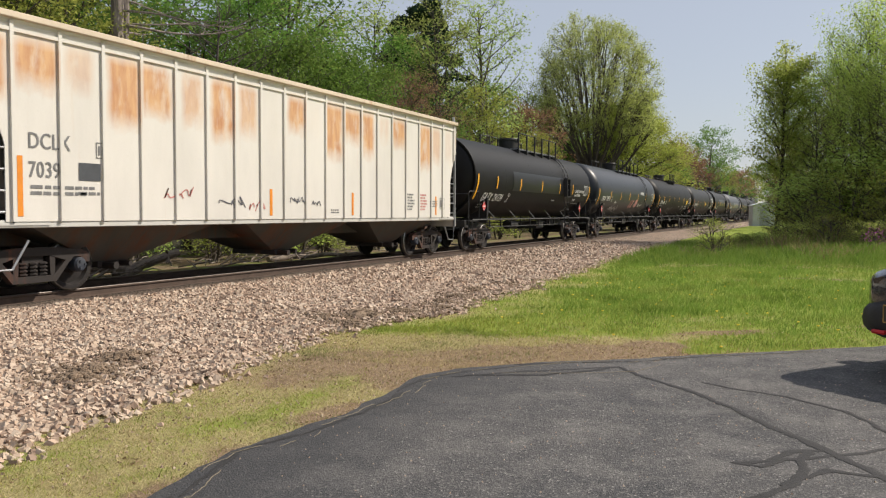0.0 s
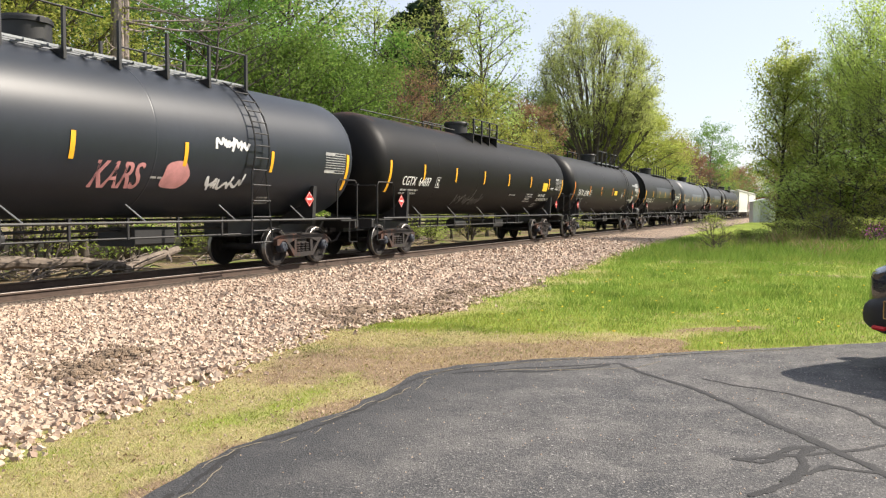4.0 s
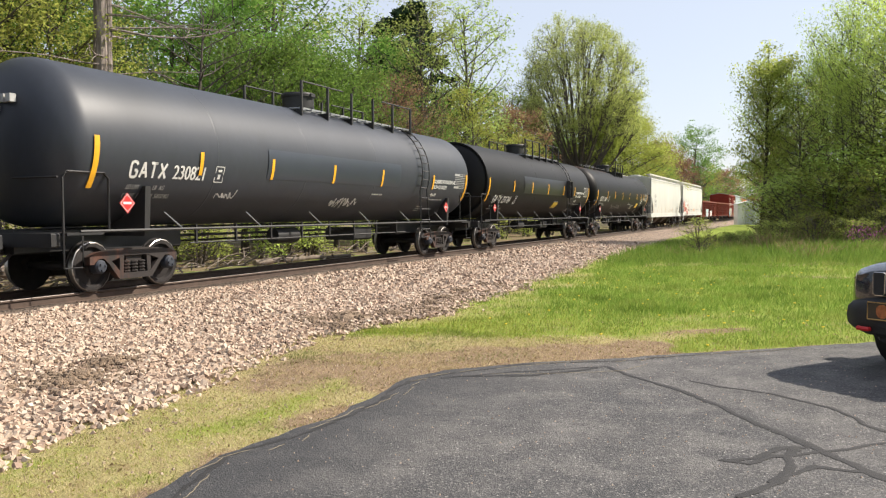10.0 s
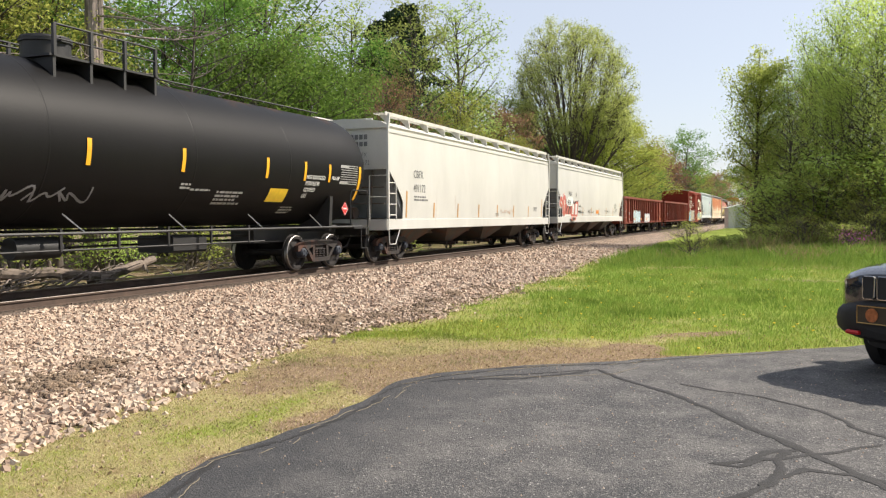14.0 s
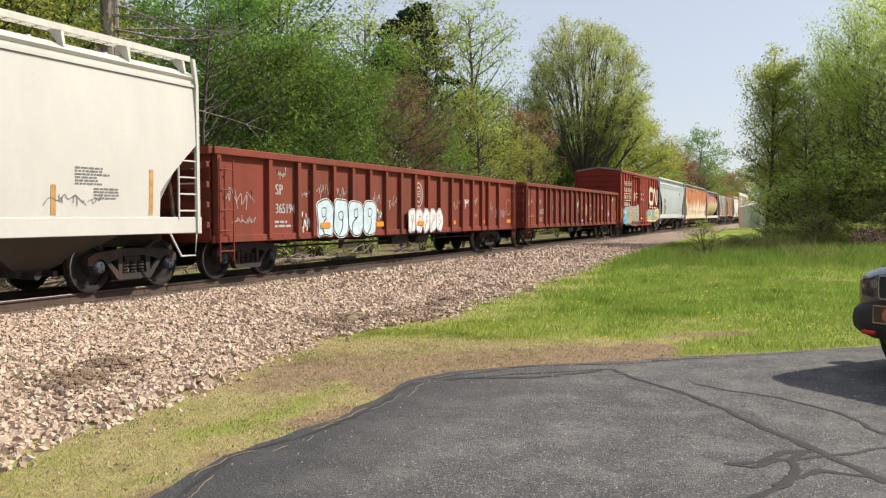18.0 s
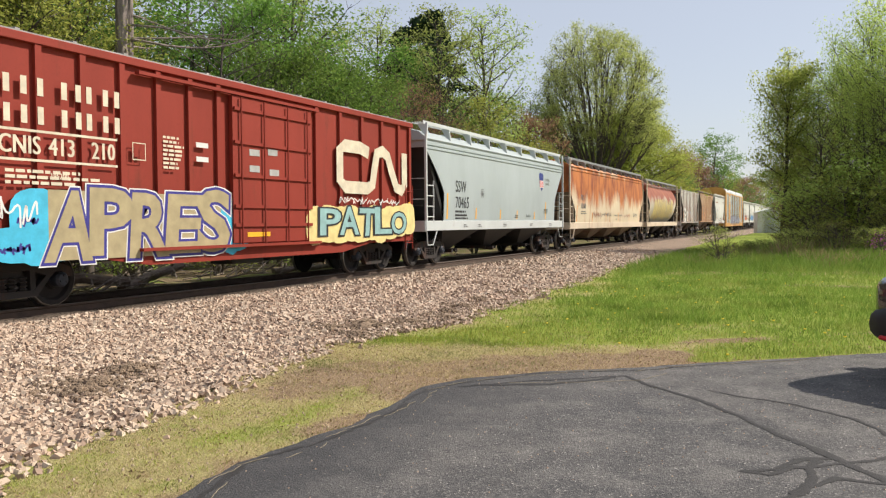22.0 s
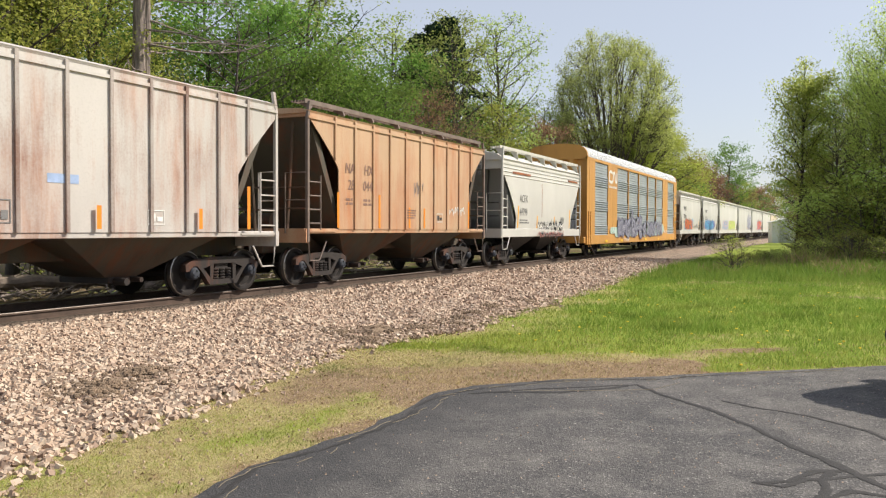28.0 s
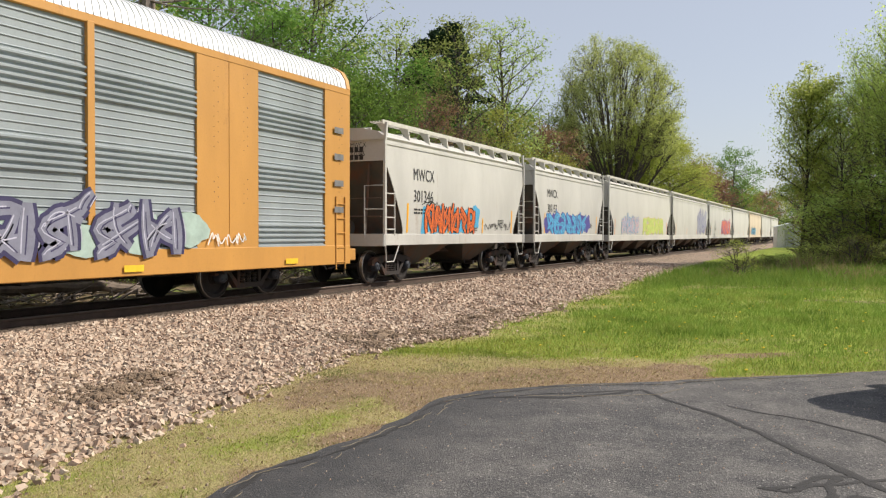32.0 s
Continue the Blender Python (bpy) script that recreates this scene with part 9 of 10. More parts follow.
# ---- fallen wood beyond the track ----
def make_fallen_wood():
    rng = random.Random(12)

    def log(points, r, label, group="fallen logs"):
        mb = MB()
        pts = []
        for a, b in zip(points, points[1:]):
            for i in range(5):
                k = i / 5
                pts.append(tuple(a[j] + (b[j] - a[j]) * k + rng.uniform(-0.03, 0.03) for j in range(3)))
        pts.append(points[-1])
        mb.tube(pts, [r * (1.05 - 0.35 * i / len(pts)) for i in range(len(pts))], 10)
        ob = solid("fallen_log", mb, DEAD_WOOD, label, "log", group)
        for i in range(7):
            q = Vector(pts[rng.randrange(1, len(pts) - 1)])
            s = MB()
            e = q + Vector((rng.uniform(-0.2, 0.5), rng.uniform(-0.5, 0.5), rng.uniform(-0.45, 0.5)))
            s.tube([tuple(q), tuple(q.lerp(e, 0.6) + Vector((0, 0.05, 0.03))), tuple(e)], [r * 0.42, r * 0.3, r * 0.12], 6)
            part("branch_stub", s, DEAD_WOOD, ob)

    log([(-18.3, 11.6, 0.30), (-17.8, 13.8, 0.32), (-17.2, 15.6, 0.24), (-16.9, 16.4, 0.1)], 0.17, "fallen grey log with broken branch stubs")
    log([(-17.0, 16.3, -0.08), (-17.3, 17.7, 0.2), (-17.6, 19.2, 0.42)], 0.15, "dark fallen log propped up at one end")
    log([(-17.8, 24.0, -0.02), (-17.2, 26.6, 0.02), (-16.8, 29.0, -0.02)], 0.1, "thin fallen trunk on leaf litter")
    for _ in range(2):
        sticks = MB()
        for i in range(150):
            x, y = rng.uniform(-20.5, -16.4), rng.uniform(9.5, 40)
            if i < 70:
                y = rng.uniform(9.5, 16)
            L, a = rng.uniform(0.5, 1.9), rng.uniform(0, 3.14)
            z = ground_z(x, y) + rng.uniform(0.0, 0.25)
            d = Vector((math.cos(a) * 0.6, math.sin(a), rng.uniform(-0.1, 0.3))) * L
            p = Vector((x, y, z))
            sticks.tube([tuple(p), tuple(p + d * 0.5 + Vector((0, 0, rng.uniform(0, 0.15)))), tuple(p + d)], [rng.uniform(0.015, 0.035), 0.02, 0.008], 5)
        solid("fallen_branches", sticks, DEAD_WOOD if _ else BARK_PALE, "tangle of fallen dead branches on the ground", "branches", kind="stuff")


make_fallen_wood()


# ---- grass, weeds and clods ----
def grass_material(name, a, b):
    """Blades whose green drifts from place to place."""
    n = Nodes(name)
    c = n.mix(n.add("NewGeometry").outputs["Random Per Island"], a, b)
    c = n.mix(n.math("MULTIPLY", n.ramp(n.noise(0.55, 5.0), 0.52, 0.7), 0.45), c, (0.40, 0.36, 0.11))
    c = n.mix(n.math("MULTIPLY", n.ramp(n.noise(0.8, 4.0, (1.3, 1.3, 1)), 0.5, 0.36), 0.6), c, (0.09, 0.15, 0.018))
    n.done(c, 0.6, 0.0, 0.2)
    tr = n.add("BsdfTranslucent", Color=c)
    mx = n.add("MixShader", Fac=0.4)
    n.t.links.new(n.b.outputs[0], mx.inputs[1])
    n.t.links.new(tr.outputs[0], mx.inputs[2])
    n.t.links.new(mx.outputs[0], n.t.nodes["Material Output"].inputs["Surface"])
    return n.m


def blades(name, spots, label, a, b, seed, lean=0.4):
    """Grass blades at (x, y, z, height) as one mesh."""
    rng = np.random.default_rng(seed)
    P = np.array(spots)
    k = len(P)
    ang = rng.uniform(0, 2 * np.pi, k)
    d = np.stack([np.cos(ang), np.sin(ang), np.zeros(k)], 1)
    h = P[:, 3:4]
    w = (0.0022 + 0.03 * h)
    tip = P[:, :3] + np.stack([rng.normal(0, lean, k), rng.normal(0, lean, k), np.ones(k)], 1) * h
    mid = P[:, :3] * 0.45 + tip * 0.55 + np.stack([np.zeros(k), np.zeros(k), 0.08 * h[:, 0]], 1)
    v = np.stack([P[:, :3] - d * w, P[:, :3] + d * w, mid + d * w * 0.7, tip, mid - d * w * 0.7], 1)
    me = bulk(name, v.reshape(-1, 3), np.arange(5 * k), np.full(k, 5), grass_material(name + "_blade", a, b))
    return tagged(new(name, me), label, "grass", kind="stuff")


def make_grass():
    rng = random.Random(21)
    lawn, dry, tall, verge = [], [], [], []
    for _ in range(210000):
        y = 8.0 + 32 * rng.random() ** 1.6
        x = rng.uniform(-7.2, 0.35 * y + 1.5)
        edge = beyond_edge(x, y)
        if x < toe(y) + 0.35 * wobble(0, y, 0.8, 2.0) - rng.expovariate(4.0) * (y > 14) or edge < 0.03 or (x > 0.5 and y < 11):
            continue
        cover, worn = lawn_cover(x, y), bare_soil(x, y)
        if rng.random() < 1.25 * worn - 0.12:
            if rng.random() < 0.3:
                dry.append((x, y, ground_z(x, y), rng.uniform(0.015, 0.045)))
            continue
        if rng.random() > 0.35 + 0.8 * cover:
            if rng.random() < 0.4:
                dry.append((x, y, ground_z(x, y), rng.uniform(0.015, 0.05)))
            continue
        h = rng.uniform(0.025, 0.06) * (0.5 + cover) * (1 + 0.6 * smooth(12, 17, y) + 0.9 * max(0, wobble(x, y, 2.2, 19.0)) * smooth(11, 14, y))
        (verge if rng.random() > 0.15 + 0.95 * cover * smooth(10.5, 15.0, y + 0.5 * (x + 4)) else lawn).append((x, y, ground_z(x, y) - 0.005, h))
    for _ in range(105000):
        y = 2.4 + 8.4 * rng.random() ** 1.15
        x = rng.uniform(-6.5, -2.4)
        if x < toe(y) + 0.1 - rng.expovariate(5.0) or beyond_edge(x, y) < 0.02:
            continue
        cover, worn = lawn_cover(x, y), bare_soil(x, y)
        if rng.random() < 1.2 * worn - 0.1:
            if rng.random() < 0.3:
                dry.append((x, y, ground_z(x, y) - 0.003, rng.uniform(0.01, 0.03)))
        elif rng.random() < 0.04 + 0.85 * cover:
            (lawn if cover > 0.7 and rng.random() < 0.6 else verge).append((x, y, ground_z(x, y) - 0.003, rng.uniform(0.012, 0.034) * (0.7 + 0.6 * cover)))
        elif rng.random() < 0.6:
            dry.append((x, y, ground_z(x, y) - 0.003, rng.uniform(0.01, 0.032)))
    # taller grass where the ground rises to the trees
    for _ in range(30000):
        y = rng.uniform(25, 44)
        x = rng.uniform(-7.0, 0.33 * y + 1)
        edge = 26.5 + 0.16 * (x + 4) + 1.5 * wobble(x, y, 3.0, 2.0)
        if x < toe(y) + 0.3 or y < edge + rng.gauss(0, 1.0):
            continue
        tall.append((x, y, ground_z(x, y) - 0.01, rng.uniform(0.12, 0.34) * (0.7 + 0.5 * smooth(24, 34, y))))
    brush = []
    for _ in range(1500):
        x = rng.uniform(-4.5, 4)
        y = 27.6 + 0.25 * x + rng.gauss(0, 0.35) + wobble(x, 0, 1.5, 3.0)
        dry.append((x, y, ground_z(x, y), rng.uniform(0.04, 0.12)))
    for _ in range(9000):
        y = rng.uniform(30, 46)
        x = rng.uniform(-5.0, 0.33 * y)
        if wobble(x, y, 2.5, 12.0) + (y - 37) * 0.09 > 0.05:
            brush.append((x, y, ground_z(x, y) - 0.01, rng.uniform(0.15, 0.5)))
    rough = []
    for _ in range(30000):
        y = rng.uniform(34, 48)
        x = rng.uniform(-4.8, 0.33 * y)
        lift = smooth(34.5, 42, y + 2.5 * wobble(x, y, 2.0, 6.0))
        if rng.random() < lift * (0.55 + 0.6 * wobble(x, y, 0.9, 14.0)):
            rough.append((x, y, ground_z(x, y) - 0.01, rng.uniform(0.3, 1.0) * (0.35 + 0.65 * lift) * (0.55 if x < -2 else 1.0)))
    blades("rough_growth", rough[::2], "knee-high olive-green growth before the trees", (0.14, 0.19, 0.04), (0.32, 0.38, 0.11), 7, 0.4)
    blades("rough_straw", rough[1::2], "knee-high dry brown stalks before the trees", (0.17, 0.12, 0.07), (0.36, 0.28, 0.16), 8, 0.4)
    blades("dry_brush", brush, "dry straw-coloured brush at the foot of the trees", (0.20, 0.15, 0.08), (0.40, 0.33, 0.17), 6, 0.5)
    blades("lawn_grass", lawn, "short green grass with gaps", (0.145, 0.235, 0.035), (0.30, 0.43, 0.085), 1)
    blades("verge_grass", verge, "short yellowish-green grass of the worn verge", (0.23, 0.27, 0.04), (0.46, 0.48, 0.12), 4, 0.6)
    blades("dry_grass", dry, "short dry straw-coloured grass", (0.34, 0.27, 0.13), (0.66, 0.55, 0.32), 2, 0.8)
    blades("tall_grass", tall, "taller rough green grass", (0.12, 0.20, 0.03), (0.25, 0.35, 0.08), 3, 0.35)
    mb = MB()
    for _ in range(110):
        y = 10 + 14 * rng.random() ** 1.2
        x = rng.uniform(-5, 0.33 * y)
        if beyond_edge(x, y) < 0.2 or x < toe(y) + 0.6:
            continue
        mb.lathe([(0.006, 0.0), (0.022, 0.012), (0.016, 0.02)], "z", (x, y, ground_z(x, y) + rng.uniform(0.05, 0.1)), 6)
    solid("dandelions", mb, plain("dandelion", (0.75, 0.55, 0.03), 0.7, 0, 0.2), "yellow dandelion heads in the grass", "flowers", kind="stuff")
    # dead leaves and bits of straw on the verge
    nrng = np.random.default_rng(77)
    spots = []
    while len(spots) < 5200:
        y = 2.6 + 11.5 * rng.random() ** 1.1
        x = rng.uniform(-6.3, 2.2)
        if x > toe(y) + 0.05 and beyond_edge(x, y) > 0.02 and rng.random() < 0.25 + bare_soil(x, y):
            spots.append((x, y, ground_z(x, y) + rng.uniform(0.004, 0.018)))
    flakes = bulk("leaf_litter", *leaf_arrays(nrng, np.array(spots), 0.026, 0.3), leaf_material("dead_leaf", (0.19, 0.12, 0.065), (0.56, 0.44, 0.26), 0.3))
    tagged(new("leaf_litter", flakes), "dead leaves and straw scattered over worn ground", "leaf litter", kind="stuff")
    # stray stones on the verge
    st = MB()
    for _ in range(1100):
        y = rng.uniform(2.6, 11)
        x = rng.uniform(-6.4, -2.4)
        if x < toe(y) - 0.1 or beyond_edge(x, y) < 0.03:
            continue
        s, z = rng.uniform(0.006, 0.018), ground_z(x, y)
        c = [Vector((s * math.cos(a) * rng.uniform(0.6, 1), s * math.sin(a) * rng.uniform(0.6, 1), 0)) for a in np.linspace(0, 5.2, 5)]
        st.add([(x + v.x, y + v.y, z) for v in c] + [(x + v.x * 0.5, y + v.y * 0.5, z + s * 0.8) for v in c], [(0, 1, 6, 5), (1, 2, 7, 6), (2, 3, 8, 7), (3, 4, 9, 8), (4, 0, 5, 9), (5, 6, 7, 8, 9)])
    solid("verge_stones", st, bpy.data.materials["ballast_stone"], "small stones scattered over the dry verge", "gravel", kind="stuff")
    # grit on the asphalt
    gr = MB()
    for _ in range(900):
        y = 2.4 + 8 * rng.random()
        x = rng.uniform(-3.6, 2.5)
        if beyond_edge(x, y) > -0.1:
            continue
        s = rng.uniform(0.003, 0.009)
        gr.add([(x - s, y, 0), (x, y - s, 0), (x + s, y, 0), (x, y + s, 0), (x, y, s * 1.2)], [(0, 1, 4), (1, 2, 4), (2, 3, 4), (3, 0, 4)])
    solid("grit", gr, bpy.data.materials["ballast_stone"], "pale grit lying on the asphalt", "gravel", kind="stuff")


make_grass()


def make_clods():
    soil = plain("turned_soil", (0.235, 0.168, 0.112), 0.95, 0.0, 0.5, 12.0, 0.8)
    rng = random.Random(33)
    heaps = [(-7.0, 6.75, 0.5, 0.13), (-6.7, 6.1, 0.38, 0.08), (-6.55, 5.75, 0.3, 0.08), (-6.6, 11.35, 0.55, 0.17), (-6.3, 10.5, 0.32, 0.08), (-6.15, 12.0, 0.4, 0.1), (-7.0, 10.9, 0.3, 0.08), (-6.2, 13.6, 0.35, 0.1), (-6.4, 14.7, 0.32, 0.1), (-5.9, 12.8, 0.3, 0.08), (-6.5, 15.9, 0.35, 0.11), (-6.3, 17.6, 0.3, 0.1)]
    for x, y, r, h in heaps:
        mb = MB()
        rings, n = 5, 18
        z0 = ballast_z(x, y) - 0.03
        h *= 0.5
        r *= 0.75
        mb.v.append((x, y, z0 + h + 0.04))
        for i in range(1, rings + 1):
            for k in range(n):
                a = 2 * math.pi * k / n
                q = r * i / rings * (1 + 0.45 * wobble(math.cos(a) * 2 + x, math.sin(a) * 2 + y, 1.0, i * 0.3))
                zz = z0 + (h + 0.04) * max(0, 1 - (i / rings) ** 1.6) * (1 + 0.7 * wobble(x + q * math.cos(a) * 5, y + q * math.sin(a) * 5, 0.7, 4.0))
                mb.v.append((x + q * math.cos(a), y + q * math.sin(a), zz))
        mb.f += [(0, 1 + k, 1 + (k + 1) % n) for k in range(n)]
        for i in range(rings - 1):
            for k in range(n):
                mb.f.append((1 + i * n + k, 1 + (i + 1) * n + k, 1 + (i + 1) * n + (k + 1) % n, 1 + i * n + (k + 1) % n))
        ob = solid("dirt_mound", mb, soil, "low mound of turned brown soil on the ballast edge", "soil", "mounds of turned soil")
        bits = MB()
        for _ in range(240):
            a, q = rng.uniform(0, 6.28), r * (0.1 + 2.3 * rng.random() ** 1.4)
            px, py, s = x + q * math.cos(a), y + q * math.sin(a), rng.uniform(0.012, 0.045)
            bits.lathe([(s * 0.5, -s * 0.6), (s, 0), (s * 0.6, s * 0.6)], "z", (px, py, ballast_z(px, py) + 0.01 + h * max(0, 1 - q / r)), 5)
        tagged(part("loose_soil", bits, soil, ob), kind="stuff")


make_clods()


# ---- the metal shed far down the line ----
def make_shed():
    shed = root("metal_shed", pose(-5.6, 99, 0.2, 0, 0, 12), "pale grey corrugated metal shed with a low roof", "shed")
    grey = plain("shed_metal", (0.66, 0.68, 0.70), 0.5, 0.2, 0.12, 1.5, 0.1)
    prof = []
    for i in range(25):
        prof += [(-1.2 + i * 0.1, -1.45), (-1.15 + i * 0.1, -1.48)]
    part("front_wall", MB().prism(prof + [(1.25, -1.4), (-1.2, -1.4)], "z", 0, 2.3), grey, shed)
    part("side_wall", MB().box(-1.25, -1.2, -1.45, 1.45, 0, 2.3), grey, shed)
    part("side_wall", MB().box(1.25, 1.3, -1.45, 1.45, 0, 2.3), grey, shed)
    part("back_wall", MB().box(-1.25, 1.3, 1.4, 1.45, 0, 2.3), grey, shed)
    part("roof", MB().prism([(-1.4, 2.28), (1.45, 2.28), (1.45, 2.34), (0.02, 2.72), (-1.4, 2.34)], "y", -1.6, 1.6), plain("shed_roof", (0.6, 0.62, 0.63), 0.45, 0.3, 0.1), shed)
    part("door", MB().box(-0.5, 0.5, -1.52, -1.485, 0.05, 1.95, 0.01), plain("shed_door", (0.42, 0.44, 0.46), 0.5, 0.2, 0.1), shed)


make_shed()


# ---- the parked car ----
def make_car():
    car = root("parked_suv", pose(1.64, 9.70, 0, 0, 0, -38) @ Matrix.Diagonal((1.0, 1.0, 1.07, 1)), "dark blue-black off-road car parked nose outwards", "car")
    n = Nodes("car_paint")
    fl = n.noise(300.0, 2.0)
    n.done(n.mix(fl, (0.012, 0.016, 0.024), (0.02, 0.025, 0.036)), 0.25, 0.2)
    n.b.inputs["Coat Weight"].default_value = 0.8
    n.b.inputs["Coat Roughness"].default_value = 0.06
    paint = n.m
    trim = plain("car_trim", (0.016, 0.016, 0.017), 0.65, 0.0, 0.2, 20.0, 0.15)
    rubber = plain("tyre_rubber", (0.018, 0.018, 0.018), 0.85, 0.0, 0.25, 12.0, 0.3)
    chrome = plain("chrome_trim", (0.45, 0.46, 0.48), 0.2, 1.0, 0.1, 5.0, 0.0)
    alloy = plain("alloy", (0.12, 0.12, 0.13), 0.35, 0.9, 0.1, 5.0, 0.05)
    glass = Nodes("car_glass")
    glass.done((0.012, 0.016, 0.016), 0.04, 0.0)
    glass = glass.m

    def loft(stations, power=3.2, n=28):
        mb = MB()
        for y, w, z0, z1 in stations:
            cz, hh = (z0 + z1) / 2, (z1 - z0) / 2
            for k in range(n):
                a = 2 * math.pi * k / n
                c, s = math.cos(a), math.sin(a)
                mb.v.append((w * math.copysign(abs(c) ** (2 / power), c), y, cz + hh * math.copysign(abs(s) ** (2 / power), s)))
        for i in range(len(stations) - 1):
            for k in range(n):
                j = (k + 1) % n
                mb.f.append((i * n + k, i * n + j, (i + 1) * n + j, (i + 1) * n + k))
        mb.f += [tuple(range(n)), tuple(range((len(stations) - 1) * n, len(stations) * n))[::-1]]
        mb.f = [f[::-1] for f in mb.f]
        return mb

    part("body", loft([(-0.85, 0.60, 0.52, 0.93), (-0.82, 0.76, 0.46, 0.99), (-0.70, 0.88, 0.40, 1.04), (-0.45, 0.93, 0.36, 1.075), (0.0, 0.945, 0.34, 1.11), (0.6, 0.945, 0.32, 1.15), (0.9, 0.94, 0.3, 1.17), (2.0, 0.93, 0.3, 1.14), (3.2, 0.92, 0.32, 1.15), (3.6, 0.86, 0.4, 1.12), (3.72, 0.75, 0.5, 1.05)], 4.5), paint, car, "dark metallic painted body")
    part("bonnet", loft([(-0.76, 0.52, 0.92, 1.02), (-0.5, 0.64, 0.96, 1.09), (0.0, 0.70, 1.0, 1.15), (0.85, 0.74, 1.05, 1.21)], 3.0), paint, car)
    part("cabin", loft([(0.75, 0.72, 1.05, 1.15), (1.5, 0.66, 1.05, 1.63), (2.2, 0.65, 1.05, 1.68), (3.2, 0.63, 1.05, 1.63), (3.65, 0.6, 1.05, 1.2)], 4.0), glass, car, "dark tinted windows")
    part("roof", loft([(1.4, 0.62, 1.58, 1.64), (2.2, 0.64, 1.62, 1.70), (3.25, 0.6, 1.58, 1.65)], 3.5), paint, car)
    part("front_bumper", loft([(-0.96, 0.50, 0.44, 0.66), (-0.94, 0.68, 0.38, 0.71), (-0.86, 0.84, 0.34, 0.745), (-0.72, 0.93, 0.33, 0.755), (-0.5, 0.965, 0.33, 0.75), (-0.36, 0.965, 0.36, 0.7)], 2.9), trim, car, "black plastic bumper")
    part("skid_plate", loft([(-0.82, 0.5, 0.28, 0.40), (-0.6, 0.66, 0.24, 0.40), (-0.3, 0.7, 0.24, 0.38)], 3.0), trim, car)
    for k in range(7):
        x = (k - 3) * 0.155
        y = -0.868
        rim = MB()
        z0, z1, w = 0.77, 0.965, 0.062
        ring = [(x - w, z0), (x - w * 1.05, z1 - 0.02), (x - w * 0.8, z1), (x + w * 0.8, z1), (x + w * 1.05, z1 - 0.02), (x + w, z0), (x + w * 0.7, z0 - 0.02), (x - w * 0.7, z0 - 0.02)]
        g = part("grille_slot", MB().prism(ring, "y", y - 0.02, y + 0.02), trim, car)
        pts = [(a, y - 0.022, b) for a, b in ring] + [(ring[0][0], y - 0.022, ring[0][1])]
        part("slot_rim", rim.tube(pts, 0.006, 5), chrome, g)
    for s in (-1, 1):
        lamp = MB()
        lamp.prism([(s * 0.60, 0.87), (s * 0.74, 0.875), (s * 0.755, 0.92), (s * 0.62, 0.945)], "y", -0.83, -0.62)
        part("headlight", lamp, glass, car, "narrow dark headlight")
        part("tow_hook", MB().tube([(s * 0.52, -0.88, 0.43), (s * 0.52, -0.965, 0.43), (s * 0.64, -0.965, 0.43), (s * 0.64, -0.88, 0.43)], 0.022, 6), PLACARD_RED, car, "red tow hook")
        part("wing_mirror", MB().box(min(s * 0.82, s * 1.05), max(s * 0.82, s * 1.05), 0.8, 0.93, 1.05, 1.22, 0.04), trim, car)
        for y in (0.2, 2.8):
            part("wheel_arch", MB().lathe([(0.40, s * 0.80), (0.44, s * 0.94), (0.47, s * 0.94), (0.47, s * 0.80)][::s], "x", (0, y, 0.40), 24), trim, car)
            tyre = part("tyre", MB().lathe([(0.24, s * 0.66), (0.35, s * 0.65), (0.372, s * 0.69), (0.372, s * 0.85), (0.35, s * 0.89), (0.24, s * 0.88)][::s], "x", (0, y, 0.372), 30), rubber, car, "black knobbly tyre")
            lug = MB()
            for k in range(30):
                a = 2 * math.pi * k / 30
                for q in (0.69, 0.78):
                    x0, x1 = sorted((s * q, s * (q + 0.075)))
                    c = (y + 0.374 * math.cos(a), 0.372 + 0.374 * math.sin(a))
                    lug.add([(xx, c[0] + dr * math.cos(a) - dt * math.sin(a), c[1] + dr * math.sin(a) + dt * math.cos(a)) for xx in (x0, x1) for dr in (-0.006, 0.008) for dt in (-0.02, 0.02)],
                            [(0, 1, 3, 2), (4, 6, 7, 5), (0, 4, 5, 1), (2, 3, 7, 6), (0, 2, 6, 4), (1, 5, 7, 3)])
            part("tread_blocks", lug, rubber, tyre)
            hub = MB().lathe([(0.25, s * 0.80), (0.25, s * 0.87), (0.22, s * 0.87), (0.2, s * 0.82)][::s], "x", (0, y, 0.372), 24)
            for k in range(5):
                a = 2 * math.pi * k / 5
                hub.tube([(s * 0.86, y, 0.372), (s * 0.86, y + 0.22 * math.cos(a), 0.372 + 0.22 * math.sin(a))], 0.03, 6)
            part("rim", hub, alloy, tyre)
    # plate mounted off centre: a bronze disc and bars
    plate = part("number_plate", MB().box(-0.52, -0.20, -0.985, -0.975, 0.53, 0.69, 0.0), plain("plate_dark", (0.05, 0.035, 0.02), 0.5, 0, 0.2, 9.0, 0.0), car, "dark plate with a bronze badge")
    part("plate_frame", MB().tube([(-0.52, -0.987, 0.53), (-0.20, -0.987, 0.53), (-0.20, -0.987, 0.69), (-0.52, -0.987, 0.69), (-0.52, -0.987, 0.53)], 0.006, 5), plain("brass", (0.5, 0.33, 0.12), 0.35, 0.8, 0.1), plate)
    part("badge", MB().lathe([(0.065, -0.995), (0.065, -0.986)], "y", (-0.36, 0, 0.61), 20), plain("badge_bronze", (0.45, 0.16, 0.06), 0.4, 0.5, 0.4, 30.0, 0.3), plate)


make_car()


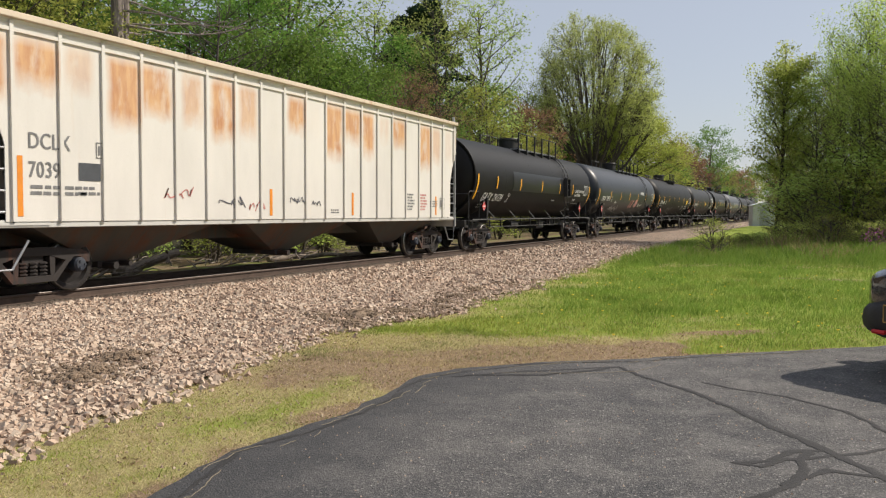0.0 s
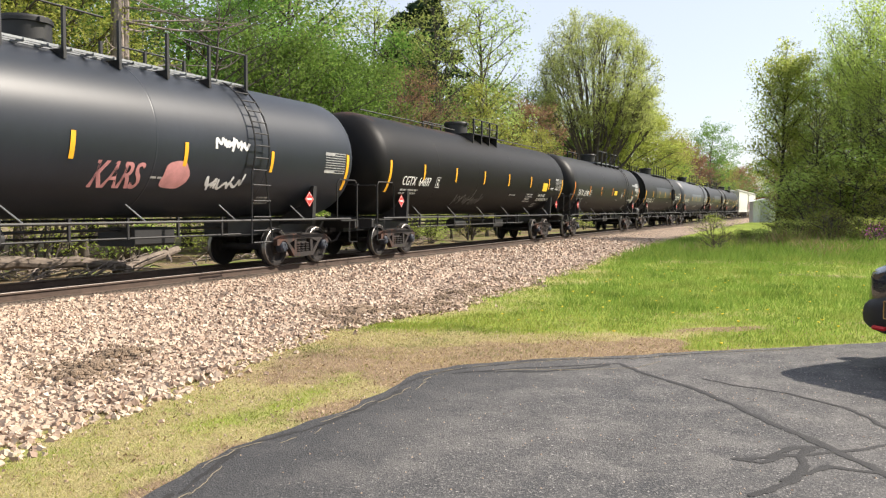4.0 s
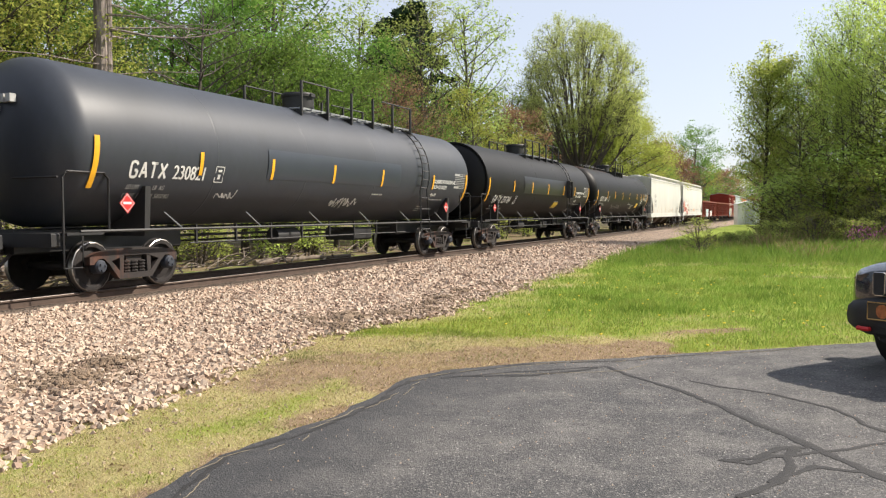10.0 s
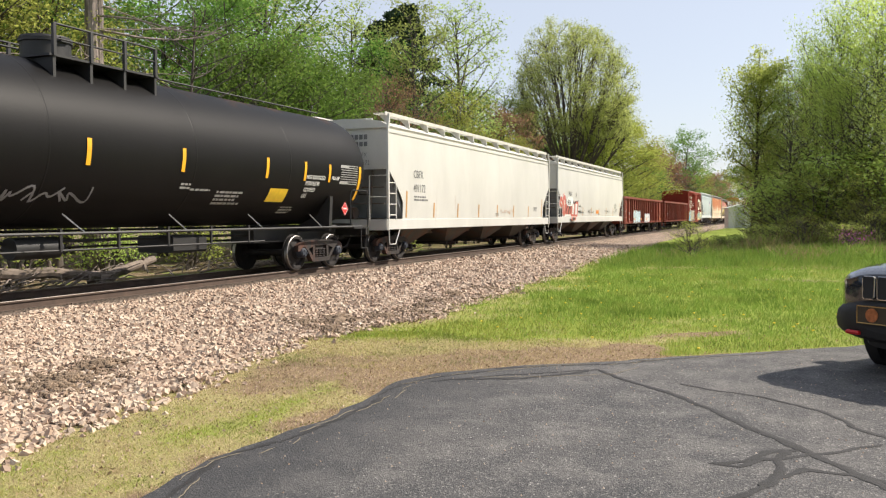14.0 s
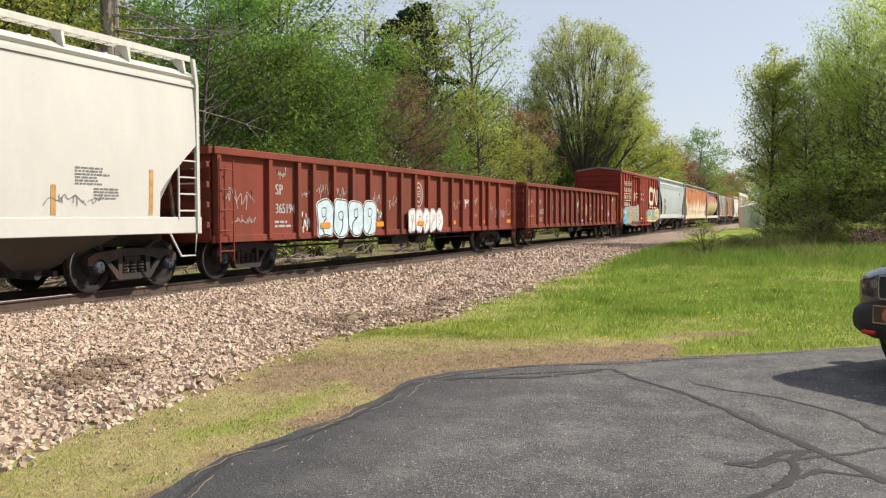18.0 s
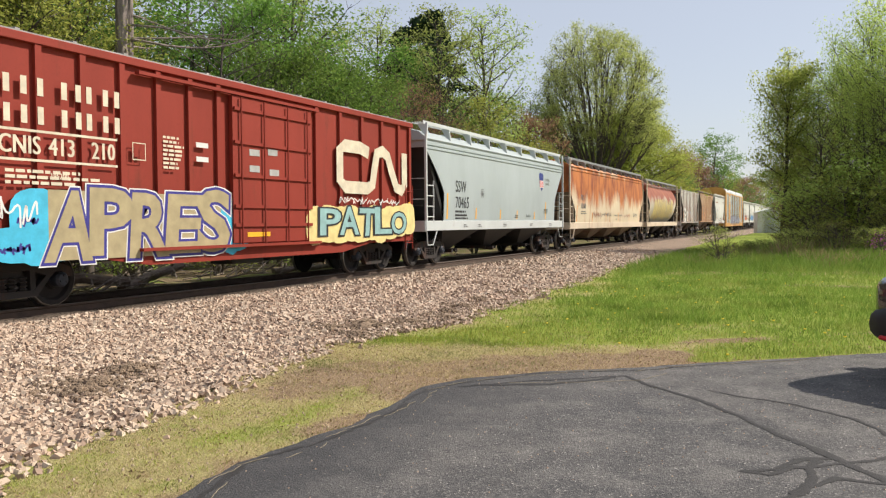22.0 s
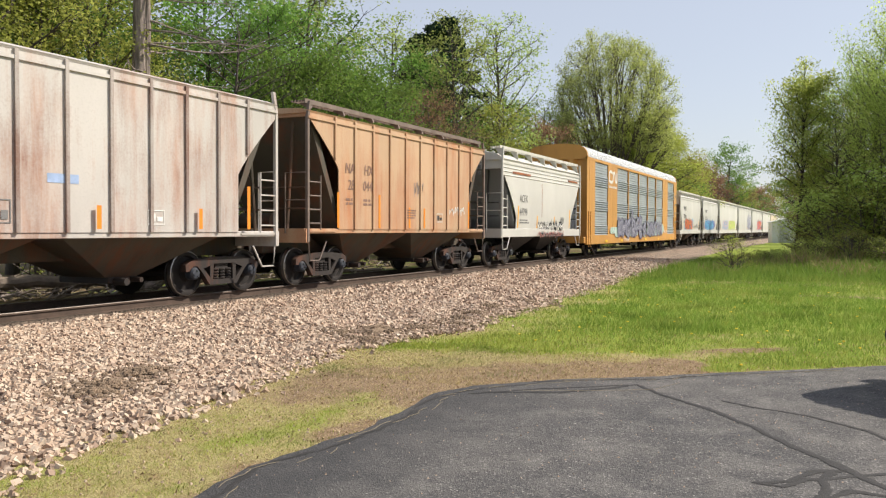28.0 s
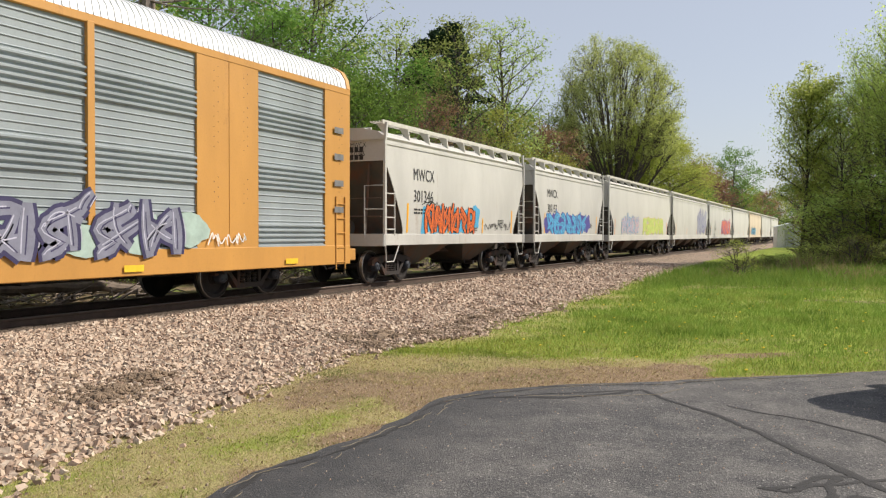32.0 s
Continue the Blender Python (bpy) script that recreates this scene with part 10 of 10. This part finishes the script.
# ---- what moves ----
def travelled(t):
    k = t / 32.0
    return 354.98 * k + 19.31 * k ** 2 + 1.62 * k ** 3 - 5.41 * k ** 4


def motions():
    steps = [2.0 * i for i in range(17)]
    for car, s0 in CARS:
        walk(car, [(t, pose(TRACK_X, s0 - travelled(t), RAIL_TOP)) for t in steps])
    where = {car.name: s0 for car, s0 in CARS}
    for w, car, y in WHEELS:
        near = [k / FPS for k in range(0, 961) if 6 < where[car.name] + y - travelled(k / FPS) < 48]
        times = sorted(set([0.0] + near + [32.0]))
        rows, turn = [], 0.0
        for i, t in enumerate(times):
            if i and t - times[i - 1] < 0.05:
                turn += (travelled(t) - travelled(times[i - 1])) / WHEEL_R
            rows.append((t, pose(0, y, WHEEL_R, math.degrees(turn) % 360)))
        walk(w, rows)


motions()
